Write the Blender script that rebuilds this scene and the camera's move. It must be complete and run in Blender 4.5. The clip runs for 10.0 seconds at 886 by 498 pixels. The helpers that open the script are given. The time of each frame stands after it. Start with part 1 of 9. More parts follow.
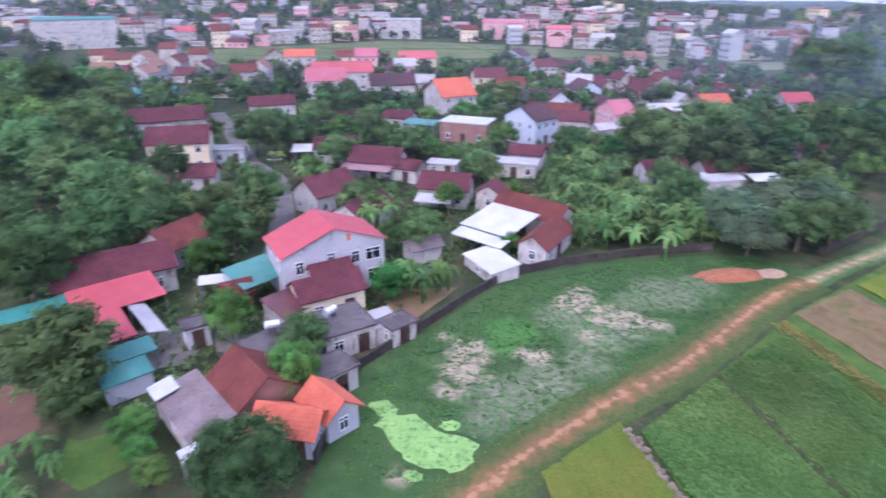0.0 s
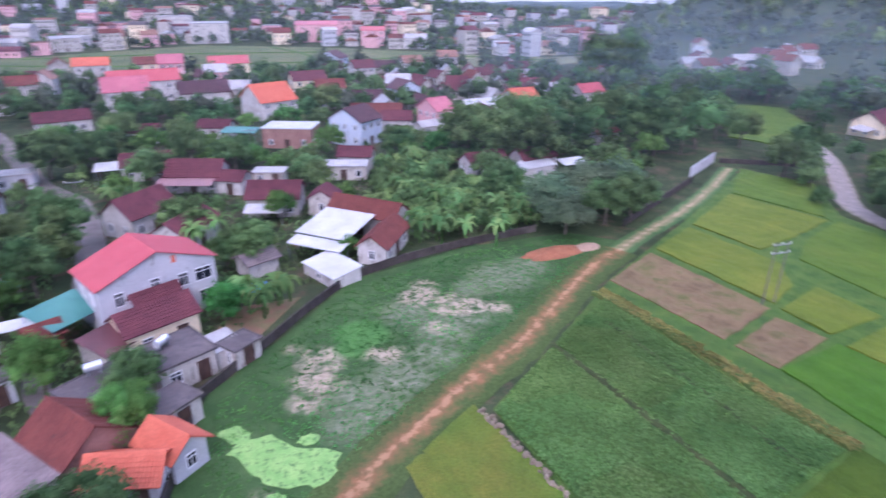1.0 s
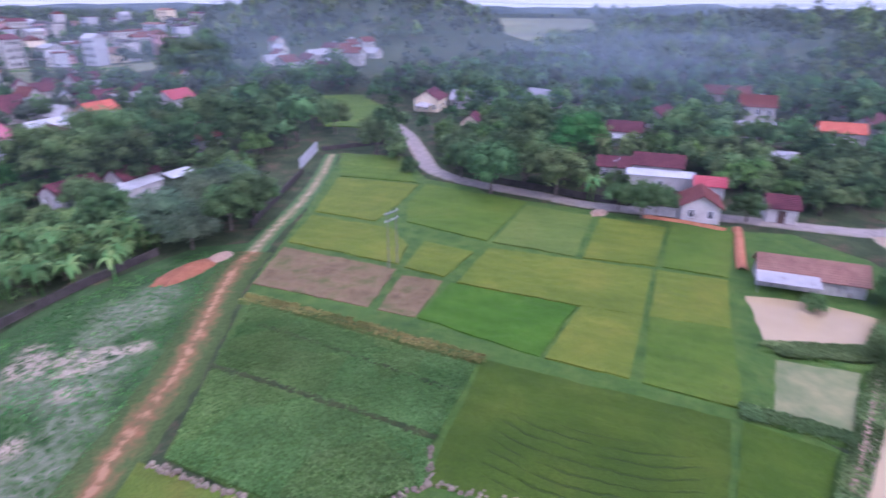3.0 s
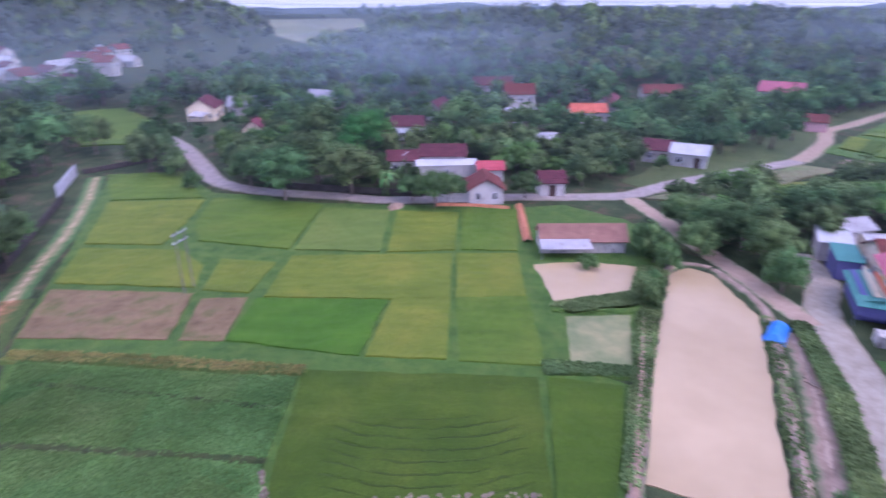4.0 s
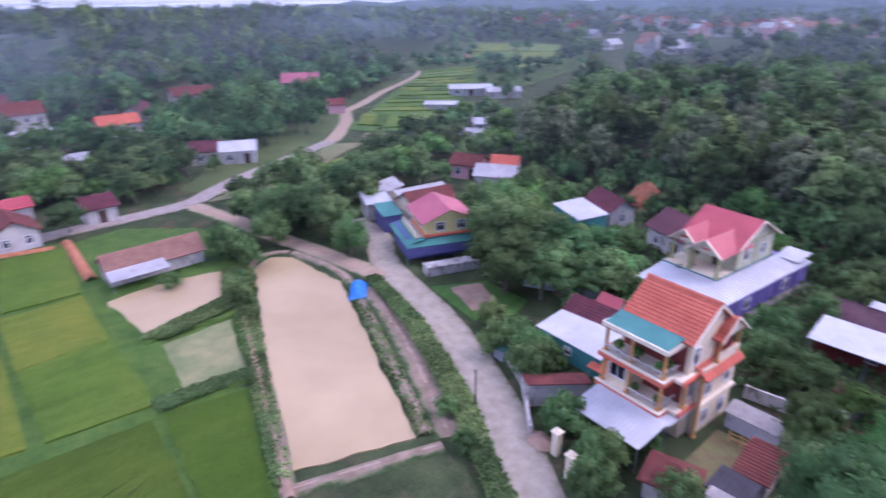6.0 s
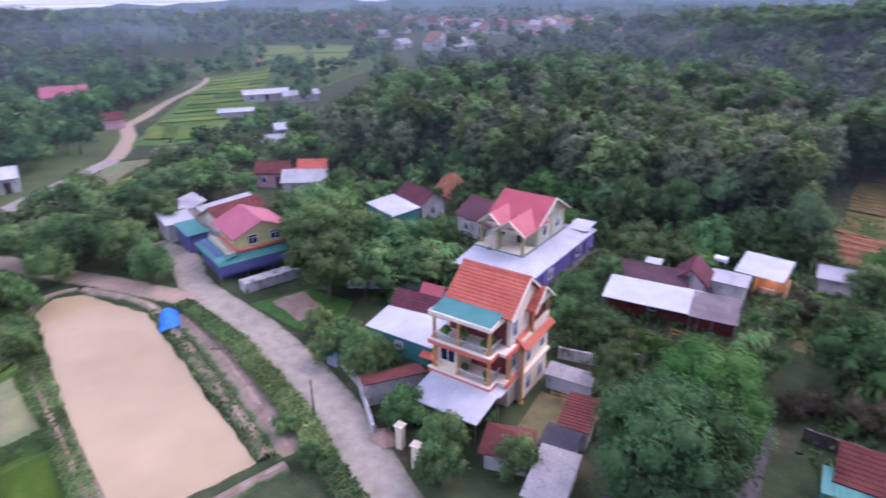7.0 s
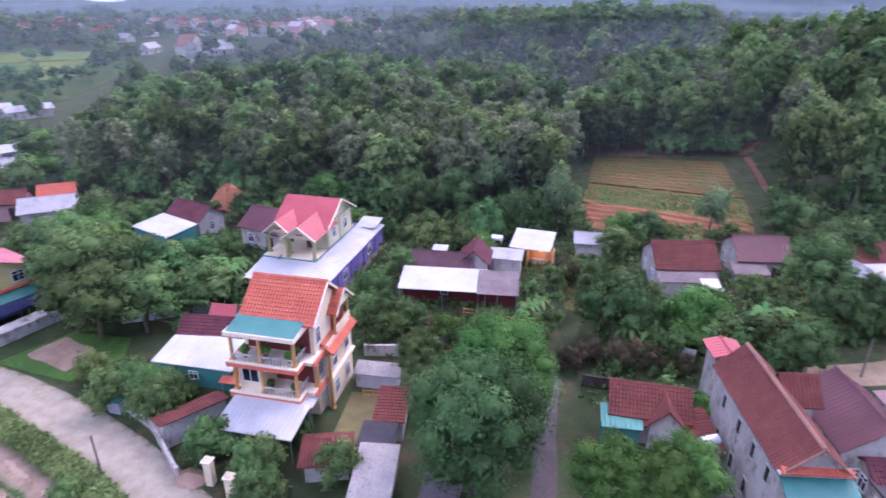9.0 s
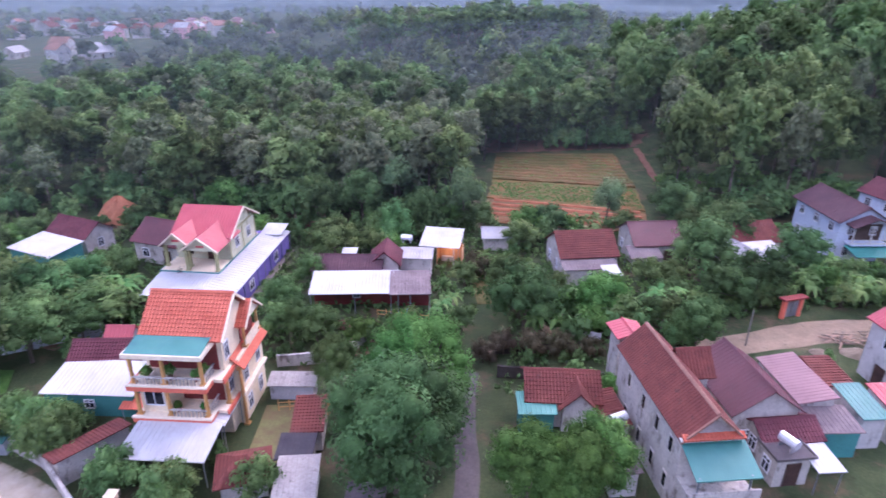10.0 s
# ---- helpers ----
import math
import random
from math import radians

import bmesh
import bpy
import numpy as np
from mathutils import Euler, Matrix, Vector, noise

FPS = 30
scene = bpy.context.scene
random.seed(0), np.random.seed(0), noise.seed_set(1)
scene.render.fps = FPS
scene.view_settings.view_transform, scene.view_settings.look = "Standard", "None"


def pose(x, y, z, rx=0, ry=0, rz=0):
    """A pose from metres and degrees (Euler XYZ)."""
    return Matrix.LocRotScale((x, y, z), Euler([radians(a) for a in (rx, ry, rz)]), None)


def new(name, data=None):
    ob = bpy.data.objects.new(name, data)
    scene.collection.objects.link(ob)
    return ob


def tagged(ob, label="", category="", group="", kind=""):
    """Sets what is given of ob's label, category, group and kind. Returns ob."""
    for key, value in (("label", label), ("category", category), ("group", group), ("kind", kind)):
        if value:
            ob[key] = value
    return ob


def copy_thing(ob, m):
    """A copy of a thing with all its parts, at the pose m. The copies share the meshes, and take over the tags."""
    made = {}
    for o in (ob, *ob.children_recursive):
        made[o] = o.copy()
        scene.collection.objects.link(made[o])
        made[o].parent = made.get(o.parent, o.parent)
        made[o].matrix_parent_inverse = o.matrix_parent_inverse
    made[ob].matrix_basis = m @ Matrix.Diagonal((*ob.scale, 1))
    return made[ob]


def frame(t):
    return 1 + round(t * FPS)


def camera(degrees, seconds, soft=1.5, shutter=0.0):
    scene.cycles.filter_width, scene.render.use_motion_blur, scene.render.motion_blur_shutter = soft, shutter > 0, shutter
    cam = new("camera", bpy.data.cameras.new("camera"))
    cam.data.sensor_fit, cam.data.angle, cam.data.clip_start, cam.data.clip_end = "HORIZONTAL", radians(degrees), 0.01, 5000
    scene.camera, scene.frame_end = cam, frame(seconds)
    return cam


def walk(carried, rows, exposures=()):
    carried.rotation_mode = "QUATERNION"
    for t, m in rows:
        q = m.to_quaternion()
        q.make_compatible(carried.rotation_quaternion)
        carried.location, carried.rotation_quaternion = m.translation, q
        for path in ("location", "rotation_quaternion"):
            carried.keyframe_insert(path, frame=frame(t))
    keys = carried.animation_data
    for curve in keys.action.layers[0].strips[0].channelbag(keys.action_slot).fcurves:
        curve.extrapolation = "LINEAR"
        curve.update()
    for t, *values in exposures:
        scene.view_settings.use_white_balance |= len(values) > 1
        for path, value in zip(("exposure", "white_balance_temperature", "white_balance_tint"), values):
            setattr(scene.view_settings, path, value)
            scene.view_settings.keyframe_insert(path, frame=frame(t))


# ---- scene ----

# camera: a drone that hovers at one point and turns to its right
cam = camera(72.97, 10.0, soft=1.5, shutter=0.6)
EYE = 36.0
TURNS = [
    (0.0, 0.000, -23.697, 0.189),
    (0.5, -8.037, -23.623, 0.176),
    (1.0, -16.647, -23.505, 0.270),
    (1.5, -25.548, -23.469, 0.226),
    (2.0, -34.552, -23.489, 0.110),
    (2.5, -43.890, -23.466, 0.232),
    (4.0, -73.666, -23.397, -0.319),
    (4.5, -84.339, -23.473, -0.016),
    (5.0, -95.081, -23.543, -0.053),
    (5.5, -105.530, -23.579, -0.211),
    (6.0, -115.632, -23.620, -0.330),
    (7.5, -141.470, -23.591, -0.246),
    (8.0, -146.505, -23.552, -0.035),
    (8.5, -151.051, -23.528, 0.090),
    (9.0, -155.841, -23.511, 0.363),
    (9.5, -160.680, -23.472, 0.505),
    (10.0, -165.195, -23.418, 0.628),
]
walk(cam, [(t, pose(0, 0, EYE, 90 + pitch, 0, yaw) @ pose(0, 0, 0, 0, 0, roll)) for t, yaw, pitch, roll in TURNS],
     exposures=[(0.0, 0.84, 5300, 29.5), (2.5, 0.67, 5130, 37.5), (4.5, 0.67, 5110, 43.0), (7.0, 0.7, 5400, 37.0), (8.5, 0.91, 5450, 37.0), (10.0, 1.1, 5500, 37.0)])

# world and sun: an overcast afternoon
world = bpy.data.worlds.new("overcast_sky")
scene.world = world
world.use_nodes = True
wt = world.node_tree
sky = wt.nodes.new("ShaderNodeTexSky")
sky.sky_type = "NISHITA"
sky.sun_disc = False
sky.sun_elevation = radians(50)
sky.sun_rotation = radians(200)
sky.dust_density = 4.0
sky.air_density = 1.0
grey = wt.nodes.new("ShaderNodeHueSaturation")
grey.inputs["Saturation"].default_value = 0.9
wt.links.new(sky.outputs[0], grey.inputs["Color"])
wt.links.new(grey.outputs[0], wt.nodes["Background"].inputs[0])
wt.nodes["Background"].inputs[1].default_value = 0.17
sun = new("sun", bpy.data.lights.new("sun", "SUN"))
sun.data.energy = 0.9
sun.data.angle = radians(50)
sun.data.color = (1.0, 0.98, 0.97)
sun.matrix_world = pose(0, 0, 80, 40, 0, 160)


# ---- materials ----
def lin(r, g, b):
    f = lambda v: (v / 255 / 12.92) if v < 10.3 else ((v / 255 + 0.055) / 1.055) ** 2.4
    c = (f(r), f(g), f(b))
    # grey mixed into every base colour to imitate a veil of haze
    dull = 0.16 * (0.3 * c[0] + 0.6 * c[1] + 0.1 * c[2])
    return tuple(0.84 * v + dull for v in c) + (1.0,)


def vivid(r, g, b):
    """A colour of fresh growth, with little of the haze grey that lin mixes in."""
    c, d = lin(r, g, b), 0.06
    m = 0.3 * c[0] + 0.6 * c[1] + 0.1 * c[2]
    return tuple((v - 0.16 * m) / 0.84 * (1 - d) + d * m for v in c[:3]) + (1.0,)


class Nodes:
    """A node material under construction."""

    def __init__(self, name):
        self.mat = bpy.data.materials.new(name)
        self.mat.use_nodes = True
        self.tree = self.mat.node_tree
        self.bsdf = self.tree.nodes["Principled BSDF"]

    def add(self, kind, **values):
        n = self.tree.nodes.new(kind)
        for key, v in values.items():
            n.inputs[key.replace("_", " ")].default_value = v
        return n

    def join(self, a, b):
        self.tree.links.new(a, b)

    def noise(self, coord, scale, detail=4.0, rough=0.6, stretch=None):
        if stretch:
            m = self.add("ShaderNodeMapping", Scale=stretch)
            self.join(coord, m.inputs[0])
            coord = m.outputs[0]
        n = self.add("ShaderNodeTexNoise", Scale=scale, Detail=detail, Roughness=rough)
        self.join(coord, n.inputs["Vector"])
        return n.outputs["Fac"]

    def ramp(self, fac, stops):
        n = self.add("ShaderNodeValToRGB")
        e = n.color_ramp.elements
        e[0].position, e[0].color = stops[0]
        e[1].position, e[1].color = stops[-1]
        for p, c in stops[1:-1]:
            x = e.new(p)
            x.color = c
        self.join(fac, n.inputs[0])
        return n.outputs[0]

    def mix(self, fac, a, b, mode="MIX"):
        n = self.tree.nodes.new("ShaderNodeMix")
        n.data_type, n.blend_type = "RGBA", mode
        for src, sock in ((fac, n.inputs[0]), (a, n.inputs[6]), (b, n.inputs[7])):
            if isinstance(src, (float, int, tuple)):
                sock.default_value = src
            else:
                self.join(src, sock)
        return n.outputs[2]

    def maths(self, op, a, b=0.0):
        n = self.tree.nodes.new("ShaderNodeMath")
        n.operation = op
        for src, sock in ((a, n.inputs[0]), (b, n.inputs[1])):
            if isinstance(src, (float, int)):
                sock.default_value = src
            else:
                self.join(src, sock)
        return n.outputs[0]

    def span(self, v, lo, hi, a=0.0, b=1.0):
        n = self.add("ShaderNodeMapRange")
        n.interpolation_type = "SMOOTHSTEP"
        self.join(v, n.inputs[0])
        for i, x in enumerate((lo, hi, a, b)):
            n.inputs[i + 1].default_value = x
        return n.outputs[0]

    def bump(self, height, strength, distance=0.05):
        n = self.add("ShaderNodeBump", Strength=strength, Distance=distance)
        self.join(height, n.inputs["Height"])
        self.join(n.outputs[0], self.bsdf.inputs["Normal"])

    def place(self):
        return self.tree.nodes.new("ShaderNodeNewGeometry").outputs["Position"]

    def local(self):
        return self.tree.nodes.new("ShaderNodeTexCoord").outputs["Object"]

    def chance(self):
        return self.tree.nodes.new("ShaderNodeObjectInfo").outputs["Random"]

    def island(self):
        return self.tree.nodes.new("ShaderNodeNewGeometry").outputs["Random Per Island"]

    def done(self, colour, rough=0.8, metal=0.0, spec=0.3):
        if isinstance(colour, tuple):
            self.bsdf.inputs["Base Color"].default_value = colour
        else:
            self.join(colour, self.bsdf.inputs["Base Color"])
        self.bsdf.inputs["Roughness"].default_value = rough
        self.bsdf.inputs["Metallic"].default_value = metal
        self.bsdf.inputs["Specular IOR Level"].default_value = spec
        return self.mat


def surface(name, a, b, scale=0.5, fine=9.0, rough=0.85, bump=0.3, spec=0.25, metal=0.0, stain=None, stained=(0.58, 0.72), vary=0.0, depth=0.03):
    """A weathered surface: two tones, fine grain and stains, in metres of the world."""
    n = Nodes(name)
    p = n.place()
    col = n.ramp(n.noise(p, scale), [(0.3, lin(*a)), (0.7, lin(*b))])
    grain = n.noise(p, fine, 5.0, 0.7)
    col = n.mix(0.5, col, n.ramp(grain, [(0.25, (0.55, 0.55, 0.55, 1)), (0.75, (1.3, 1.3, 1.3, 1))]), "MULTIPLY")
    if stain:
        col = n.mix(n.span(n.noise(p, scale * 2.3, 6.0, 0.65, (1, 1, 0.5)), *stained), col, lin(*stain))
    if vary:
        h = n.add("ShaderNodeHueSaturation")
        n.join(col, h.inputs["Color"])
        n.join(n.span(n.chance(), 0, 1, 1 - vary, 1 + vary), h.inputs["Value"])
        col = h.outputs[0]
    n.bump(grain, bump, depth)
    return n.done(col, rough, metal, spec)


def roof_tiles(name, a, b, stain=(70, 55, 55), rough=0.8):
    """Clay or cement tiles: courses along the local x, hollows down the slope, soot and lichen."""
    n = Nodes(name)
    p, o = n.place(), n.local()
    col = n.ramp(n.noise(p, 0.7, 5), [(0.3, lin(*a)), (0.7, lin(*b))])
    w = n.add("ShaderNodeTexWave", Scale=1.05, Distortion=0.3)
    w.bands_direction = "X"
    n.join(o, w.inputs["Vector"])
    speck = n.noise(p, 6.0, 3, 0.7)
    col = n.mix(0.55, col, n.ramp(speck, [(0.25, (0.5, 0.5, 0.5, 1)), (0.75, (1.35, 1.35, 1.35, 1))]), "MULTIPLY")
    col = n.mix(n.span(n.noise(p, 1.3, 6, 0.7), 0.55, 0.75, 0.0, 0.75), col, lin(*stain))
    n.bump(w.outputs["Fac"], 0.6, 0.06)
    return n.done(col, rough, 0.0, 0.25)


def sheet_metal(name, a, b, rough=0.45, stain=(120, 90, 75), metal=0.0):
    """Painted corrugated sheet: ribs are in the mesh; streaks of rust run down it."""
    n = Nodes(name)
    p = n.place()
    col = n.ramp(n.noise(p, 0.35, 5), [(0.3, lin(*a)), (0.7, lin(*b))])
    col = n.mix(n.span(n.noise(p, 0.8, 6, 0.7), 0.52, 0.78, 0.0, 0.7), col, lin(*stain))
    n.bump(n.noise(p, 5.0, 3), 0.15, 0.03)
    return n.done(col, rough, metal, 0.4)


def leaves(name, a, b, c, rough=0.8, apartness=0.25):
    """Foliage: tone by clump, by tree and by leaf spray; some light comes through."""
    n = Nodes(name)
    p = n.place()
    col = n.ramp(n.noise(p, 0.22, 4), [(0.3, lin(*a)), (0.52, lin(*b)), (0.75, lin(*c))])
    h = n.add("ShaderNodeHueSaturation")
    n.join(col, h.inputs["Color"])
    n.join(n.span(n.island(), 0, 1, 0.82, 1.3), h.inputs["Value"])
    # each tree stands a little apart from its neighbours in tone
    flat = n.add("ShaderNodeMapping", Scale=(1, 1, 0.15))
    n.join(p, flat.inputs[0])
    cell = n.add("ShaderNodeTexVoronoi", Scale=0.13)
    n.join(flat.outputs[0], cell.inputs["Vector"])
    apart = n.tree.nodes.new("ShaderNodeSeparateColor")
    n.join(cell.outputs["Color"], apart.inputs[0])
    h2 = n.add("ShaderNodeHueSaturation")
    n.join(h.outputs[0], h2.inputs["Color"])
    n.join(n.span(apart.outputs[0], 0, 1, 1 - apartness, 1 + apartness), h2.inputs["Value"])
    n.join(n.span(apart.outputs[1], 0, 1, 0.485, 0.51), h2.inputs["Hue"])
    h = h2
    g = n.add("ShaderNodeHueSaturation")
    n.join(h.outputs[0], g.inputs["Color"])
    n.join(n.span(n.noise(p, 0.07, 2), 0.3, 0.7, 0.85, 1.25), g.inputs["Value"])
    k = n.maths("ADD", n.maths("MULTIPLY", n.chance(), 0.05), 0.475)
    n.join(k, g.inputs["Hue"])
    n.done(g.outputs[0], rough, 0.0, 0.06)
    t = n.add("ShaderNodeBsdfTranslucent")
    n.join(g.outputs[0], t.inputs[0])
    m = n.add("ShaderNodeMixShader", Fac=0.42)
    n.join(n.bsdf.outputs[0], m.inputs[1])
    n.join(t.outputs[0], m.inputs[2])
    n.join(m.outputs[0], n.tree.nodes["Material Output"].inputs[0])
    return n.mat


def crop(name, a, b, c, rows=0.0, angle=0.0, scale=0.12, rough=0.7, furrows=None):
    """A standing crop seen from above: slow drifts of ripeness, planted rows, blades."""
    n = Nodes(name)
    p = n.place()
    col = n.ramp(n.noise(p, scale, 5, 0.6), [(0.3, vivid(*a)), (0.5, vivid(*b)), (0.7, vivid(*c))])
    blade = n.noise(p, 5.0, 6, 0.75)
    col = n.mix(0.75, col, n.ramp(blade, [(0.25, (0.4, 0.45, 0.4, 1)), (0.75, (1.5, 1.45, 1.4, 1))]), "MULTIPLY")
    height = blade
    if rows:
        m = n.add("ShaderNodeMapping", Rotation=(0, 0, radians(angle)))
        n.join(p, m.inputs[0])
        w = n.add("ShaderNodeTexWave", Scale=rows, Distortion=6.0, Detail=4.0, Detail_Scale=1.2)
        n.join(m.outputs[0], w.inputs["Vector"])
        col = n.mix(0.35, col, n.ramp(w.outputs["Fac"], [(0.05, (0.6, 0.65, 0.6, 1)), (0.5, (1.12, 1.12, 1.1, 1))]), "MULTIPLY")
        height = n.maths("ADD", blade, w.outputs["Fac"])
    # faint streaks where the wind and the planting lean the blades
    m = n.add("ShaderNodeMapping", Rotation=(0, 0, radians(-14)))
    n.join(p, m.inputs[0])
    streak = n.noise(m.outputs[0], 0.5, 5, 0.65, (1.0, 0.18, 1.0))
    col = n.mix(0.5, col, n.ramp(streak, [(0.3, (0.68, 0.72, 0.66, 1)), (0.65, (1.16, 1.14, 1.1, 1))]), "MULTIPLY")
    if furrows:
        # long bowed furrows
        x, y, turn, flat = furrows
        m = n.add("ShaderNodeMapping", Location=(-x * math.cos(radians(-turn)) + y * math.sin(radians(-turn)), -x * math.sin(radians(-turn)) - y * math.cos(radians(-turn)), 0), Rotation=(0, 0, radians(-turn)))
        n.join(p, m.inputs[0])
        at = n.tree.nodes.new("ShaderNodeSeparateXYZ")
        n.join(m.outputs[0], at.inputs[0])
        u, v = at.outputs[0], at.outputs[1]
        bow = n.maths("ADD", v, n.maths("MULTIPLY", n.maths("POWER", n.maths("ABSOLUTE", u), 2.0), flat))
        wob = n.maths("ADD", bow, n.maths("MULTIPLY", n.noise(p, 0.3, 5), 1.3))
        wave = n.maths("SINE", n.maths("MULTIPLY", wob, 4.6))
        line = n.maths("MULTIPLY", n.span(wave, 0.7, 1.0), n.span(n.maths("ABSOLUTE", u), 6.5, 9.5, 1.0, 0.0))
        line = n.maths("MULTIPLY", line, n.span(n.maths("ABSOLUTE", v), 3.4, 5.2, 1.0, 0.0))
        line = n.maths("MULTIPLY", line, n.span(n.noise(p, 0.2, 4), 0.32, 0.5))
        col = n.mix(n.maths("MULTIPLY", line, 0.55), col, lin(46, 64, 22))
        height = n.maths("SUBTRACT", height, n.maths("MULTIPLY", line, 2.0))
    n.bump(height, 0.8, 0.15)
    return n.done(col, rough, 0.0, 0.15)


def spots(n, p, places, edge=0.5):
    """A mask of soft patches round places (x, y, radius) with ragged rims."""
    rag = n.maths("MULTIPLY", n.maths("SUBTRACT", n.noise(p, 0.9, 6, 0.7), 0.5), 2.6)
    best = None
    for x, y, r in places:
        d = n.tree.nodes.new("ShaderNodeVectorMath")
        d.operation = "DISTANCE"
        n.join(p, d.inputs[0])
        d.inputs[1].default_value = (x, y, 0)
        v = n.maths("ADD", n.maths("SUBTRACT", r, d.outputs["Value"]), n.maths("MULTIPLY", rag, min(1.0, r * 0.5)))
        best = v if best is None else n.maths("MAXIMUM", best, v)
    return n.span(best, -edge, edge)


def ground_material():
    n = Nodes("village_ground")
    p = n.place()
    # grass and soil tones darkened to stand in for shade below the vegetation
    grass = n.ramp(n.noise(p, 0.25, 6, 0.65), [(0.3, lin(50, 62, 38)), (0.5, lin(64, 78, 46)), (0.7, lin(82, 92, 56))])
    soil = n.ramp(n.noise(p, 0.8, 6, 0.7), [(0.3, lin(82, 66, 52)), (0.7, lin(124, 100, 80))])
    col = n.mix(n.span(n.noise(p, 0.18, 6, 0.72), 0.5, 0.66, 0, 0.75), grass, soil)
    blade = n.noise(p, 4.0, 6, 0.75)
    col = n.mix(0.6, col, n.ramp(blade, [(0.25, (0.5, 0.5, 0.5, 1)), (0.75, (1.4, 1.4, 1.3, 1))]), "MULTIPLY")
    n.bump(blade, 0.7, 0.12)
    return n.done(col, 0.9, 0.0, 0.1)


def waste_material():
    """Rough pasture with bare sand, silvery weeds and lush grass."""
    n = Nodes("rough_pasture")
    p = n.place()
    col = n.ramp(n.noise(p, 0.3, 6, 0.65), [(0.3, lin(52, 84, 38)), (0.55, lin(66, 98, 46)), (0.72, lin(84, 108, 58))])
    weeds = n.ramp(n.noise(p, 1.1, 6, 0.62), [(0.36, lin(86, 108, 64)), (0.55, lin(116, 124, 92)), (0.72, lin(144, 140, 118))])
    col = n.mix(spots(n, p, [(6.5, 46.5, 3.6), (10.5, 49.5, 3.2), (15, 52.5, 2.6), (4.2, 43.5, 2.2), (17.4, 57.2, 3.4), (21, 60, 3.4), (28.5, 68, 4.2), (33, 70, 3.0), (14, 62, 3.0), (24, 66, 2.4)], 1.6), col, weeds)
    sand = n.ramp(n.noise(p, 1.5, 5), [(0.3, lin(158, 138, 114)), (0.7, lin(190, 170, 146))])
    bare = spots(n, p, [(3.0, 54.4, 2.6), (2.0, 51.0, 2.2), (0.9, 47.9, 1.6), (0.2, 57.5, 0.7), (16.6, 65.4, 2.6), (19.6, 62.4, 2.8), (22.2, 61.2, 2.0), (10.0, 53.8, 1.6), (8.4, 54.6, 1.2), (25.0, 60.0, 1.4), (16.6, 57.6, 1.2), (17.8, 68.2, 1.6), (-0.5, 33.5, 1.2), (-3.5, 36.6, 0.9), (3.6, 50.2, 1.2)], 0.9)
    broken = n.span(n.noise(p, 0.55, 6, 0.62), 0.36, 0.54)
    col = n.mix(n.maths("MULTIPLY", n.maths("MULTIPLY", bare, broken), 0.9), col, sand)
    col = n.mix(spots(n, p, [(8.0, 58.5, 3.0), (6.6, 56.0, 2.0)], 0.8), col, lin(72, 122, 48))
    blade = n.noise(p, 4.5, 6, 0.75)
    col = n.mix(0.6, col, n.ramp(blade, [(0.25, (0.5, 0.52, 0.5, 1)), (0.75, (1.35, 1.35, 1.3, 1))]), "MULTIPLY")
    n.bump(blade, 0.7, 0.1)
    return n.done(col, 0.9, 0.0, 0.1)


def track_material(name, soil_a, soil_b, rut, grass, edge=0.3, middle=True):
    """A way worn into the ground: u runs across it. Bare ruts, ragged grassy rims."""
    n = Nodes(name)
    p = n.place()
    uv = n.tree.nodes.new("ShaderNodeUVMap")
    sep = n.tree.nodes.new("ShaderNodeSeparateXYZ")
    n.join(uv.outputs[0], sep.inputs[0])
    across = n.maths("ABSOLUTE", n.maths("SUBTRACT", sep.outputs[0], 0.5))
    col = n.ramp(n.noise(p, 0.7, 6, 0.7), [(0.35, lin(*soil_a)), (0.65, lin(*soil_b))])
    wob = n.maths("MULTIPLY", n.maths("SUBTRACT", n.noise(p, 0.6, 6, 0.7), 0.5), 0.75)
    a = n.maths("ADD", across, wob)
    if middle:
        col = n.mix(n.span(a, -0.02, 0.07, 0.9, 0.0), col, lin(*rut))
    g = n.ramp(n.noise(p, 3.0, 6, 0.75), [(0.3, lin(*[v * 0.7 for v in grass])), (0.7, lin(*grass))])
    col = n.mix(n.span(a, edge - 0.12, edge + 0.02, 0.0, 0.7), col, lin(*[0.55 * s + 0.45 * t for s, t in zip(soil_b, grass)]))
    col = n.mix(n.span(a, edge - 0.02, edge + 0.14), col, g)
    n.bump(n.noise(p, 3.0, 6, 0.7), 0.6, 0.08)
    return n.done(col, 0.92, 0.0, 0.12)


def water_material(name, a, b, scale=0.2, rough=0.12):
    n = Nodes(name)
    p = n.place()
    col = n.ramp(n.noise(p, scale, 4), [(0.3, lin(*a)), (0.7, lin(*b))])
    n.bump(n.noise(p, 2.5, 3), 0.05, 0.03)
    return n.done(col, rough, 0.0, 0.35)


def plain(name, rgb, rough=0.5, metal=0.0):
    n = Nodes(name)
    p = n.place()
    col = n.mix(0.35, lin(*rgb), n.ramp(n.noise(p, 3.0, 4), [(0.3, (0.6, 0.6, 0.6, 1)), (0.7, (1.2, 1.2, 1.2, 1))]), "MULTIPLY")
    return n.done(col, rough, metal)


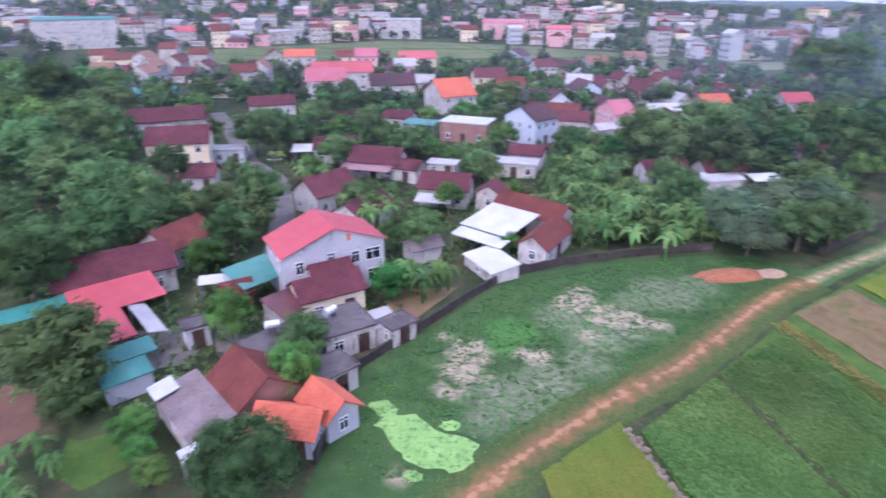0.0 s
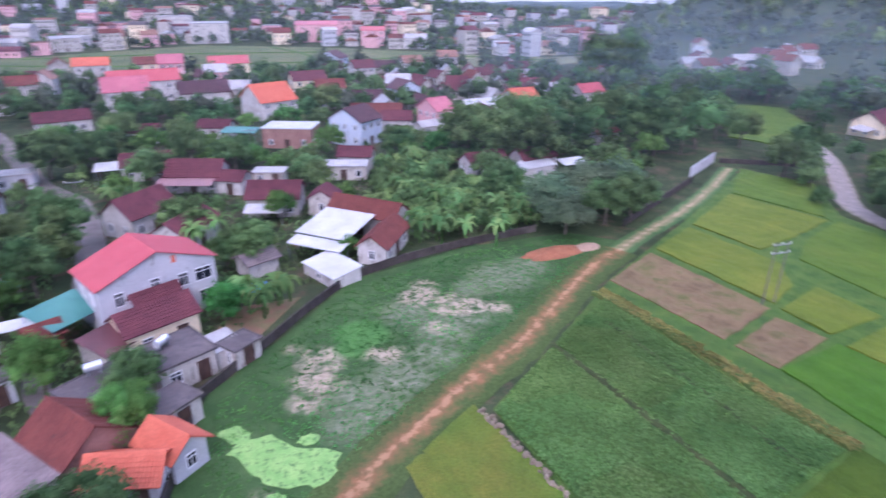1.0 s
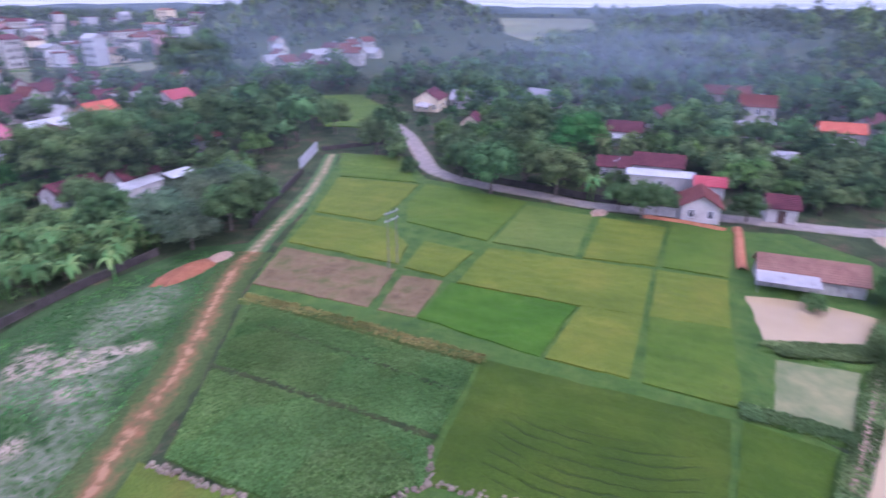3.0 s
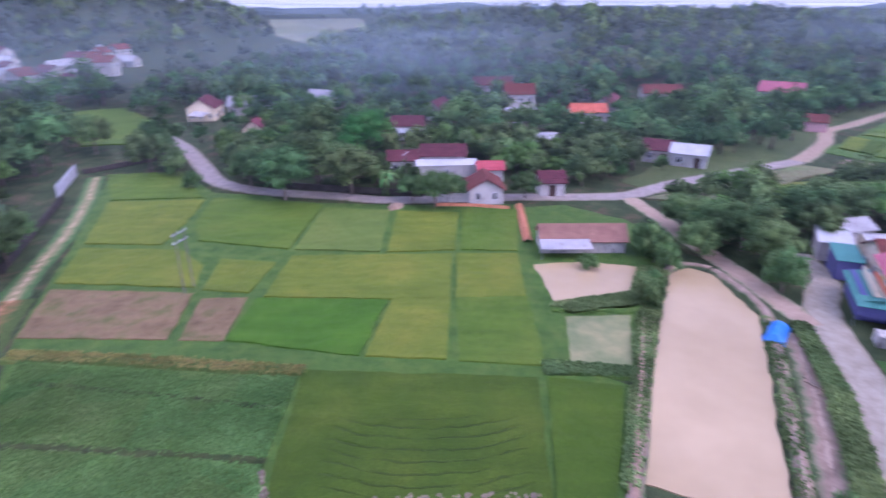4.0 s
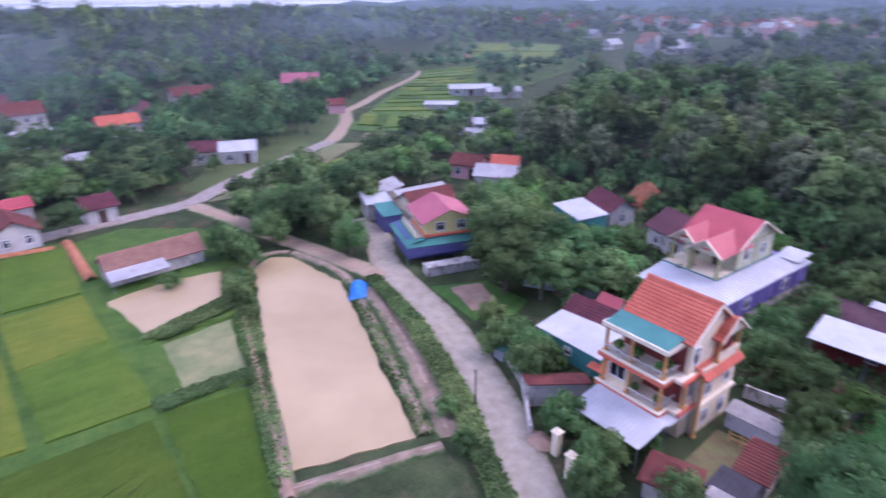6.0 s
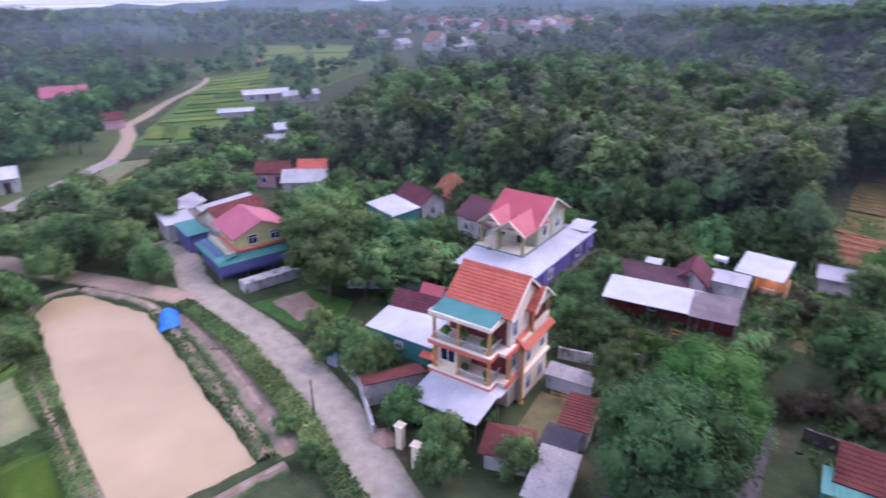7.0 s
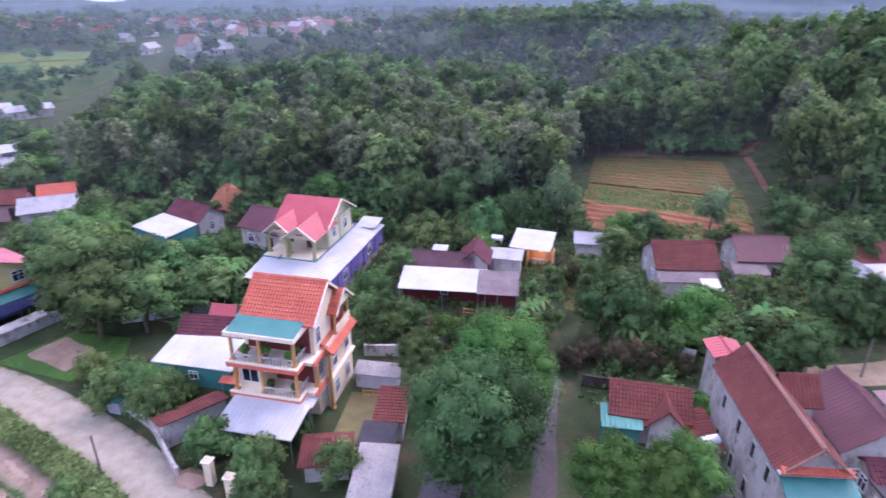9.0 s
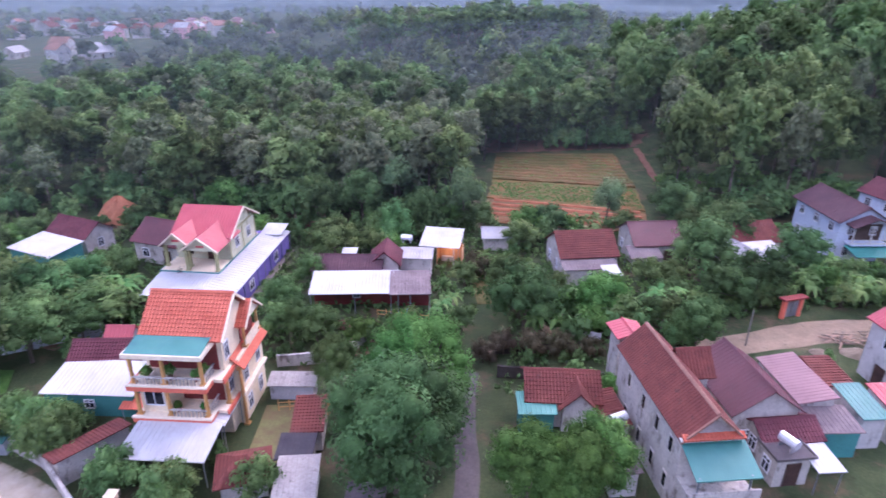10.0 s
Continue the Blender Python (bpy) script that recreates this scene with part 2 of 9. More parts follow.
GROUND = ground_material()
PASTURE = waste_material()
WALLS = {
    "grey": surface("grey_render", (176, 176, 184), (196, 194, 200), 0.4, 6, stain=(138, 134, 136)),
    "white": surface("white_limewash", (184, 178, 174), (208, 202, 198), 0.4, 6, stain=(138, 128, 122), stained=(0.5, 0.7)),
    "dirty": surface("weathered_render", (176, 168, 160), (204, 196, 188), 0.5, 5, stain=(112, 102, 96), stained=(0.48, 0.7)),
    "cream": surface("cream_paint", (228, 206, 168), (238, 220, 186), 0.4, 6, stain=(190, 168, 140)),
    "yellow": surface("yellow_paint", (198, 188, 110), (212, 202, 128), 0.4, 6, stain=(170, 160, 100)),
    "olive": surface("pale_olive_paint", (186, 186, 150), (202, 200, 168), 0.4, 6, stain=(150, 146, 120)),
    "purple": surface("purple_paint", (112, 96, 170), (128, 112, 186), 0.4, 6, stain=(92, 82, 130)),
    "violet": surface("violet_grey_paint", (98, 96, 150), (112, 110, 166), 0.4, 6, stain=(80, 78, 110)),
    "blue": surface("pale_blue_paint", (184, 194, 214), (200, 210, 226), 0.4, 6, stain=(150, 156, 172)),
    "pink": surface("pink_paint", (214, 156, 160), (226, 172, 174), 0.4, 6, stain=(176, 130, 130)),
    "brick": surface("bare_brick", (142, 100, 92), (164, 122, 110), 0.6, 8, stain=(110, 86, 80)),
    "teal": surface("teal_paint", (48, 128, 124), (62, 144, 138), 0.4, 6, stain=(50, 100, 100)),
    "redwall": surface("red_painted_wall", (132, 52, 50), (150, 66, 60), 0.4, 6, stain=(96, 48, 46)),
}
ROOFS = {
    "maroon": roof_tiles("maroon_tiles", (92, 44, 54), (118, 58, 66)),
    "maroon_metal": sheet_metal("maroon_sheet", (92, 48, 54), (112, 60, 64), stain=(80, 54, 56)),
    "dark": roof_tiles("dark_tiles", (84, 56, 64), (104, 70, 76)),
    "rust": roof_tiles("old_red_tiles", (104, 50, 44), (130, 64, 54), (76, 54, 50)),
    "orange": roof_tiles("orange_tiles", (196, 88, 58), (214, 106, 74), (150, 80, 64)),
    "red": sheet_metal("red_sheet", (176, 60, 70), (192, 76, 84), stain=(164, 72, 78)),
    "pink": sheet_metal("faded_pink_sheet", (138, 100, 104), (154, 114, 116), 0.7, stain=(116, 84, 80)),
    "rose": sheet_metal("rose_sheet", (172, 80, 96), (188, 96, 110), stain=(160, 80, 94)),
    "teal": sheet_metal("teal_sheet", (48, 120, 112), (66, 138, 128), stain=(54, 106, 112)),
    "mint": sheet_metal("mint_sheet", (40, 130, 118), (56, 146, 132), stain=(70, 130, 120)),
    "white": sheet_metal("white_sheet", (174, 174, 176), (196, 196, 198), stain=(164, 156, 162)),
    "silver": sheet_metal("galvanised_sheet", (150, 147, 148), (182, 178, 178), stain=(116, 98, 88)),
    "asbestos": surface("fibre_cement_sheet", (112, 98, 98), (138, 122, 122), 0.5, 4, stain=(98, 84, 88)),
    "cement": surface("weathered_cement_sheet", (150, 142, 138), (176, 168, 162), 0.6, 5, stain=(112, 102, 98)),
    "black": surface("tarred_sheet", (58, 56, 64), (80, 76, 84), 0.6, 5),
    "concrete": surface("roof_concrete", (86, 78, 80), (114, 104, 104), 0.5, 5, stain=(84, 78, 82), stained=(0.48, 0.66)),
    "clay": roof_tiles("pale_clay_tiles", (140, 98, 82), (162, 116, 98), (124, 90, 80)),
}
ROADCON = track_material("worn_concrete_road", (150, 138, 118), (174, 162, 142), (166, 148, 122), (122, 112, 80), 0.44, False)
VILLAGEROAD = track_material("village_concrete_road", (140, 128, 122), (166, 152, 144), (156, 142, 134), (116, 108, 76), 0.42, False)
PATHCON = surface("yard_concrete", (102, 95, 90), (128, 119, 112), 0.3, 4, stain=(80, 76, 64))
WALLSTONE = surface("mossy_wall", (58, 52, 50), (86, 78, 74), 0.5, 4, stain=(46, 52, 38))
RUBBLE = surface("pinkish_stone", (120, 104, 86), (150, 134, 112), 0.9, 5, stain=(120, 100, 86))
BARK = surface("bark", (88, 76, 66), (128, 114, 100), 1.2, 6)
DARKWOOD = surface("dark_wood", (66, 48, 42), (94, 70, 60), 1.2, 6)
GLASS = plain("window_glass", (34, 38, 48), 0.1)
WHITEPAINT = plain("white_frame_paint", (224, 224, 230), 0.5)
ORANGETRIM = plain("orange_trim_paint", (226, 104, 72), 0.6)
OCHRE = plain("ochre_column_paint", (206, 148, 70), 0.6)
CREAMTRIM = plain("cream_trim_paint", (238, 220, 190), 0.6)
TRIMOLIVE = plain("olive_trim_paint", (158, 156, 104), 0.7)
TEALTRIM = plain("teal_trim_paint", (62, 134, 134), 0.5)
STEEL = plain("dull_steel", (150, 152, 160), 0.4, 0.6)
TANK = plain("bright_steel", (225, 228, 235), 0.25, 0.5)
BLUEPLASTIC = plain("blue_tarpaulin", (40, 130, 220), 0.45)
SOIL = surface("red_clay", (168, 96, 58), (194, 120, 78), 0.6, 5, stain=(146, 90, 60))
SOILPALE = surface("sandy_clay", (154, 122, 98), (180, 146, 122), 0.5, 5, stain=(104, 104, 66))
LEAF = {
    "broad": leaves("broadleaf", (74, 102, 56), (92, 124, 66), (114, 144, 78)),
    "dark": leaves("dark_foliage", (66, 92, 50), (80, 108, 58), (102, 128, 70)),
    "lush": leaves("lush_foliage", (64, 110, 44), (82, 132, 54), (104, 150, 68)),
    "light": leaves("pale_foliage", (100, 128, 82), (120, 148, 94), (142, 166, 110)),
    "bush": leaves("shrub_foliage", (78, 108, 58), (96, 128, 68), (116, 146, 80)),
    "willow": leaves("feathery_foliage", (86, 108, 80), (102, 124, 88), (124, 140, 104)),
    "banana": leaves("banana_leaf", (80, 120, 58), (98, 138, 68), (122, 158, 86)),
    "forest": leaves("acacia_foliage", (76, 100, 54), (94, 120, 64), (120, 144, 80), 0.8, 0.4),
    "grey": leaves("eucalyptus_foliage", (104, 116, 82), (116, 124, 88), (130, 136, 100), 0.8, 0.15),
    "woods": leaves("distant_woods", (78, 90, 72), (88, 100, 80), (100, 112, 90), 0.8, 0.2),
    "crop": leaves("crop_leaf", (82, 124, 56), (96, 136, 64), (110, 146, 74), 0.8, 0.06),
    "russet": leaves("russet_shrub", (84, 78, 58), (98, 90, 66), (112, 104, 74)),
    "dry": leaves("dry_weed", (118, 124, 56), (138, 130, 62), (156, 136, 76)),
    "rice": leaves("rice_blade", (88, 124, 44), (108, 142, 52), (132, 160, 66)),
}
RICE_RIPE = crop("ripening_rice", (90, 108, 24), (104, 118, 30), (120, 126, 36), 0.0)
RICE_PALE = crop("pale_rice", (88, 110, 42), (98, 118, 46), (108, 122, 50))
RICE_GREEN = crop("green_rice", (60, 87, 8), (69, 95, 12), (80, 102, 18))
RICE_FRONT = crop("furrowed_rice", (60, 84, 10), (70, 92, 14), (82, 99, 20), 0.0, 0, 0.12, 0.7, (37.4, 12.6, 106.3, 0.022))
RICE_YOUNG = crop("young_rice", (60, 100, 10), (68, 108, 14), (78, 112, 20))
RICE_MID = crop("mid_green_rice", (76, 104, 22), (86, 112, 28), (100, 118, 34))
GREENS = crop("leafy_crop", (72, 108, 44), (84, 120, 50), (98, 130, 58), 0.12, -10)
MEADOW = crop("mown_meadow", (84, 110, 30), (100, 114, 34), (122, 114, 40))
STUBBLE = crop("bare_stubble", (102, 84, 58), (130, 108, 78), (96, 98, 50), 0.0, 0, 0.3)
GRASS = crop("bank_grass", (62, 94, 36), (76, 106, 40), (90, 112, 46), 0, 0, 0.4)
TRACK = track_material("orange_dirt_track", (146, 98, 60), (108, 90, 50), (170, 124, 84), (84, 106, 44), 0.17)
PATH = track_material("grassy_path", (150, 130, 92), (120, 120, 74), (176, 150, 116), (84, 122, 62), 0.22)
ROADMUD = track_material("muddy_road", (156, 130, 106), (176, 150, 126), (168, 146, 126), (88, 116, 66), 0.42, False)
MUD = track_material("muddy_bank", (124, 102, 84), (154, 132, 112), (166, 144, 124), (82, 106, 58), 0.3)
POND = water_material("turbid_pond_water", (168, 142, 98), (189, 163, 118), 0.06)
POND_GREEN = water_material("weedy_pond_water", (92, 112, 58), (150, 142, 92), 0.22, 0.85)
ALGAE = surface("duckweed", (112, 164, 62), (142, 184, 84), 0.8, 8, rough=0.6, bump=0.05, stain=(84, 122, 50), stained=(0.5, 0.66))


# ---- building blocks ----
class Shape:
    """Collects vertices and faces of one mesh."""

    def __init__(self):
        self.v, self.f, self.uv = [], [], []

    def quad(self, *pts):
        i = len(self.v)
        self.v += [tuple(p) for p in pts]
        self.f.append(tuple(range(i, i + len(pts))))

    def box(self, x0, x1, y0, y1, z0, z1, chamfer=0.0):
        i = len(self.v)
        self.v += [(x, y, z) for z in (z0, z1) for y in (y0, y1) for x in (x0, x1)]
        self.f += [tuple(i + k for k in q) for q in ((0, 2, 3, 1), (4, 5, 7, 6), (0, 1, 5, 4), (2, 6, 7, 3), (0, 4, 6, 2), (1, 3, 7, 5))]
        return self

    def prism(self, base, z0, z1):
        n, i = len(base), len(self.v)
        self.v += [(x, y, z0) for x, y in base] + [(x, y, z1) for x, y in base]
        self.f += [tuple(i + n + k for k in range(n)), tuple(i + n - 1 - k for k in range(n))]
        self.f += [(i + k, i + (k + 1) % n, i + n + (k + 1) % n, i + n + k) for k in range(n)]
        return self

    def tube(self, x, y, z0, z1, r0, r1, n=8, lean=(0, 0)):
        i = len(self.v)
        for z, r, dx, dy in ((z0, r0, 0, 0), (z1, r1, *lean)):
            self.v += [(x + dx + r * math.cos(a), y + dy + r * math.sin(a), z) for a in (2 * math.pi * k / n for k in range(n))]
        self.f += [(i + k, i + (k + 1) % n, i + n + (k + 1) % n, i + n + k) for k in range(n)]
        self.f += [tuple(i + n + k for k in range(n)), tuple(i + n - 1 - k for k in range(n))]
        return self

    def limb(self, a, b, r0, r1, n=5):
        a, b = Vector(a), Vector(b)
        q = (b - a).to_track_quat("Z", "Y")
        i = len(self.v)
        for c, r in ((a, r0), (b, r1)):
            self.v += [tuple(c + q @ Vector((r * math.cos(t), r * math.sin(t), 0))) for t in (2 * math.pi * k / n for k in range(n))]
        self.f += [(i + k, i + (k + 1) % n, i + n + (k + 1) % n, i + n + k) for k in range(n)]
        self.f += [tuple(i + n + k for k in range(n)), tuple(i + n - 1 - k for k in range(n))]
        return self

    def slab(self, p, u, w, thick, depth=None):
        """A board from corner p along the vectors u and w, thick downwards."""
        p, u, w = Vector(p), Vector(u), Vector(w)
        d = Vector((0, 0, -thick))
        a, b, c, e = p, p + u, p + u + w, p + w
        i = len(self.v)
        self.v += [tuple(q) for q in (a, b, c, e, a + d, b + d, c + d, e + d)]
        self.f += [tuple(i + k for k in q) for q in ((0, 1, 2, 3), (7, 6, 5, 4), (0, 4, 5, 1), (1, 5, 6, 2), (2, 6, 7, 3), (3, 7, 4, 0))]
        return self

    def mesh(self, name, material=None):
        m = bpy.data.meshes.new(name)
        m.from_pydata(self.v, [], self.f)
        if material:
            m.materials.append(material)
        return m


def thing(name, x, y, rot=0.0, z=None, label="", category="", group="", kind=""):
    """An Empty at a thing's base; its parts hang under it."""
    ob = new(name)
    ob.empty_display_size = 0.3
    ob.matrix_basis = pose(x, y, land(x, y) if z is None else z, 0, 0, rot)
    return tagged(ob, label, category, group, kind)


def part(name, shape, material, parent, label="", at=None):
    m = shape.mesh(name, material) if isinstance(shape, Shape) else shape
    ob = new(name, m)
    ob.parent = parent
    if at is not None:
        ob.matrix_basis = at
    if label:
        ob["label"] = label
    return ob


def solo(name, shape, material, x, y, rot=0.0, z=None, label="", category="", group="", kind=""):
    ob = new(name, shape.mesh(name, material))
    ob.matrix_basis = pose(x, y, land(x, y) if z is None else z, 0, 0, rot)
    return tagged(ob, label, category, group, kind)


HILLS = ((372, 44, 80, 98, 18, 8), (440, 440, 100, 130, 40, 45), (-120, 800, 380, 150, 34, 0), (-80, -205, 85, 62, 21, 0), (60, -340, 160, 80, 17, 0), (250, -330, 160, 120, 4, 0), (560, -60, 120, 260, 14, 0))


def land(x, y):
    """Height of the ground: flat fields and village, wooded hills round them."""
    z = 0.0
    for cx, cy, a, b, h, turn in HILLS:
        c, s = math.cos(radians(turn)), math.sin(radians(turn))
        u, v = ((x - cx) * c + (y - cy) * s) / a, (-(x - cx) * s + (y - cy) * c) / b
        e = u * u + v * v
        if e < 9:
            z += h * max(0.0, math.exp(-e) - 0.03)
    return z


# ---- ground ----
def ground_sheet():
    rings, spokes = 130, 260
    v, f = [(0.0, 0.0, 0.0)], []
    for i in range(rings):
        r = 6 * (1.0437 ** i - 1) / 0.0437 + 6
        r = min(r, 1320.0)
        for k in range(spokes):
            a = 2 * math.pi * k / spokes
            x, y = r * math.cos(a), r * math.sin(a)
            v.append((x, y, land(x, y)))
    for k in range(spokes):
        f.append((0, 1 + k, 1 + (k + 1) % spokes))
    for i in range(rings - 1):
        if v[1 + (i + 1) * spokes][0] - v[1 + i * spokes][0] < 0.01:
            break
        for k in range(spokes):
            a, b = 1 + i * spokes, 1 + (i + 1) * spokes
            f.append((a + k, b + k, b + (k + 1) % spokes, a + (k + 1) % spokes))
    m = bpy.data.meshes.new("ground")
    m.from_pydata(v, [], f)
    m.materials.append(GROUND)
    for p in m.polygons:
        p.use_smooth = True
    return tagged(new("ground", m), "grassy village ground with patches of bare brown soil", "ground", kind="structure")


ground_sheet()


def ridge_line(r, low, high, seed, mat, label, spread=5.0):
    """A far range of hills: a long uneven ridge standing on the edge of the plain."""
    v, f, n = [], [], 240
    for i in range(n):
        a = 2 * math.pi * i / n
        bearing = -math.degrees(math.atan2(math.cos(a), math.sin(a)))
        away = max(0.0, math.cos(radians(bearing + 62)))
        q = 0.5 + 0.5 * noise.noise((math.cos(a) * spread, math.sin(a) * spread, seed)) + 0.25 * noise.noise((math.cos(a) * spread * 4, math.sin(a) * spread * 4, seed))
        h = (low * away + high * (1 - away)) * max(0.05, q)
        for rr, z in ((r, -3.0), (r + 40, h * 0.6), (r + 90, h), (r + 200, -3.0)):
            v.append((rr * math.cos(a), rr * math.sin(a), z))
    for i in range(n):
        for k in range(3):
            p, q = i * 4 + k, ((i + 1) % n) * 4 + k
            f.append((p, q, q + 1, p + 1))
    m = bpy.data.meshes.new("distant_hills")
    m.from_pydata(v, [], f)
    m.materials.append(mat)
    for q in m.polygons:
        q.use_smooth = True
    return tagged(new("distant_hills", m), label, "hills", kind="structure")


# blue-grey of distance haze is put into the ridge's colour
ridge_line(1080, 18, 62, 3.3, surface("haze_tinted_hillside", (92, 106, 108), (106, 118, 122), 0.012, 0.05, rough=1.0, bump=0.0, spec=0.0), "low hills coloured with distance haze at the edge of the plain")


def sky_backdrop():
    """The bright cloud bank at the horizon."""
    n = Nodes("horizon_cloud")
    e = n.add("ShaderNodeEmission", Strength=0.62)
    n.join(n.ramp(n.noise(n.place(), 0.002, 3), [(0.3, (0.80, 0.84, 0.94, 1)), (0.7, (0.95, 0.96, 1.0, 1))]), e.inputs[0])
    n.join(e.outputs[0], n.tree.nodes["Material Output"].inputs[0])
    v, f, k = [], [], 96
    for z in (-60, 160):
        v += [(1480 * math.cos(2 * math.pi * i / k), 1480 * math.sin(2 * math.pi * i / k), z) for i in range(k)]
    f = [(i, (i + 1) % k, k + (i + 1) % k, k + i) for i in range(k)]
    m = bpy.data.meshes.new("backdrop")
    m.from_pydata(v, [], f)
    m.materials.append(n.mat)
    tagged(new("backdrop", m), "bright overcast cloud bank along the horizon", "sky", kind="structure")


sky_backdrop()


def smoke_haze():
    """Translucent sheets added to imitate aerial haze, with thicker patches for drifting smoke."""
    n = Nodes("haze_smoke_sheet")
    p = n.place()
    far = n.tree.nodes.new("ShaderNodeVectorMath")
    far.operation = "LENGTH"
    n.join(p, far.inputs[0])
    # imitated haze thickens with distance; the nearest term only lifts the darks
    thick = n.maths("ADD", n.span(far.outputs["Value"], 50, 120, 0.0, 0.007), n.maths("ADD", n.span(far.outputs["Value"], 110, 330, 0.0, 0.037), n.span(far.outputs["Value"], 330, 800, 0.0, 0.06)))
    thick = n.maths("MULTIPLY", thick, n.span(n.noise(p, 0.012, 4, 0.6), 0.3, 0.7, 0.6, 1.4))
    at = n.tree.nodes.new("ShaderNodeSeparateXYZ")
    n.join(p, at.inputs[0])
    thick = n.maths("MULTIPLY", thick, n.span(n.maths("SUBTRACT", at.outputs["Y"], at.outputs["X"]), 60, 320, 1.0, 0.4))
    # denser patches for the drifting smoke
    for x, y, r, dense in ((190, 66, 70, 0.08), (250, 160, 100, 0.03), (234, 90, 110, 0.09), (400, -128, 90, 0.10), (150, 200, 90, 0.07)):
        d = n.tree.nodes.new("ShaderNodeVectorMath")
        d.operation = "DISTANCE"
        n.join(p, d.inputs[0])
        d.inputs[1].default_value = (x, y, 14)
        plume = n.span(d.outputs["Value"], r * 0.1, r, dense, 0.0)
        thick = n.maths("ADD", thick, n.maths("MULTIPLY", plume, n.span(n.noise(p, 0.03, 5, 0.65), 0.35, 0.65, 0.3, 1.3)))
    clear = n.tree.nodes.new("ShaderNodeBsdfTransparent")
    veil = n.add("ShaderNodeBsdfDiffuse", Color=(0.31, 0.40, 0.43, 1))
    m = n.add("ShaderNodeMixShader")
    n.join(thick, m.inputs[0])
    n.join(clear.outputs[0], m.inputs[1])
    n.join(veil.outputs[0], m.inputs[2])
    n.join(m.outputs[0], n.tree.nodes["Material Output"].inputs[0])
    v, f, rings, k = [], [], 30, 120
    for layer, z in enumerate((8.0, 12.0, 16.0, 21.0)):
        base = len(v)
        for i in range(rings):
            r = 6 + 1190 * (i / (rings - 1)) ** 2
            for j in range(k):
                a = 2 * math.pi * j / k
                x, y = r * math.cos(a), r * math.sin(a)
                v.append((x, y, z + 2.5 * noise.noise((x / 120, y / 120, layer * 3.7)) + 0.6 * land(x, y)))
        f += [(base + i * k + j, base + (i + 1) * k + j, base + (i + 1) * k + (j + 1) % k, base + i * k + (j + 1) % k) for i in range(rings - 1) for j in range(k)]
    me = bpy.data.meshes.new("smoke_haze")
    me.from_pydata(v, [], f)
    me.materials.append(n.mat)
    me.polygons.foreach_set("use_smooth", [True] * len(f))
    tagged(new("smoke_haze", me), "translucent bluish sheets that imitate distance haze and smoke over the valley", "smoke", kind="stuff")


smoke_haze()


def patch(name, corners, material, label, category, height=0.06, rough=0.0, step=1.0, kind="structure", edge=0.0, seed=0):
    """A convex plot of land: a fine grid cut to its corners, with a skirt to the ground."""
    n = len(corners)
    area = sum(corners[i][0] * corners[(i + 1) % n][1] - corners[(i + 1) % n][0] * corners[i][1] for i in range(n))
    if area < 0:
        corners = corners[::-1]
    xs, ys = [c[0] for c in corners], [c[1] for c in corners]
    # dense rim with a slightly wandering line
    rim = []
    for i in range(n):
        a, b = Vector(corners[i]), Vector(corners[(i + 1) % n])
        k = max(2, int((b - a).length / step))
        side = Vector(((b - a).y, -(b - a).x)).normalized()
        for j in range(k):
            p = a.lerp(b, j / k)
            w = edge * noise.noise((p.x * 0.45, p.y * 0.45, seed + 3.1)) if 0 < j else 0.0
            rim.append(p + side * w)
    cx, cy = sum(p.x for p in rim) / len(rim), sum(p.y for p in rim) / len(rim)
    c = Vector((cx, cy))
    rings = max(3, int(max(max(xs) - min(xs), max(ys) - min(ys)) / (2.2 * step)))
    v, f, m = [], [], len(rim)
    for r in range(rings, 0, -1):
        for p in rim:
            q = c.lerp(p, r / rings)
            z = height + rough * noise.noise((q.x * 0.8, q.y * 0.8, seed))
            v.append((q.x, q.y, z + land(q.x, q.y)))
    v.append((cx, cy, height + land(cx, cy)))
    for r in range(rings - 1):
        f += [(r * m + k, r * m + (k + 1) % m, (r + 1) * m + (k + 1) % m, (r + 1) * m + k) for k in range(m)]
    f += [((rings - 1) * m + k, (rings - 1) * m + (k + 1) % m, rings * m) for k in range(m)]
    base = len(v)
    v += [(p.x, p.y, land(p.x, p.y) - 0.05) for p in rim]
    f += [(base + k, base + (k + 1) % m, (k + 1) % m, k) for k in range(m)]
    me = bpy.data.meshes.new(name)
    me.from_pydata(v, [], f)
    me.materials.append(material)
    return tagged(new(name, me), label, category, kind=kind)


def smooth_line(points, step=1.5):
    """Catmull-Rom through the points, sampled about every step metres."""
    pts = [Vector(p) for p in points]
    pts = [2 * pts[0] - pts[1]] + pts + [2 * pts[-1] - pts[-2]]
    out = []
    for i in range(1, len(pts) - 2):
        a, b, c, d = pts[i - 1:i + 3]
        k = max(2, int((c - b).length / step))
        for j in range(k):
            t = j / k
            out.append(0.5 * (2 * b + (c - a) * t + (2 * a - 5 * b + 4 * c - d) * t * t + (3 * b - a - 3 * c + d) * t ** 3))
    return out + [pts[-2]]


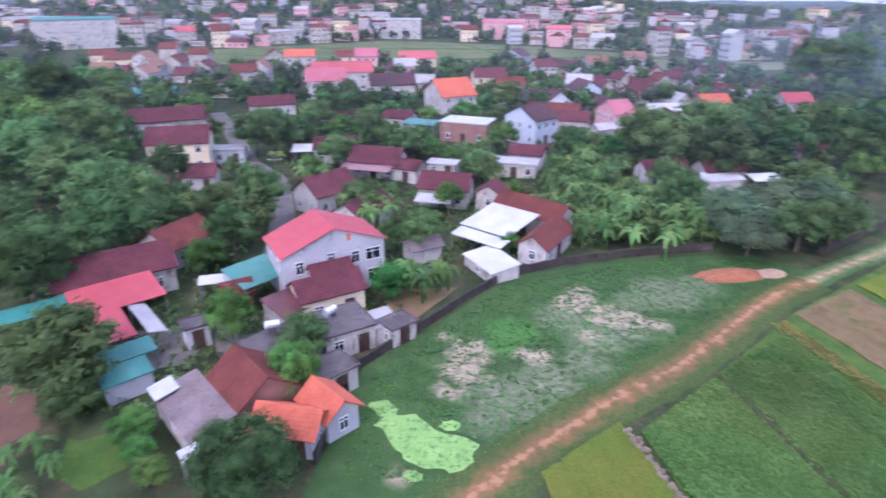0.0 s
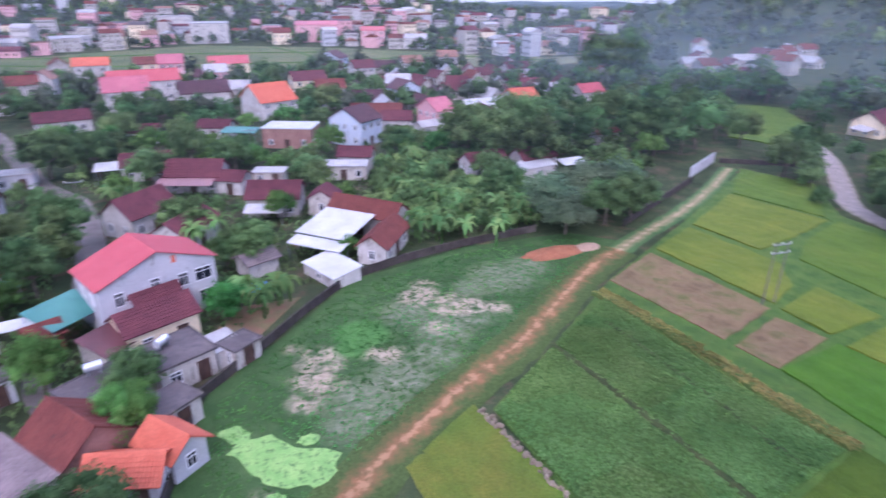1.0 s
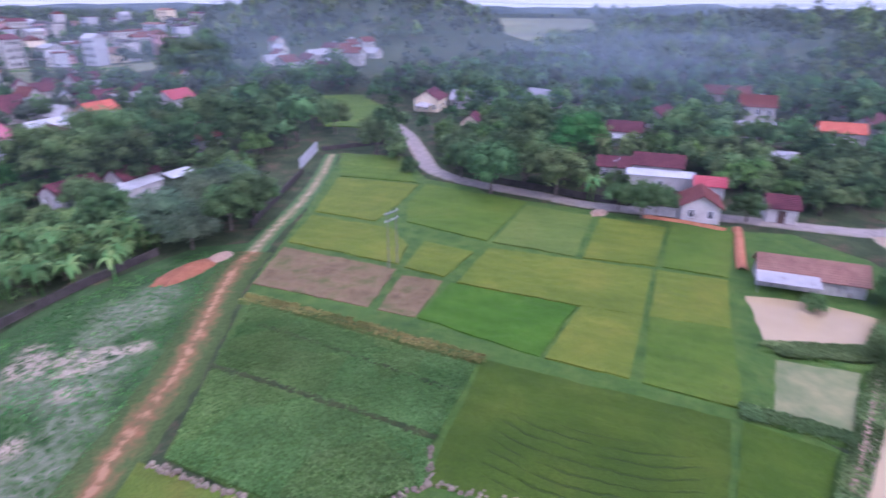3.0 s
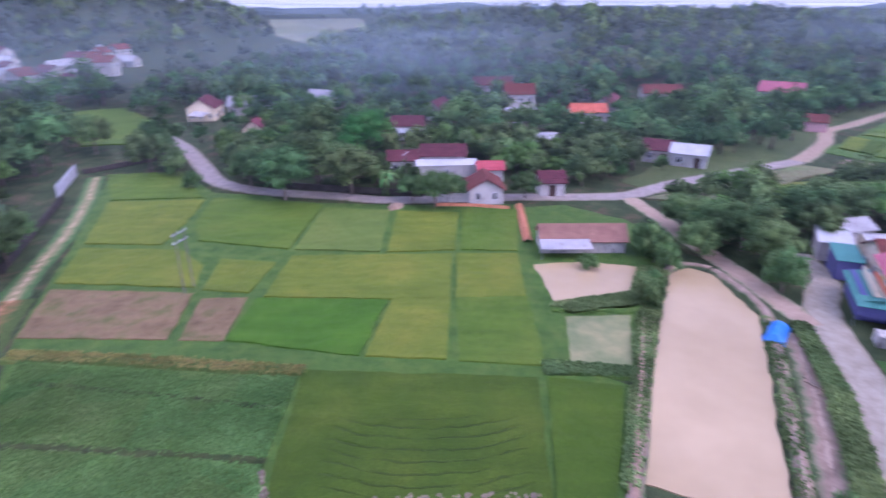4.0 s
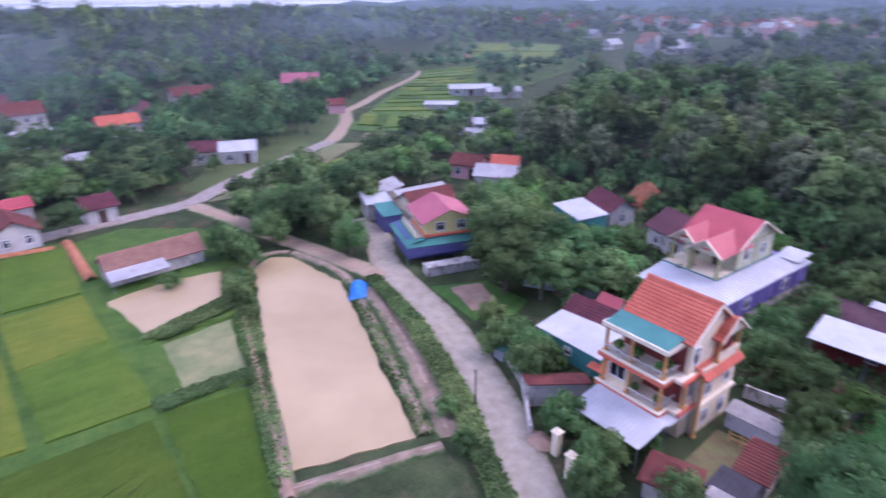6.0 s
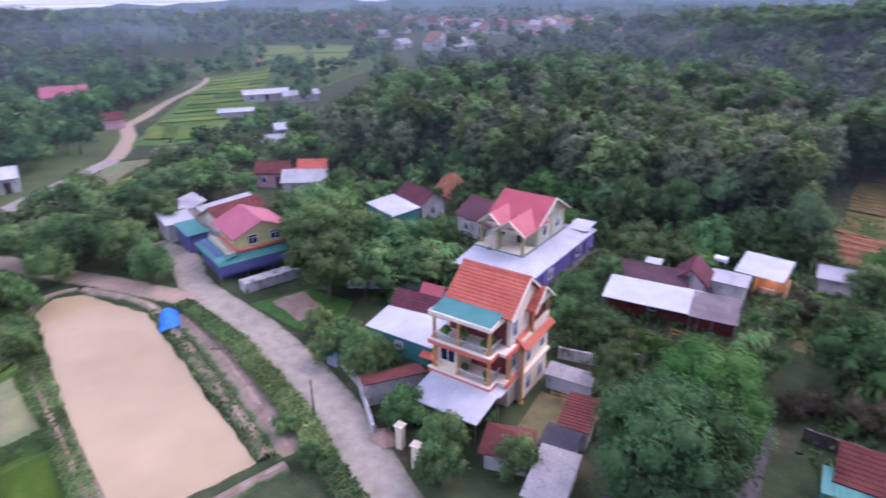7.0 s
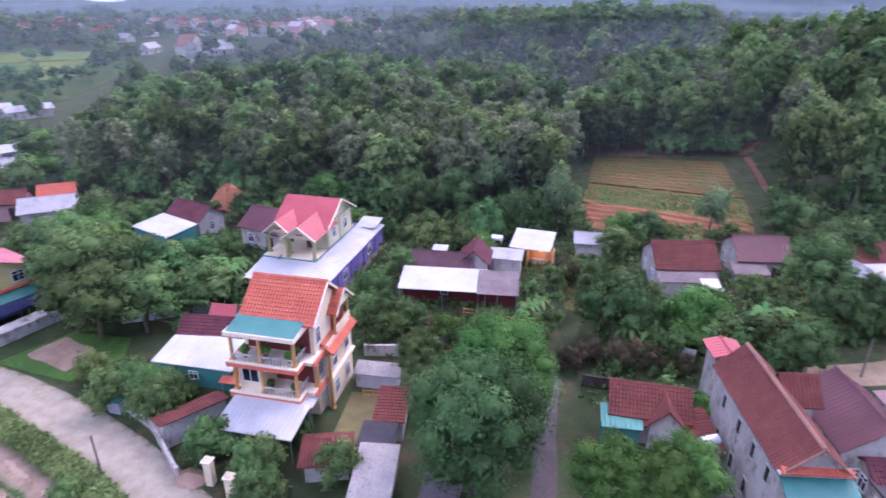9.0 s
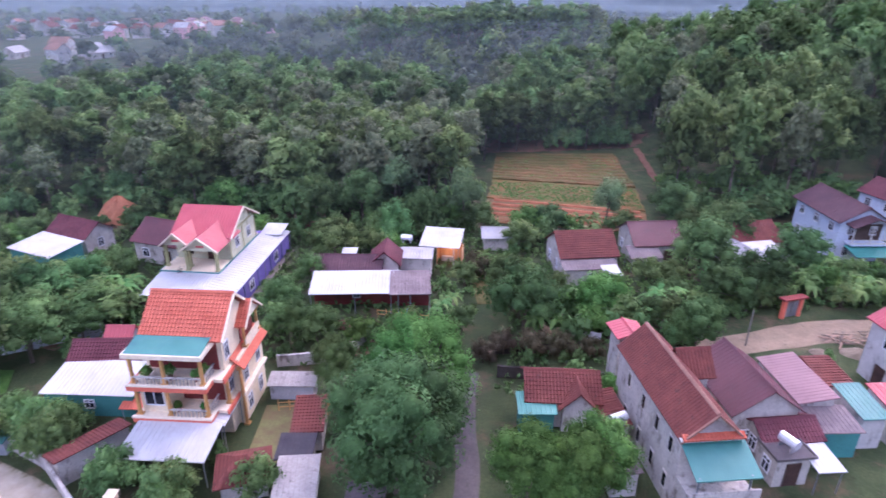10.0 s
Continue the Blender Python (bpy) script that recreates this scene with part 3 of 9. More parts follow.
def ribbon(name, points, width, material, label, category, lift=0.08, profile=((0, 0), (1, 0)), kind="structure", ragged=0.0, step=1.5):
    """A way or bank along a line; profile: (across 0 to 1, height) pairs."""
    line = smooth_line(points, step)
    n, k = len(line), len(profile)
    v, f, uv = [], [], []
    run = 0.0
    for i, p in enumerate(line):
        d = (line[min(i + 1, n - 1)] - line[max(i - 1, 0)]).normalized()
        side = Vector((d.y, -d.x))
        w = width(i / (n - 1)) if callable(width) else width
        if i:
            run += (p - line[i - 1]).length
        for s, h in profile:
            e = ragged * noise.noise((p.x * 0.5, p.y * 0.5, s * 7.3)) if s in (0, 1) else 0
            q = p + side * (s - 0.5) * (w + e)
            v.append((q.x, q.y, land(q.x, q.y) + lift + h * (1 + 0.25 * noise.noise((p.x * 0.7, p.y * 0.7, s)))))
            uv.append((s, run))
    for i in range(n - 1):
        for j in range(k - 1):
            a = i * k + j
            f.append((a, a + 1, a + k + 1, a + k))
    me = bpy.data.meshes.new(name)
    me.from_pydata(v, [], f)
    me.materials.append(material)
    layer = me.uv_layers.new(name="UVMap")
    for loop in me.loops:
        layer.data[loop.index].uv = uv[loop.vertex_index]
    return tagged(new(name, me), label, category, kind=kind)


BANK = ((0, -0.08), (0.2, 0.3), (0.5, 0.42), (0.8, 0.3), (1, -0.08))
CROWN = ((0, -0.03), (0.15, 0.02), (0.5, 0.05), (0.85, 0.02), (1, -0.03))

# the rough pasture between the village wall and the track
patch("pasture", [(-11, 33), (-8.2, 51.5), (-2.6, 58), (9, 72.4), (27, 79), (45, 80), (52, 74), (25, 53), (14, 45), (3, 35), (-4, 29)], PASTURE,
      "rough green pasture with bare sand and silvery weeds", "pasture", 0.05, 0.05)
patch("duckweed_pond", [(-6.2, 42.6), (-4.4, 44), (-2.4, 44.2), (-0.8, 42.2), (3.2, 40.2), (2.6, 38.2), (0.6, 36.9), (-1.4, 37.4), (-3.4, 39.2)], ALGAE,
      "small pond covered with bright green duckweed", "pond", 0.1, 0.01, 0.5, edge=0.9, seed=4)
patch("duckweed_pond", [(-7, 45.6), (-5.2, 46.2), (-4.6, 45), (-6, 44.4)], ALGAE, "small patch of bright green duckweed in the grass", "pond", 0.1, 0.01, 0.3, edge=0.5, seed=9)
for k, (x, y, r) in enumerate(((-5.0, 44.7, 0.9), (0.6, 42.7, 0.8), (-2.4, 36.6, 0.7))):
    patch("duckweed_pond", [(x + r * math.cos(a) * 1.3, y + r * math.sin(a)) for a in (0.3, 1.3, 2.2, 3.4, 4.4, 5.4)], ALGAE, "scattered bright green duckweed in wet grass", "pond", 0.09, 0.03, 0.2, edge=0.9, seed=30 + k)
ribbon("dirt_track", [(-2, 30), (5.9, 38), (14.1, 44.7), (25.1, 52.5), (40.9, 66.4), (49, 71.5)], 5.8, TRACK,
       "worn orange dirt track with grassy rims between the fields", "track", 0.09, CROWN, ragged=1.0)
ribbon("grass_path", [(48.6, 71.2), (56, 76), (68.3, 83.1), (82, 92.6), (97, 104.6)], 3.6, PATH, "grassy footpath along the edge of the rice fields", "path", 0.085, CROWN, ragged=0.8)

# crops and paddies
PLOTS = (
    ("meadow", [(8, 37), (16, 43.2), (18.8, 33), (20, 27.5), (10, 27)], MEADOW, "small yellow-green meadow beside the dirt track", 0.15),
    ("leafy_crop_field", [(17.6, 41.4), (27.4, 49.6), (30.6, 34), (32.4, 25.4), (28, 22.6), (20.6, 28)], GREENS, "leafy dark green vegetable field", 0.35),
    ("leafy_crop_field", [(28.2, 50.2), (38.6, 58), (40, 49.5), (42, 37.6), (44, 28.4), (33.2, 25.4), (31.2, 34.5)], GREENS, "leafy dark green vegetable field beside a weedy strip", 0.4),
    ("stubble_field", [(42.3, 62.7), (52.8, 69.1), (57, 50.4), (46.6, 46)], STUBBLE, "bare brown field of old stubble", 0.3),
    ("stubble_field", [(46.9, 44.6), (56, 48.4), (57.8, 42.9), (48.2, 39.8)], STUBBLE, "small bare brown field of old stubble", 0.3),
    ("rice_field", [(98.4, 103), (104.6, 89.6), (90.8, 74), (84.8, 89.4)], RICE_MID, "green rice paddy beside the village road", 0.4),
    ("rice_field", [(66.6, 77.4), (83.8, 89), (89.8, 72.6), (77.7, 68), (69.4, 65.6)], RICE_RIPE, "ripening yellow-green rice paddy", 0.4),
    ("rice_field", [(78.8, 66.4), (91, 71.6), (93, 50), (73.2, 45.8), (72.3, 61)], RICE_MID, "ripening green rice paddy", 0.4),
    ("rice_field", [(54.6, 70.2), (64.9, 76.2), (68.4, 61), (64.6, 54.6), (58.4, 51.2)], RICE_RIPE, "ripening yellow-green rice paddy", 0.4),
    ("rice_field", [(58.2, 49.8), (67.3, 53.2), (68.2, 45), (59, 43.6)], RICE_RIPE, "small ripening yellow-green rice paddy", 0.4),
    ("rice_field", [(73.4, 44.8), (91.6, 48.8), (93.4, 37.2), (75.9, 32.2)], RICE_PALE, "pale green rice paddy", 0.4),
    ("rice_field", [(76.2, 31), (93.6, 35.6), (95.4, 25.2), (79.6, 21.6)], RICE_RIPE, "ripening yellow-green rice paddy", 0.4),
    ("rice_field", [(80, 20.6), (97, 24.8), (100, 15.6), (81.8, 12.4)], RICE_MID, "green rice paddy with a clay bank", 0.4),
    ("rice_field", [(58.6, 41), (71, 43.8), (78, 21.6), (64.6, 18.2), (62.4, 25.2)], RICE_RIPE, "large ripening yellow rice paddy", 0.42),
    ("rice_field", [(49.6, 23.2), (62.3, 25), (64.5, 18), (51.4, 14.8)], RICE_RIPE, "large ripening yellow rice paddy", 0.42),
    ("rice_field", [(48.3, 39.4), (58, 41.6), (62.1, 25.5), (49.5, 23.9)], RICE_YOUNG, "young bright green rice paddy", 0.36),
    ("rice_field", [(51.5, 13.4), (64.9, 17.2), (67.6, 8.8), (53, 4.4)], RICE_MID, "green rice paddy", 0.4),
    ("rice_field", [(65.1, 17.3), (78.2, 20.8), (80.8, 12.2), (67.8, 8.9)], RICE_RIPE, "ripening green rice paddy", 0.4),
    ("rice_field", [(45.4, 28.2), (50.7, 5), (41, 3), (34.6, 1.6), (28.4, 22.4), (33, 24.2)], RICE_FRONT, "bright green rice paddy with curving furrows", 0.4),
    ("rice_field", [(51, 4), (51.4, -3.2), (36, -3), (34.8, 1.3)], RICE_GREEN, "narrow bright green rice paddy beside the fish pond", 0.4),
)
patch("paddy_bunds", [(20, 27), (34, 0.5), (36, -3.6), (52, -4.2), (53, 4.6), (66, 8), (81, 11.5), (103, 16), (97, 36), (94, 52), (93, 72), (105, 90), (99, 103), (84, 92), (66, 79), (52, 69.6), (42.8, 63.4), (27.4, 50), (17.5, 42)], GRASS,
      "grassy bunds and ditches between the paddies", "field", 0.1, 0.06, 1.2, edge=0.2, seed=5)
for i, (name, corners, mat, label, h) in enumerate(PLOTS):
    mid = Vector((sum(c[0] for c in corners), sum(c[1] for c in corners))) / len(corners)
    grown = [tuple(Vector(c) + (Vector(c) - mid).normalized() * 0.05) for c in corners]
    patch(name, grown, mat, label, "field", h * 0.75, 0.1, 0.7, edge=0.2, seed=i * 1.7)
FURROW = crop("furrow_grass", (50, 70, 32), (74, 82, 42), (62, 84, 40), 0, 0, 0.6)
for line in ([(35.9, 53), (37.6, 41.6), (39.2, 27.6)], [(27.6, 50.4), (30.9, 35.8), (32.8, 25)]):
    ribbon("crop_furrow", line, 0.9, FURROW, "grassy furrow between beds of a leafy crop", "verge", 0.33, CROWN, ragged=0.9)
ribbon("weedy_strip", [(38.6, 60), (41.2, 50), (43.4, 38), (45.4, 28)], 2.0, crop("dry_weeds", (74, 100, 42), (88, 106, 46), (108, 108, 54), 0, 0, 0.3), "weedy strip of dry grass between fields", "verge", 0.05, BANK, ragged=0.8)
patch("seedling_bed", [(90, 76.5), (94, 76), (95, 62), (92.6, 56)], GRASS, "blue-green seedling bed beside the paddies", "field", 0.12, 0.06, 0.7, edge=0.4, seed=3)

patch("pond_meadow", [(53, 5), (64, 8.4), (82, 12), (101, 15.8), (105, 8), (100, -3), (90, -11), (83, -9), (70, -6), (53, -5)], GRASS, "green banks and grass round the stable and the ponds", "field", 0.07, 0.05, 1.0, edge=0.3, seed=12)
# fish ponds with earthen banks
patch("fish_pond", [(79.6, -9), (82.4, -11.6), (81, -14.6), (70.2, -18.6), (58, -17.4), (38.2, -15.6), (38.9, -4.8), (60, -6.6)], POND, "large fish pond of still pinkish-brown muddy water", "pond", 0.12, 0.0, 0.5, edge=0.35, seed=2)
patch("fish_pond", [(77.7, 9.3), (80.9, 2), (80.7, -4.9), (71.2, -5.2), (66.1, 4.8)], POND, "small fish pond of pinkish-brown muddy water", "pond", 0.14, 0.0, 0.5, edge=0.35, seed=6)
patch("fish_pond", [(64, 3.6), (66.4, -3.9), (55, -4.1), (53.8, 1.9)], POND_GREEN, "small shallow pond with green weed", "pond", 0.14, 0.0, 0.5, edge=0.3, seed=8)
ribbon("pond_bank", [(37.4, -4.4), (48, -5.2), (60, -5.7), (72, -7), (79.4, -8.2), (83.4, -11), (83, -14.6)], 1.6, MUD, "grassy earthen bank of the fish pond", "bank", 0.02, BANK, ragged=0.6)
ribbon("pond_bank", [(82.4, -15), (76, -18.2), (70, -19.6), (58, -18.6), (47, -17.6), (38.2, -16.6)], 1.8, MUD, "muddy earthen bank of the fish pond", "bank", 0.02, BANK, ragged=0.6)
ribbon("pond_bank", [(65.2, 5.4), (66.8, 1), (67.6, -4.4), (73, -6)], 1.5, GRASS, "grassy bank between two ponds", "bank", 0.02, BANK, ragged=0.5)
ribbon("pond_bank", [(52.4, 4.4), (53.2, -1), (54.2, -4.6), (60, -4.9), (67, -4.8)], 1.3, GRASS, "grassy bank of a shallow pond", "bank", 0.02, BANK, ragged=0.5)
ribbon("clay_spoil", [(36, -4.2), (46, -4.6), (55, -5.0), (66, -5.4)], 1.1, SOILPALE, "heaped spoil of pale clay beside the pond", "bank", 0.15, BANK, ragged=0.9)
ribbon("pond_dam", [(36.9, -3.6), (36.6, -10), (36.2, -17.2)], 1.6, MUD, "low muddy dam at the end of the fish pond", "bank", 0.02, BANK, ragged=0.7)
ribbon("clay_bank", [(85.6, 11.4), (94, 13.5), (102.2, 15.6)], 1.5, SOIL, "straight bank of fresh orange clay between plots", "bank", 0.2, BANK, ragged=0.3)
ribbon("clay_bank", [(100.4, 17), (100, 24), (98.6, 30)], 1.2, SOIL, "low bank of fresh orange clay beside the road", "bank", 0.1, BANK, ragged=0.5)

# roads
ribbon("concrete_road", [(16, -17.4), (28.1, -21.1), (40.9, -24.6), (56.2, -26.4), (69.4, -26), (76, -26.6), (83, -28.6), (92, -27.6)], lambda t: 5.1 - 1.2 * t, ROADCON, "pale concrete village road with worn edges", "road", 0.06, CROWN, ragged=0.3)
ribbon("dirt_road", [(69.6, -24.4), (73.1, -22.6), (83.3, -17.7), (92, -13.2), (100.4, -9.6), (112.5, -3.2)], 3.6, ROADMUD, "narrow dirt road joining the village road", "road", 0.07, CROWN, ragged=0.6)
ribbon("village_road", [(134, 118), (122.4, 102), (110, 88), (100.5, 77.1), (97.6, 65.6), (98.6, 50), (99.4, 38.3), (106.6, 18.3), (112.5, -1), (119, -8), (126.5, -15), (149, -40)], 4.4, VILLAGEROAD, "grey village road that bends along the paddies", "road", 0.1, CROWN, ragged=0.3)
ribbon("red_dirt_road", [(149, -40), (158.5, -45.1), (171.3, -50.9), (185.9, -55.4), (196.1, -63.8), (217.8, -79.8), (232, -92.2), (251.7, -107.9), (266, -116)], lambda t: 4.6 - 1.6 * t, ROADMUD, "reddish dirt road that winds out to far fields", "road", 0.1, CROWN, ragged=0.8)
# lane concrete is a darker grey than PATHCON
ribbon("lane", [(6.2, -26), (7.25, -36), (8.7, -41.3), (10, -47.1), (10.4, -50.4)], 2.0, surface("dark_lane_concrete", (78, 72, 74), (98, 90, 90), 0.5, 4, stain=(66, 64, 56)), "narrow grey concrete lane under trees", "lane", 0.07, CROWN, ragged=0.2)
ribbon("lane", [(-24, 78), (-26.3, 91.2), (-33.5, 116), (-43.6, 130.8), (-56, 158), (-69.7, 186)], 4.2, PATHCON, "concrete lane through the village", "lane", 0.07, CROWN, ragged=0.4)
ribbon("lane", [(-16, 47), (-22, 53), (-25, 60), (-27, 70), (-25, 80)], 2.4, PATHCON, "narrow concrete lane between yards", "lane", 0.065, CROWN, ragged=0.4)
ribbon("lane", [(-54, -72), (-40, -72.6), (-33, -71.4), (-26.5, -69), (-19.5, -65), (-13, -61), (-8, -56)], lambda t: 6.4 - 3.4 * t, surface("sandy_yard", (126, 106, 84), (150, 128, 102), 0.4, 4, stain=(96, 86, 64)), "sandy village lane strewn with building rubble", "lane", 0.06, CROWN, ragged=0.6)
ribbon("muddy_path", [(37, -18.4), (47.9, -20.1), (59, -21.3), (67.2, -21.4)], 3.0, MUD, "muddy path along the pond", "path", 0.07, CROWN, ragged=0.5)
patch("lawn", [(63.7, -28.6), (53.6, -29.6), (52.6, -35), (55, -38), (62, -36)], crop("lawn_grass", (62, 100, 42), (74, 112, 48), (88, 116, 56), 0, 0, 0.5), "bright green lawn beside the road", "lawn", 0.09, 0.02, 0.7)
patch("sand_lot", [(62.2, -31), (61.8, -35), (56, -34.4), (55.6, -30.6)], SOILPALE, "bare pinkish sand plot in the lawn", "yard", 0.13, 0.02, 0.7, edge=0.4)
patch("garden_plot", [(-32.5, 41.0), (-28.4, 41.4), (-25.6, 37.4), (-28.1, 35.0), (-31, 36.5)], GRASS, "rough bright grass of a garden between trees", "garden", 0.07, 0.05, 0.7, edge=0.8)
patch("garden_plot", [(-43.0, 48.4), (-38.6, 47), (-35.6, 42.1), (-37.7, 39), (-44, 42)], surface("clay_yard", (112, 80, 62), (128, 94, 74), 0.5, 4, stain=(100, 90, 62)), "bare reddish yard under trees", "garden", 0.06, 0.05, 0.7, edge=0.6)
patch("yard", [(-38, 49), (-26, 52), (-27, 60), (-38, 58)], PATHCON, "worn grey concrete yard", "yard", 0.05, 0.0, 1, edge=0.3)
patch("garden_plot", [(27.5, -40), (21.5, -42), (20.5, -34), (25.5, -33)], surface("garden_soil", (112, 92, 62), (122, 124, 66), 0.7, 4), "vegetable garden of bare soil and low greens", "garden", 0.06, 0.04, 0.7)
patch("garden_plot", [(-4, 60), (2, 69.5), (-5, 69), (-9, 62)], surface("garden_earth", (140, 96, 74), (112, 110, 66), 0.5, 4), "garden of reddish bare earth behind the wall", "garden", 0.07, 0.05, 0.7)
TERRACE = crop("terrace_soil", (138, 90, 56), (126, 92, 58), (100, 98, 54), 0.12, 90, 0.25)
patch("terraced_plot", [(23.5, -136), (-3, -138), (-7.5, -118), (20.8, -118)], crop("upper_terrace", (126, 86, 50), (104, 88, 48), (82, 90, 44), 0.16, 90, 0.25), "upper terrace of orange soil and low green crops", "field", 0.3, 0.12, 1.0, edge=0.5)
patch("terraced_plot", [(20.6, -117.6), (-7.4, -117.6), (-9, -106), (19.6, -106)], crop("middle_terrace", (84, 98, 44), (110, 100, 52), (144, 96, 54), 0.0, 90, 0.25), "middle terrace of low green crops", "field", 0.2, 0.12, 1.0, edge=0.5)
patch("terraced_plot", [(19.4, -105.6), (-9, -105.6), (-9.5, -96), (18.4, -93)], TERRACE, "lower terrace of bare orange soil", "field", 0.1, 0.1, 1.0, edge=0.5)
for k in range(4):
    y = -97.4 - 2.5 * k
    ribbon("terrace_bank", [(17.4 + 0.2 * k, y), (5, y - 0.5), (-8.4 + 0.1 * k, y - 0.2)], 0.8, SOIL, "low ridge of orange soil on the terraces", "bank", 0.08, BANK, ragged=0.7, step=2.5)
patch("clay_cut", [(-7.2, -142), (-8.6, -142), (-14.4, -113), (-13.2, -113)], surface("trodden_clay", (112, 72, 54), (132, 88, 66), 0.5, 5), "cut path of bare orange clay through the plantation", "path", 0.1, 0.1, 1.0, edge=0.6)

REDSOIL = surface("reddish_soil", (112, 76, 58), (142, 98, 76), 0.35, 4, stain=(84, 88, 56), stained=(0.5, 0.66))
for corners, label in (
        ([(65.6, -47.5), (60.2, -50.9), (52.9, -46.2), (54.1, -42), (60.6, -41.5)], "bare reddish garden soil among shrubs"),
        ([(26, -137), (-8, -143), (-11, -152), (27, -147)], "bare reddish soil at the foot of the plantation"),
        ([(56, -96), (49, -101), (39, -84), (45, -80)], "bare reddish soil behind the villa"),
        ([(27.4, -56.4), (25, -57.3), (21, -50.3), (23, -50)], "trodden path of reddish soil to a low house"),
        ([(24.4, -57.6), (23.2, -57.4), (21.4, -52), (22.4, -51.8)], "trodden soil at a garden gate")):
    patch("bare_soil", corners, REDSOIL, label, "ground", 0.09, 0.06, 1.5, edge=1.4, seed=corners[0][0])
patch("bare_soil", [(16.6, -77.0), (14.6, -76.0), (10.4, -65.4), (12.6, -64.8)], crop("dry_garden", (104, 100, 58), (122, 108, 66), (92, 98, 52), 0.0, 0, 0.4), "garden bed of dry yellowish grass", "ground", 0.09, 0.05, 0.6, edge=0.4, seed=2)

# far paddies
VALLEY_ROWS = (
    ((264.8, -117.6), (268.2, -147.3), (240.6, -131.1), (242.0, -104.4)),
    ((240.6, -102.8), (237.4, -129.4), (213.8, -111.8), (223.4, -91.0)),
    ((222.0, -89.4), (211.6, -109.5), (198.2, -100.6), (204.4, -80.4)),
    ((203.4, -78.9), (196.0, -98.5), (185.4, -92.2), (193.0, -71.5)),
    ((191.2, -70.0), (183.5, -90.3), (173.7, -79.3), (181.4, -62.3)),
    ((173.9, -66.1), (171.9, -82.3), (151.9, -72.3), (156.0, -57.1)),
    ((179.7, -59.1), (174.2, -65.8), (158.2, -57.3), (163.2, -51.8)),
)
VALLEY_EDGE = [(160, -47), (200, -73), (250, -107), (268, -117), (272, -150), (236, -133), (196, -103), (172, -85), (149, -73), (154, -54)]
VALLEY = []
for i, corners in enumerate(VALLEY_ROWS):
    a0, b0, b1, a1 = (Vector(q) for q in corners)
    bands = 3 if i < 2 else 2 if i < 5 else 1
    for k in range(bands):
        lo, hi = (k + 0.06) / bands, (k + 0.94) / bands
        cut = 0.55 + 0.2 * math.sin(i * 2.1 + k * 1.7)
        for u, w in ((0.0, cut - 0.01), (cut + 0.01, 1.0)):
            VALLEY.append([tuple(p.lerp(q, t)) for p, q, t in ((a0.lerp(a1, lo), b0.lerp(b1, lo), u), (a0.lerp(a1, lo), b0.lerp(b1, lo), w), (a0.lerp(a1, hi), b0.lerp(b1, hi), w), (a0.lerp(a1, hi), b0.lerp(b1, hi), u))])
FAR = (
    ("far_field", [(-180, 352), (-95, 300), (-60, 292), (40, 300), (61, 313), (95, 340), (105, 368), (43, 418), (-35, 452), (-133, 385)], crop("far_meadow", (84, 98, 56), (98, 106, 62), (112, 108, 70), 0, 0, 0.04), "broad green fields between village and town"),
    ("far_field", [(62, 312), (120, 284), (159, 294), (183, 324), (138, 328), (107, 366), (96, 338)], crop("far_dry_meadow", (110, 112, 80), (122, 120, 86), (104, 114, 72), 0, 0, 0.05), "dry yellowish fields before the far town"),
    ("far_field", [(112, -6), (145, -39.6), (142.5, -47), (136.6, -40), (123, -28), (113, -17)], crop("fallow_strip", (112, 120, 80), (128, 122, 90), (104, 128, 72), 0, 0, 0.1), "fallow strip of grass beside the road"),
    ("far_field", [(119.2, -27.5), (127.3, -31.2), (132.6, -39.6), (121.2, -35.8), (116.3, -31.3)], RICE_RIPE, "small bright paddy behind trees"),
    ("far_field", [(133.2, -40.8), (137.0, -46.2), (135.2, -52.2), (129.1, -48.0), (123.0, -37.4)], RICE_MID, "small bright green paddy behind trees"),
    ("far_field", [(148.4, -48.1), (152.5, -50.6), (149.8, -54.9), (145.2, -52.0)], SOILPALE, "small lot of bare pale sand beside the dirt road"),
    ("far_field", [(378, -203), (352, -224), (318, -198), (330, -178)], RICE_RIPE, "far bright green paddies in the valley"),
    ("far_field", [(350, -226), (326, -246), (296, -220), (316, -200)], RICE_PALE, "far pale green paddies in the valley"),
    ("far_field", [(327, -176), (314, -198), (284, -182), (298, -163)], RICE_MID, "far green paddies in the valley"),
    ("far_field", [(312, -200), (293, -220), (262, -194), (280, -181)], RICE_RIPE, "far yellow-green paddies in the valley"),
    ("far_field", [(295, -162), (278, -179), (260, -192), (250, -182), (252, -158)], RICE_PALE, "far grassy paddies in the valley"),
    ("far_field", [(300, -160), (312, -166), (330, -176), (318, -168)], SOIL, "strip of fresh orange earth beyond the paddies"),
    ("far_field", [(400, 205), (470, 300), (760, 480), (820, 360), (560, 215)], crop("pale_plain", (128, 126, 96), (140, 136, 104), (118, 126, 88), 0, 0, 0.02), "pale open fields of the far plain"),
    ("far_field", [(128, 112), (140, 118), (165, 160), (150, 175), (118, 130)], RICE_MID, "small green paddies among trees"),
)
patch("valley_meadow", [(116, -9), (146, -36), (176, -51), (240, -95), (262, -112), (262, -100), (200, -54), (146, -14), (122, -2)], crop("rough_meadow", (72, 90, 48), (86, 98, 56), (98, 102, 62), 0, 0, 0.1), "rough green meadow along the dirt road", "field", 0.05, 0.05, 3.0, edge=2.0, seed=21)
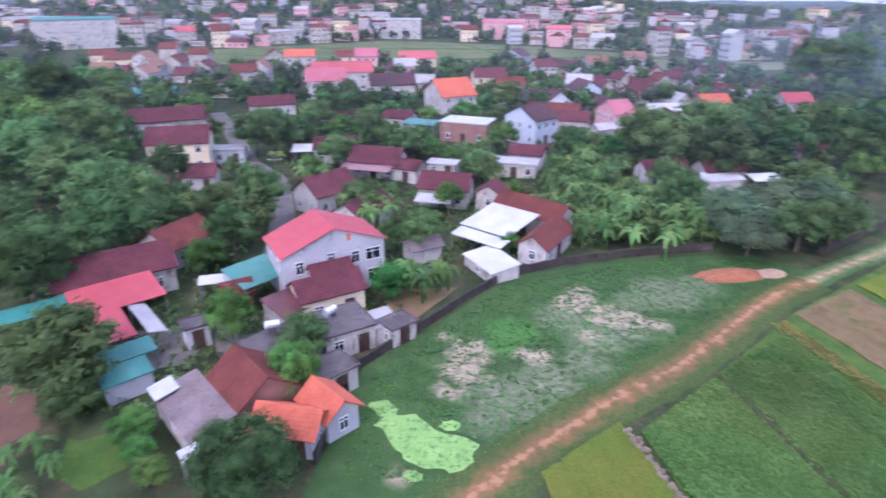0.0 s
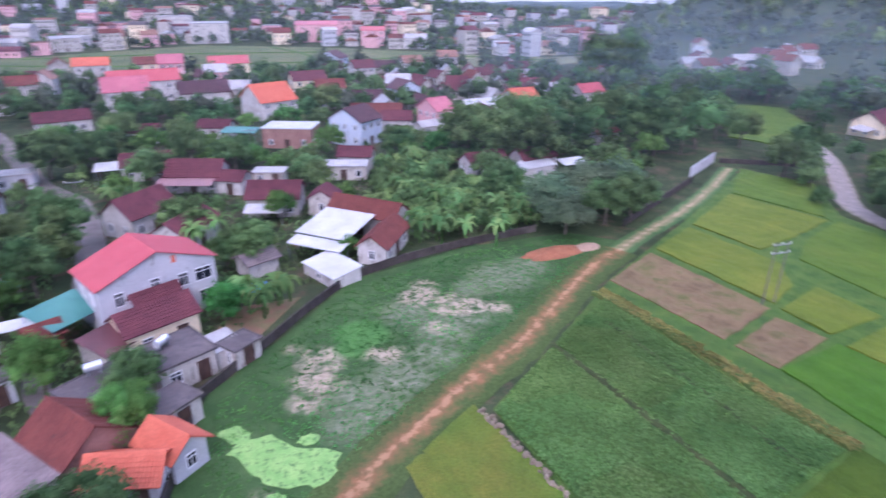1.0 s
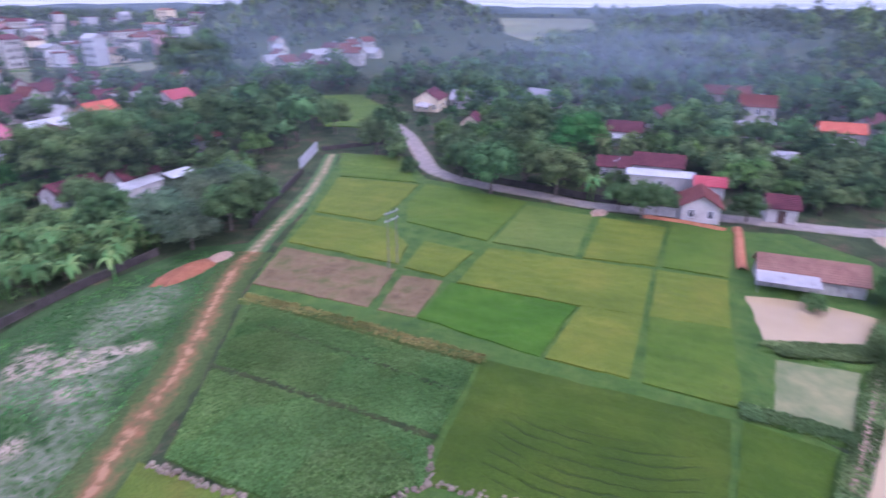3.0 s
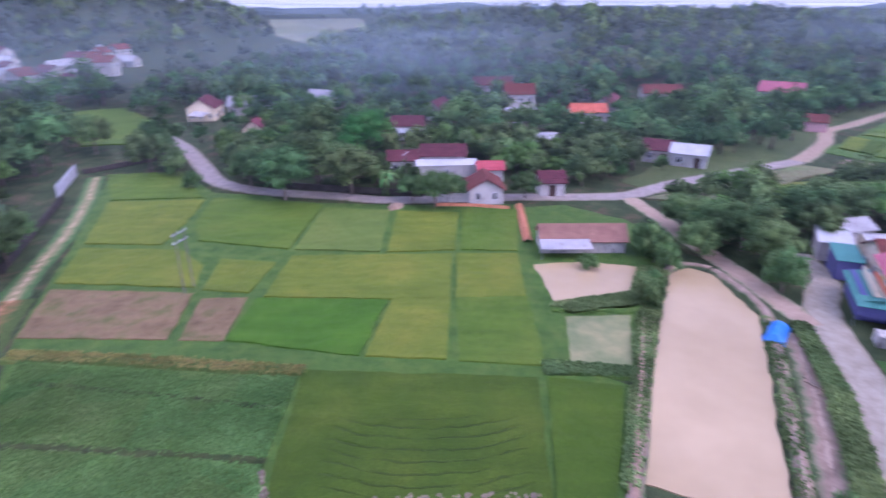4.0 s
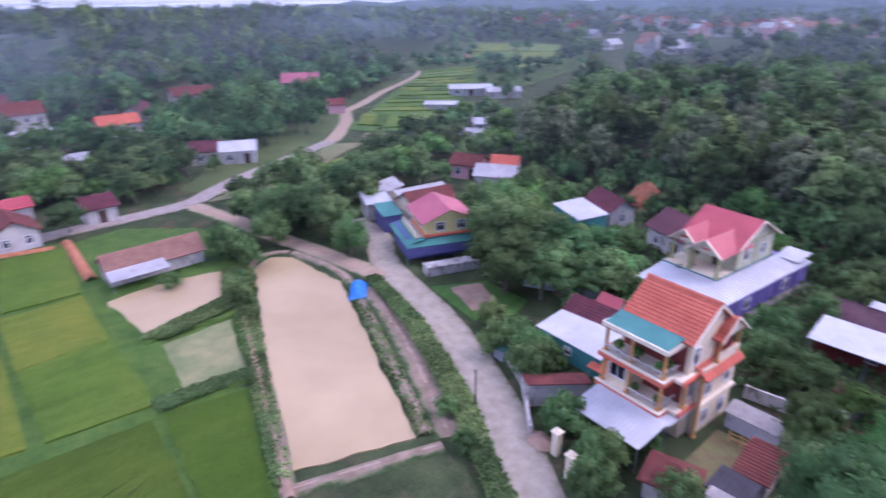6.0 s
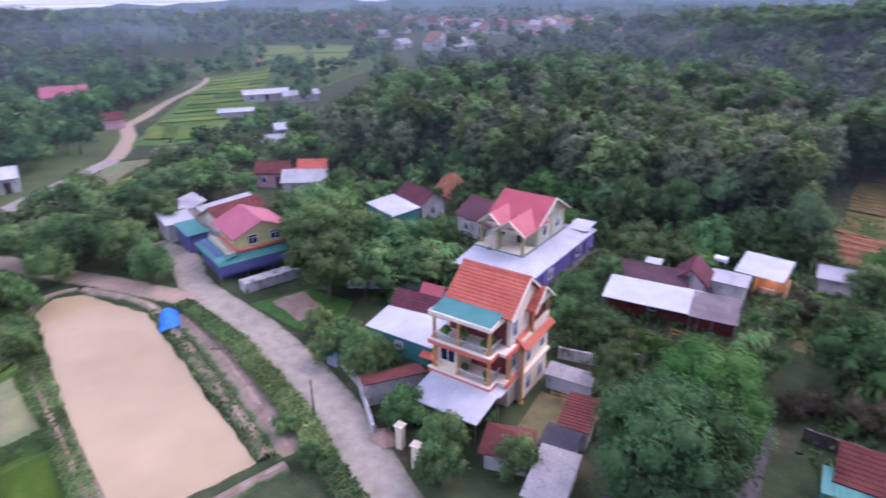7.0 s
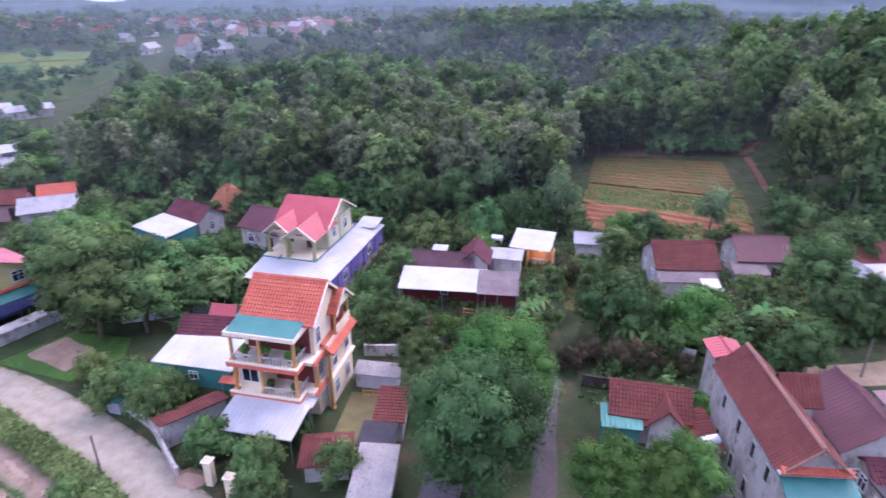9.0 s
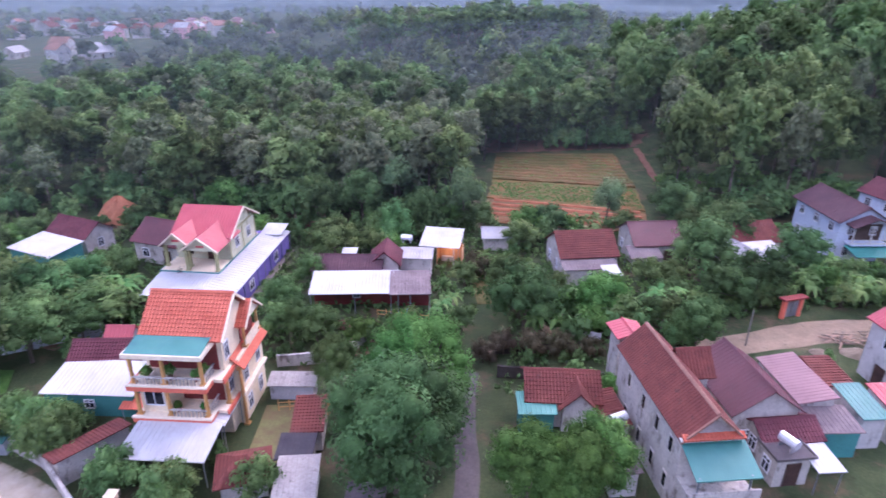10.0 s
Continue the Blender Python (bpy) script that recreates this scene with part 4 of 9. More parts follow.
patch("valley_meadow", [(262, -113), (300, -122), (390, -195), (360, -244), (290, -234), (236, -188), (203, -132), (200, -112)], crop("valley_meadow", (66, 88, 38), (78, 96, 44), (92, 102, 52), 0, 0, 0.1), "rough green meadow round the far paddies", "field", 0.06, 0.04, 4.0, edge=2.0, seed=22)
VALLEY_CROPS = (RICE_MID, RICE_PALE, RICE_GREEN, RICE_MID, RICE_RIPE)
patch("valley_grass", VALLEY_EDGE, GRASS, "grassy bunds between the paddies of the valley", "field", 0.1, 0.05, 3.0, edge=1.5)
for i, corners in enumerate(VALLEY):
    patch("rice_field", corners, VALLEY_CROPS[(i * 3 + i // 4) % 5], "narrow green rice paddy along the valley", "field", 0.45, 0.1, 1.6, edge=0.5, seed=i)
for i, (name, corners, mat, label) in enumerate(FAR):
    patch(name, corners, mat, label, "field", 0.3, 0.05, 3.0 if abs(corners[0][0]) < 390 else 14.0, edge=5.0 if i < 2 else 1.2, seed=i)
for line in ([(-150, 362), (-60, 335), (40, 334), (100, 346), (150, 312)], [(-120, 382), (-40, 392), (50, 384)], [(-60, 300), (-80, 360), (-95, 402)], [(20, 300), (30, 360), (10, 428)]):
    ribbon("field_bund", line, 3.0, GRASS, "low grassy bund across broad fields", "bank", 0.35, BANK, ragged=1.5, step=6.0)


# ---- houses ----
def slope(x0, x1, y0, z0, y1, z1, style="tile", thick=0.1):
    """One roof face from its eave (y0, z0) up to its ridge (y1, z1), in one piece."""
    s = Shape()
    e, u, w = Vector((x0, y0, z0)), Vector((x1 - x0, 0, 0)), Vector((0, y1 - y0, z1 - z0))
    up = Vector((0, -(z1 - z0) * (1 if y1 > y0 else -1), abs(y1 - y0))).normalized()
    down = Vector((0, 0, -thick))
    if style == "sheet":
        n = max(4, min(34, int((x1 - x0) / 0.4)))
        line = []
        for i in range(n):
            line += [(i / n, 0.0), ((i + 0.72) / n, 0.0), ((i + 0.8) / n, 0.03), ((i + 0.92) / n, 0.03)]
        line.append((1.0, 0.0))
        lower, upper = [e + u * t + up * h for t, h in line], [e + u * t + up * h + w for t, h in line]
        b0, b1, b2, b3 = e + down, e + u + down, e + u + w + down, e + w + down
    else:
        n = max(3, int(w.length / 0.36)) if style == "tile" else 1
        line = []
        for i in range(n):
            line += [(i / n, 0.075 if n > 1 else 0.0), ((i + 1) / n, 0.015 if n > 1 else 0.0)]
        lower, upper = [e + w * t + up * h for t, h in line], [e + u + w * t + up * h for t, h in line]
        b0, b1, b2, b3 = e + down, e + w + down, e + u + w + down, e + u + down
    k = len(line)
    s.v = [tuple(p) for p in lower + upper + [b0, b1, b2, b3]]
    flip = style != "sheet"
    for i in range(k - 1):
        q = (i, i + 1, k + i + 1, k + i)
        s.f.append(q[::-1] if flip else q)
    s.f += [(2 * k, 2 * k + 1, 2 * k + 2, 2 * k + 3), tuple(range(k)) + (2 * k + 1, 2 * k), tuple(range(k, 2 * k)) + (2 * k + 2, 2 * k + 3), (0, k, 2 * k + 3, 2 * k), (k - 1, 2 * k - 1, 2 * k + 2, 2 * k + 1)]
    return s


MESHES = {}


def window_parts(parent, x, y, z, w, h, face, bars=True, frame_mat=None):
    """A framed window with a dark pane, set on a wall that faces face degrees."""
    key = (w, h, bars, frame_mat.name if frame_mat else "")
    if key not in MESHES:
        f = Shape()
        xs = [-w / 2 - 0.09, -w / 2] + ([-0.03, 0.03] if bars else []) + [w / 2, w / 2 + 0.09]
        zs = [-h / 2 - 0.1, -h / 2] + ([h * 0.2, h * 0.2 + 0.06] if bars else []) + [h / 2, h / 2 + 0.1]
        nx, nz = len(xs), len(zs)
        f.v = [(x, y, z) for y in (-0.08, 0.0) for z in zs for x in xs]
        solid = {(i, k) for i in range(nx - 1) for k in range(nz - 1) if i in (0, nx - 2) or k in (0, nz - 2) or (bars and (i == 2 or k == 2))}
        at = lambda i, k, y: y * nx * nz + k * nx + i
        for i, k in solid:
            f.f.append((at(i, k, 0), at(i + 1, k, 0), at(i + 1, k + 1, 0), at(i, k + 1, 0)))
            for di, dk, p, q in ((-1, 0, (i, k + 1), (i, k)), (1, 0, (i + 1, k), (i + 1, k + 1)), (0, -1, (i, k), (i + 1, k)), (0, 1, (i + 1, k + 1), (i, k + 1))):
                if (i + di, k + dk) not in solid:
                    f.f.append((at(*p, 0), at(*p, 1), at(*q, 1), at(*q, 0)))
        g = Shape().box(-w / 2, w / 2, -0.02, 0.05, -h / 2, h / 2)
        MESHES[key] = (f.mesh("window_frame", None), g.mesh("pane", GLASS))
        MESHES[key][0].materials.append(frame_mat or WHITEPAINT)
    m = pose(x, y, z, 0, 0, face + 90)
    ob = part("window", MESHES[key][0], None, parent, at=m)
    part("pane", MESHES[key][1], None, ob, "dark glass pane")
    return ob


def openings(root, L, W, h, floors, sides="fblr", spacing=2.6):
    """Windows on the walls of a house, floor by floor, and one door."""
    step = h / floors
    spin = root.matrix_basis.to_3x3()
    # openings go only on the two walls turned to the camera at the origin
    to_camera = -Vector((root.location.x, root.location.y, 0)).normalized()
    faces = {"f": (0, -1, 0), "b": (0, 1, 0), "l": (-1, 0, 0), "r": (1, 0, 0)}
    sides = sorted(sides, key=lambda c: -(spin @ Vector(faces[c])).dot(to_camera))[:2]
    doors = sides[0] if sides[0] in "fb" else sides[-1]
    for k in range(floors):
        z = step * k + min(1.55, step * 0.52)
        for side in sides:
            n = max(1, int((L if side in "fb" else W) / spacing))
            n = min(n, 3)
            for i in range(n):
                t = (i + 0.5) / n - 0.5
                if side == doors and side in "fb" and k == 0 and i == n // 2:
                    d = Shape().box(-0.5, 0.5, -0.06, 0.04, 0.05, 2.15).box(-0.62, -0.5, -0.1, 0.05, 0.0, 2.27).box(0.5, 0.62, -0.1, 0.05, 0.0, 2.27).box(-0.62, 0.62, -0.1, 0.05, 2.15, 2.27)
                    part("door", d, DARKWOOD, root, "dark wooden door", at=pose(t * L, -W / 2 if side == "f" else W / 2, 0, 0, 0, 0 if side == "f" else 180))
                    continue
                if side == "f":
                    window_parts(root, t * L, -W / 2, z, 1.0, 1.2, -90)
                elif side == "b":
                    window_parts(root, t * L, W / 2, z, 1.0, 1.2, 90)
                elif side == "l":
                    window_parts(root, -L / 2, t * W, z, 0.8, 1.2, 180)
                else:
                    window_parts(root, L / 2, t * W, z, 0.8, 1.2, 0)


TAKEN = []  # discs kept free of trees


def house(x, y, rot, L, W, h, rise, wall, roof, label, style="tile", floors=1, over=0.45, sides="fblr", hip=0.0, name="house", ridge_at=0.0, trim=None, group="village houses", clear=None, z=None, win=True):
    """A house with a pitched roof whose ridge runs along its length L."""
    root = thing(name, x, y, rot, z, label, "house", group)
    yr = ridge_at * W
    body = Shape()
    a, b = L / 2, W / 2
    body.prism([(-a, -b), (a, -b), (a, b), (-a, b)], -0.3, h)
    if not hip:
        for sx in (-1, 1):
            i = len(body.v)
            body.v += [(sx * a, -b, h), (sx * a, b, h), (sx * a, yr, h + rise - 0.12), (sx * (a - 0.2), -b, h), (sx * (a - 0.2), b, h), (sx * (a - 0.2), yr, h + rise - 0.12)]
            body.f += [(i, i + 1, i + 2), (i + 5, i + 4, i + 3), (i + 1, i + 4, i + 5, i + 2), (i + 2, i + 5, i + 3, i)]
    part("wall", body, WALLS[wall], root)
    m = ROOFS[roof]
    if hip:
        k = hip
        z0, z1 = h - 0.05, h + rise
        ao, bo = a + over, b + over
        for pts in (((-ao, -bo, z0), (ao, -bo, z0), (a - k, 0, z1), (-a + k, 0, z1)), ((ao, bo, z0), (-ao, bo, z0), (-a + k, 0, z1), (a - k, 0, z1)), ((ao, -bo, z0), (ao, bo, z0), (a - k, 0, z1)), ((-ao, bo, z0), (-ao, -bo, z0), (-a + k, 0, z1))):
            s = Shape()
            s.quad(*pts)
            s.quad(*[(p[0], p[1], p[2] - 0.12) for p in reversed(pts)])
            n = len(pts)
            for i in range(n):
                p, q = pts[i], pts[(i + 1) % n]
                s.quad((p[0], p[1], p[2] - 0.12), (q[0], q[1], q[2] - 0.12), q, p)
            part("roof_slope", s, m, root)
    else:
        ao = a + over
        for sgn in (-1, 1):
            run = abs(sgn * b - yr)
            ye = sgn * (b + over)
            ze = h - over * rise / max(run, 0.1)
            part("roof_slope", slope(-ao, ao, ye, ze, yr, h + rise, style), m, root)
        cap = Shape()
        cap.prism([(-0.16, -0.02), (0.16, -0.02), (0.0, 0.14)], -ao, ao)
        part("ridge_cap", cap, m, root, at=pose(0, yr, h + rise, 90, 0, 90))
    if trim:
        t = Shape()
        t.box(-a - 0.06, a + 0.06, -b - 0.06, b + 0.06, h - 0.25, h - 0.1)
        part("eave_band", t, trim, root)
    if win:
        openings(root, L, W, h, floors, sides)
    TAKEN.append((x, y, math.hypot(L, W) * 0.5 + 0.8))
    return root


def lean_to(x, y, rot, L, W, z_low, z_high, roof, label, style="sheet", posts=True, wall=None, name="lean_to", thick=0.08, z=None, recess=0.25):
    """A sloping sheet roof on posts or on low walls: low along -y, high along +y."""
    root = thing(name, x, y, rot, z, label, "shed", "village sheds")
    a, b = L / 2, W / 2
    part("roof_sheet", slope(-a, a, -b, z_low, b, z_high, style, thick), ROOFS[roof], root)
    if wall:
        s = Shape()
        aa, bb, bf = a - 0.25, b - 0.25, b - recess
        k = (z_high - z_low) / W
        lo, hi = z_low + k * recess - thick - 0.03, z_high - k * 0.25 - thick - 0.03
        s.v += [(-aa, -bf, -0.2), (aa, -bf, -0.2), (aa, bb, -0.2), (-aa, bb, -0.2), (-aa, -bf, lo), (aa, -bf, lo), (aa, bb, hi), (-aa, bb, hi)]
        s.f += [(0, 3, 2, 1), (4, 5, 6, 7), (0, 1, 5, 4), (1, 2, 6, 5), (2, 3, 7, 6), (3, 0, 4, 7)]
        part("wall", s, WALLS[wall], root)
        if L > 6:
            window_parts(root, 0, -bf, min(1.4, lo * 0.55), 0.8, 0.8, -90)
        if recess > 0.5:
            for sx in (-1, 0, 1):
                part("post", Shape().tube(sx * (a - 0.2), -b + 0.2, -0.2, z_low - thick, 0.06, 0.06, 6), STEEL, root)
    elif posts:
        k = (z_high - z_low) / W
        for sx in (-1, 1):
            for yy in (-b + 0.2, b - 0.2):
                part("post", Shape().tube(sx * (a - 0.2), yy, -0.2, z_low + k * (yy + b) - thick, 0.05, 0.05, 6), STEEL, root)
        for yy in (-b + 0.2, b - 0.2):
            zz = z_low + k * (yy + b) - thick
            part("beam", Shape().box(-a + 0.1, a - 0.1, yy - 0.04, yy + 0.04, zz - 0.1, zz - 0.005), STEEL, root)
    TAKEN.append((x, y, math.hypot(L, W) * 0.5 + 0.3))
    return root


def water_tank(x, y, z, rot=0.0):
    root = thing("water_tank", x, y, rot, z, "shiny steel water tank lying on a small stand", "water tank", "water tanks")
    s = Shape().tube(0, 0, -0.75, 0.75, 0.42, 0.42, 14)
    part("drum", s, TANK, root, at=pose(0, 0, 0.75, 90, 0, 90))
    for sx in (-0.5, 0.5):
        part("stand_leg", Shape().box(sx - 0.06, sx + 0.06, -0.35, 0.35, 0.0, 0.45), STEEL, root)


def fence_wall(points, h, mat, label, thick=0.18, name="boundary_wall", cap=True):
    root = thing(name, points[0][0], points[0][1], 0, 0, label, "wall", "", "structure")
    ox, oy = points[0]
    for (xa, ya), (xb, yb) in zip(points, points[1:]):
        d = math.hypot(xb - xa, yb - ya)
        n = max(1, round(d / 3.0))
        s = Shape()
        for i in range(n):
            s.box(d * i / n, d * (i + 1) / n - 0.02, -thick / 2, thick / 2, -0.2, h)
        for i in range(n + 1):
            s.box(d * i / n - 0.13, d * i / n + 0.13, -thick / 2 - 0.05, thick / 2 + 0.05, -0.2, h + 0.12)
        if cap:
            s.box(0, d, -thick / 2 - 0.04, thick / 2 + 0.04, h, h + 0.06)
        part("wall_run", s, mat, root, at=pose(xa - ox, ya - oy, 0, 0, 0, math.degrees(math.atan2(yb - ya, xb - xa))))
    return root


def gable_roof(root, x0, x1, y0, y1, z, rise, mat, over=0.4, style="tile", along="x"):
    """Two slopes over a rectangle of a part of a house."""
    if along == "x":
        ym = (y0 + y1) / 2
        k = rise / (ym - y0)
        for ye, sgn in ((y0 - over, 1), (y1 + over, -1)):
            part("roof_slope", slope(x0 - over, x1 + over, ye, z - over * k, ym, z + rise, style), mat, root)
    else:
        xm = (x0 + x1) / 2
        k = rise / (xm - x0)
        for sgn in (-1, 1):
            m = pose(xm, 0, 0, 0, 0, 90)
            half = (x1 - x0) / 2
            part("roof_slope", slope(y0 - over, y1 + over, -sgn * (half + over), z - over * k, 0, z + rise, style), mat, root, at=m)


def gable_wall(s, x0, x1, y, z, rise, thick=0.2, along="x"):
    """A triangle of wall; along x it spans x0 to x1 at y, along y it spans x0 to x1 in y at x = y."""
    i = len(s.v)
    m = (x0 + x1) / 2
    pts = [(x0, z), (x1, z), (m, z + rise)]
    if along == "x":
        s.v += [(p, y, q) for p, q in pts] + [(p, y + thick, q) for p, q in pts]
    else:
        s.v += [(y, p, q) for p, q in pts] + [(y + thick, p, q) for p, q in pts]
    s.f += [(i, i + 1, i + 2), (i + 5, i + 4, i + 3), (i, i + 3, i + 4, i + 1), (i + 1, i + 4, i + 5, i + 2), (i + 2, i + 5, i + 3, i)]


def balustrade(root, x0, x1, y, z, along="x", mat=None):
    """A low rail of turned posts along one side of a balcony."""
    s = Shape()
    n = max(2, int(abs(x1 - x0) / 0.3))
    for i in range(n + 1):
        t = x0 + (x1 - x0) * i / n
        (s.tube(t, y, z, z + 0.65, 0.045, 0.045, 5) if along == "x" else s.tube(y, t, z, z + 0.65, 0.045, 0.045, 5))
    if along == "x":
        s.box(x0, x1, y - 0.08, y + 0.08, z + 0.65, z + 0.75)
    else:
        s.box(y - 0.08, y + 0.08, x0, x1, z + 0.65, z + 0.75)
    part("balustrade", s, mat or WALLS["white"], root, "pale turned balustrade")


def column(root, x, y, z0, z1, mat, r=0.17):
    s = Shape().tube(x, y, z0, z1, r, r * 0.9, 10)
    s.box(x - 0.24, x + 0.24, y - 0.24, y + 0.24, z0, z0 + 0.15)
    s.box(x - 0.24, x + 0.24, y - 0.24, y + 0.24, z1 - 0.18, z1)
    part("column", s, mat, root, "ochre painted column")


def three_storey_house():
    """Front along x (left to right), depth along y away from the road."""
    root = thing("three_storey_house", 32.0, -37.5, -168, None, "cream three-storey house with orange tiled roof and columned balconies", "house", "village houses")
    X0, X1, Y0, Y1 = -3.35, 3.3, -4.5, 3.7
    XB, BX, BY = 2.4, 3.95, -1.0
    F1, F2, EV = 3.4, 6.5, 9.4
    core = Shape()
    core.box(X0, X1, Y0 + 2.2, Y1, -0.3, EV)
    core.box(X0, X0 + 2.5, Y0 + 0.5, Y0 + 2.2, F1 - 0.15, F2 - 0.15)
    gable_wall(core, Y0 + 2.2, Y1, X1 - 0.2, EV, 2.5, 0.2, "y")
    gable_wall(core, Y0 + 2.2, Y1, X0, EV, 2.5, 0.2, "y")
    part("wall", core, WALLS["cream"], root)
    back = Shape().box(X0 + 0.3, X1 - 0.4, Y0 + 2.16, Y0 + 2.2, F2 + 0.1, EV - 0.2)
    back.box(X0 + 2.7, X1 - 0.3, Y0 + 2.16, Y0 + 2.2, F1 + 0.1, F2 - 0.3)
    part("inner_wall", back, WALLS["redwall"], root, "dark red back wall of the balconies")
    for z in (F1, F2):
        s = Shape().box(X0 - 0.25, XB + 0.25, Y0 - 0.35, Y0 + 2.3, z - 0.3, z)
        s.box(XB + 0.25, X1 + 0.3, Y0 + 0.9, BY, z - 0.3, z)
        part("balcony_slab", s, CREAMTRIM, root)
        t = Shape().box(X0 - 0.42, XB + 0.42, Y0 - 0.52, Y0 - 0.35, z - 0.42, z + 0.02)
        t.box(XB + 0.25, XB + 0.42, Y0 - 0.35, Y0 + 0.9, z - 0.42, z + 0.02)
        t.box(X1 + 0.3, X1 + 0.46, Y0 + 0.9, BY, z - 0.42, z + 0.02)
        t.box(X0 - 0.42, X0 - 0.25, Y0 - 0.35, Y0 + 2.3, z - 0.42, z + 0.02)
        part("tiled_band", t, ORANGETRIM, root, "orange tiled band round the balcony")
        lip = Shape().box(X0 - 0.46, XB + 0.46, Y0 - 0.56, Y0 - 0.3, z + 0.024, z + 0.16)
        lip.box(XB + 0.22, XB + 0.46, Y0 - 0.3, Y0 + 0.9, z + 0.024, z + 0.16)
        part("band_lip", lip, CREAMTRIM, root, "cream lip above the orange band")
        balustrade(root, X0 + (2.6 if z == F1 else 0), XB, Y0 - 0.1, z, mat=WALLS["dirty"])
        balustrade(root, Y0 - 0.1, Y0 + 2.2, XB + 0.05, z, "y", WALLS["dirty"])
    for xx in (X0, -0.75, XB):
        column(root, xx, Y0, F2, EV - 0.25, OCHRE)
        column(root, xx, Y0, F1, F2 - 0.3, OCHRE)
        column(root, xx, Y0, 0, F1 - 0.3, OCHRE)
    column(root, X1 + 0.1, Y0 + 2.0, F1, F2 - 0.3, OCHRE)
    beam = Shape().box(X0 - 0.35, XB + 0.35, Y0 - 0.45, Y0 - 0.15, EV - 0.3, EV + 0.1)
    beam.box(XB + 0.05, XB + 0.35, Y0 - 0.15, Y0 + 2.2, EV - 0.3, EV + 0.1)
    beam.box(X0 - 0.35, X0 - 0.05, Y0 - 0.15, Y0 + 2.2, EV - 0.3, EV + 0.1)
    part("eave_beam", beam, CREAMTRIM, root)
    part("veranda_roof", slope(X0 - 0.2, XB + 0.25, Y0 - 0.3, EV + 0.12, Y0 + 2.3, EV + 0.5, "flat", 0.08), ROOFS["teal"], root, "teal roof over the top balcony")
    ym = (Y0 + 2.2 + Y1) / 2
    part("roof_slope", slope(X0 - 0.15, X1 + 0.3, Y0 + 1.7, EV + 0.2, ym, EV + 2.9, "tile"), ROOFS["orange"], root)
    part("roof_slope", slope(X0 - 0.15, X1 + 0.3, Y1 + 0.4, EV + 0.0, ym, EV + 2.9, "tile"), ROOFS["orange"], root)
    edge = Shape()
    edge.slab((X1 + 0.3, Y0 + 1.6, EV + 0.24), (0.14, 0, 0), (0, ym - Y0 - 1.6, 2.72), 0.26)
    edge.slab((X1 + 0.3, Y1 + 0.5, EV + 0.04), (0.14, 0, 0), (0, ym - Y1 - 0.5, 2.92), 0.26)
    part("barge_board", edge, CREAMTRIM, root)
    part("ridge_cap", Shape().prism([(-0.2, -0.02), (0.2, -0.02), (0.0, 0.18)], X0 - 0.15, X1 + 0.4), ROOFS["orange"], root, at=pose(0, ym, EV + 2.9, 90, 0, 90))
    # shallow side bay with its own small gable, a loggia and a tiled skirt
    E = 4.5
    part("side_bay", Shape().box(X1, BX, BY, E, -0.3, F2 + 0.2).box(X0 + 0.5, X1, Y1, E, -0.3, F2), WALLS["cream"], root)
    for yy in (BY + 2.2, E - 0.15):
        column(root, BX - 0.15, yy, F2 + 0.2, EV - 0.4, OCHRE, 0.14)
    column(root, BX + 0.1, BY - 0.1, 0, F2 - 0.5, OCHRE, 0.16)
    gm = (BY + 2.0 + E) / 2
    for y0 in (BY + 1.6, E + 0.3):
        part("roof_slope", slope(X1 - 1.3, BX + 0.3, y0, EV - 0.4, gm, EV + 1.3, "tile"), ROOFS["orange"], root)
    trim = Shape()
    gable_wall(trim, BY + 1.9, E + 0.1, BX - 0.05, EV - 0.4, 1.45, 0.12, "y")
    part("bay_gable", trim, CREAMTRIM, root)
    verge = Shape()
    for y0 in (BY + 1.55, E + 0.35):
        verge.slab((BX + 0.3, y0, EV - 0.4), (0.12, 0, 0), (0, gm - y0, 1.75), 0.2)
    part("barge_board", verge, CREAMTRIM, root)
    part("loggia_wall", Shape().box(X1 + 0.02, X1 + 0.08, BY + 2.3, E - 0.2, F2 + 0.25, EV - 0.5), WALLS["redwall"], root, "dark red back wall of the loggia")
    part("bay_balustrade", Shape().box(BX - 0.13, BX, BY + 2.1, E, F2 + 0.2, F2 + 0.95), WALLS["cream"], root)
    skirt = slope(BY - 0.3, E + 0.3, -(BX + 0.55), F2 - 0.5, -(X1 - 0.05), F2 + 0.5, "tile")
    part("tiled_skirt", skirt, ROOFS["orange"], root, "small orange tiled skirt roof", at=pose(0, 0, 0, 0, 0, 90))
    for yy, z, w, h in ((Y0 + 2.9, F1 + 1.4, 0.8, 1.5), (Y0 + 3.0, F2 + 1.6, 0.7, 1.5)):
        window_parts(root, X1, yy, z, w, h, 0)
    for yy, z in ((BY + 1.2, F1 + 1.2), (E - 1.3, F1 + 1.3), (BY + 1.4, 1.5), (E - 1.4, 1.5)):
        window_parts(root, BX, yy, z, 0.8, 1.3, 0)
    part("bay_slab", Shape().box(BX, BX + 0.35, BY - 0.2, E, F1 - 0.25, F1), CREAMTRIM, root)
    window_parts(root, X0 + 1.15, Y0 + 0.5, F1 + 1.6, 1.5, 1.8, -90)
    for z in (1.6, F1 + 1.5, F2 + 1.5):
        window_parts(root, X0, 1.0, z, 0.9, 1.3, 180)
    for xx in (-1.5, 1.5):
        part("door", Shape().box(xx - 0.6, xx + 0.6, Y0 + 2.1, Y0 + 2.15, 0.0, 2.4), DARKWOOD, root, "dark wooden door")
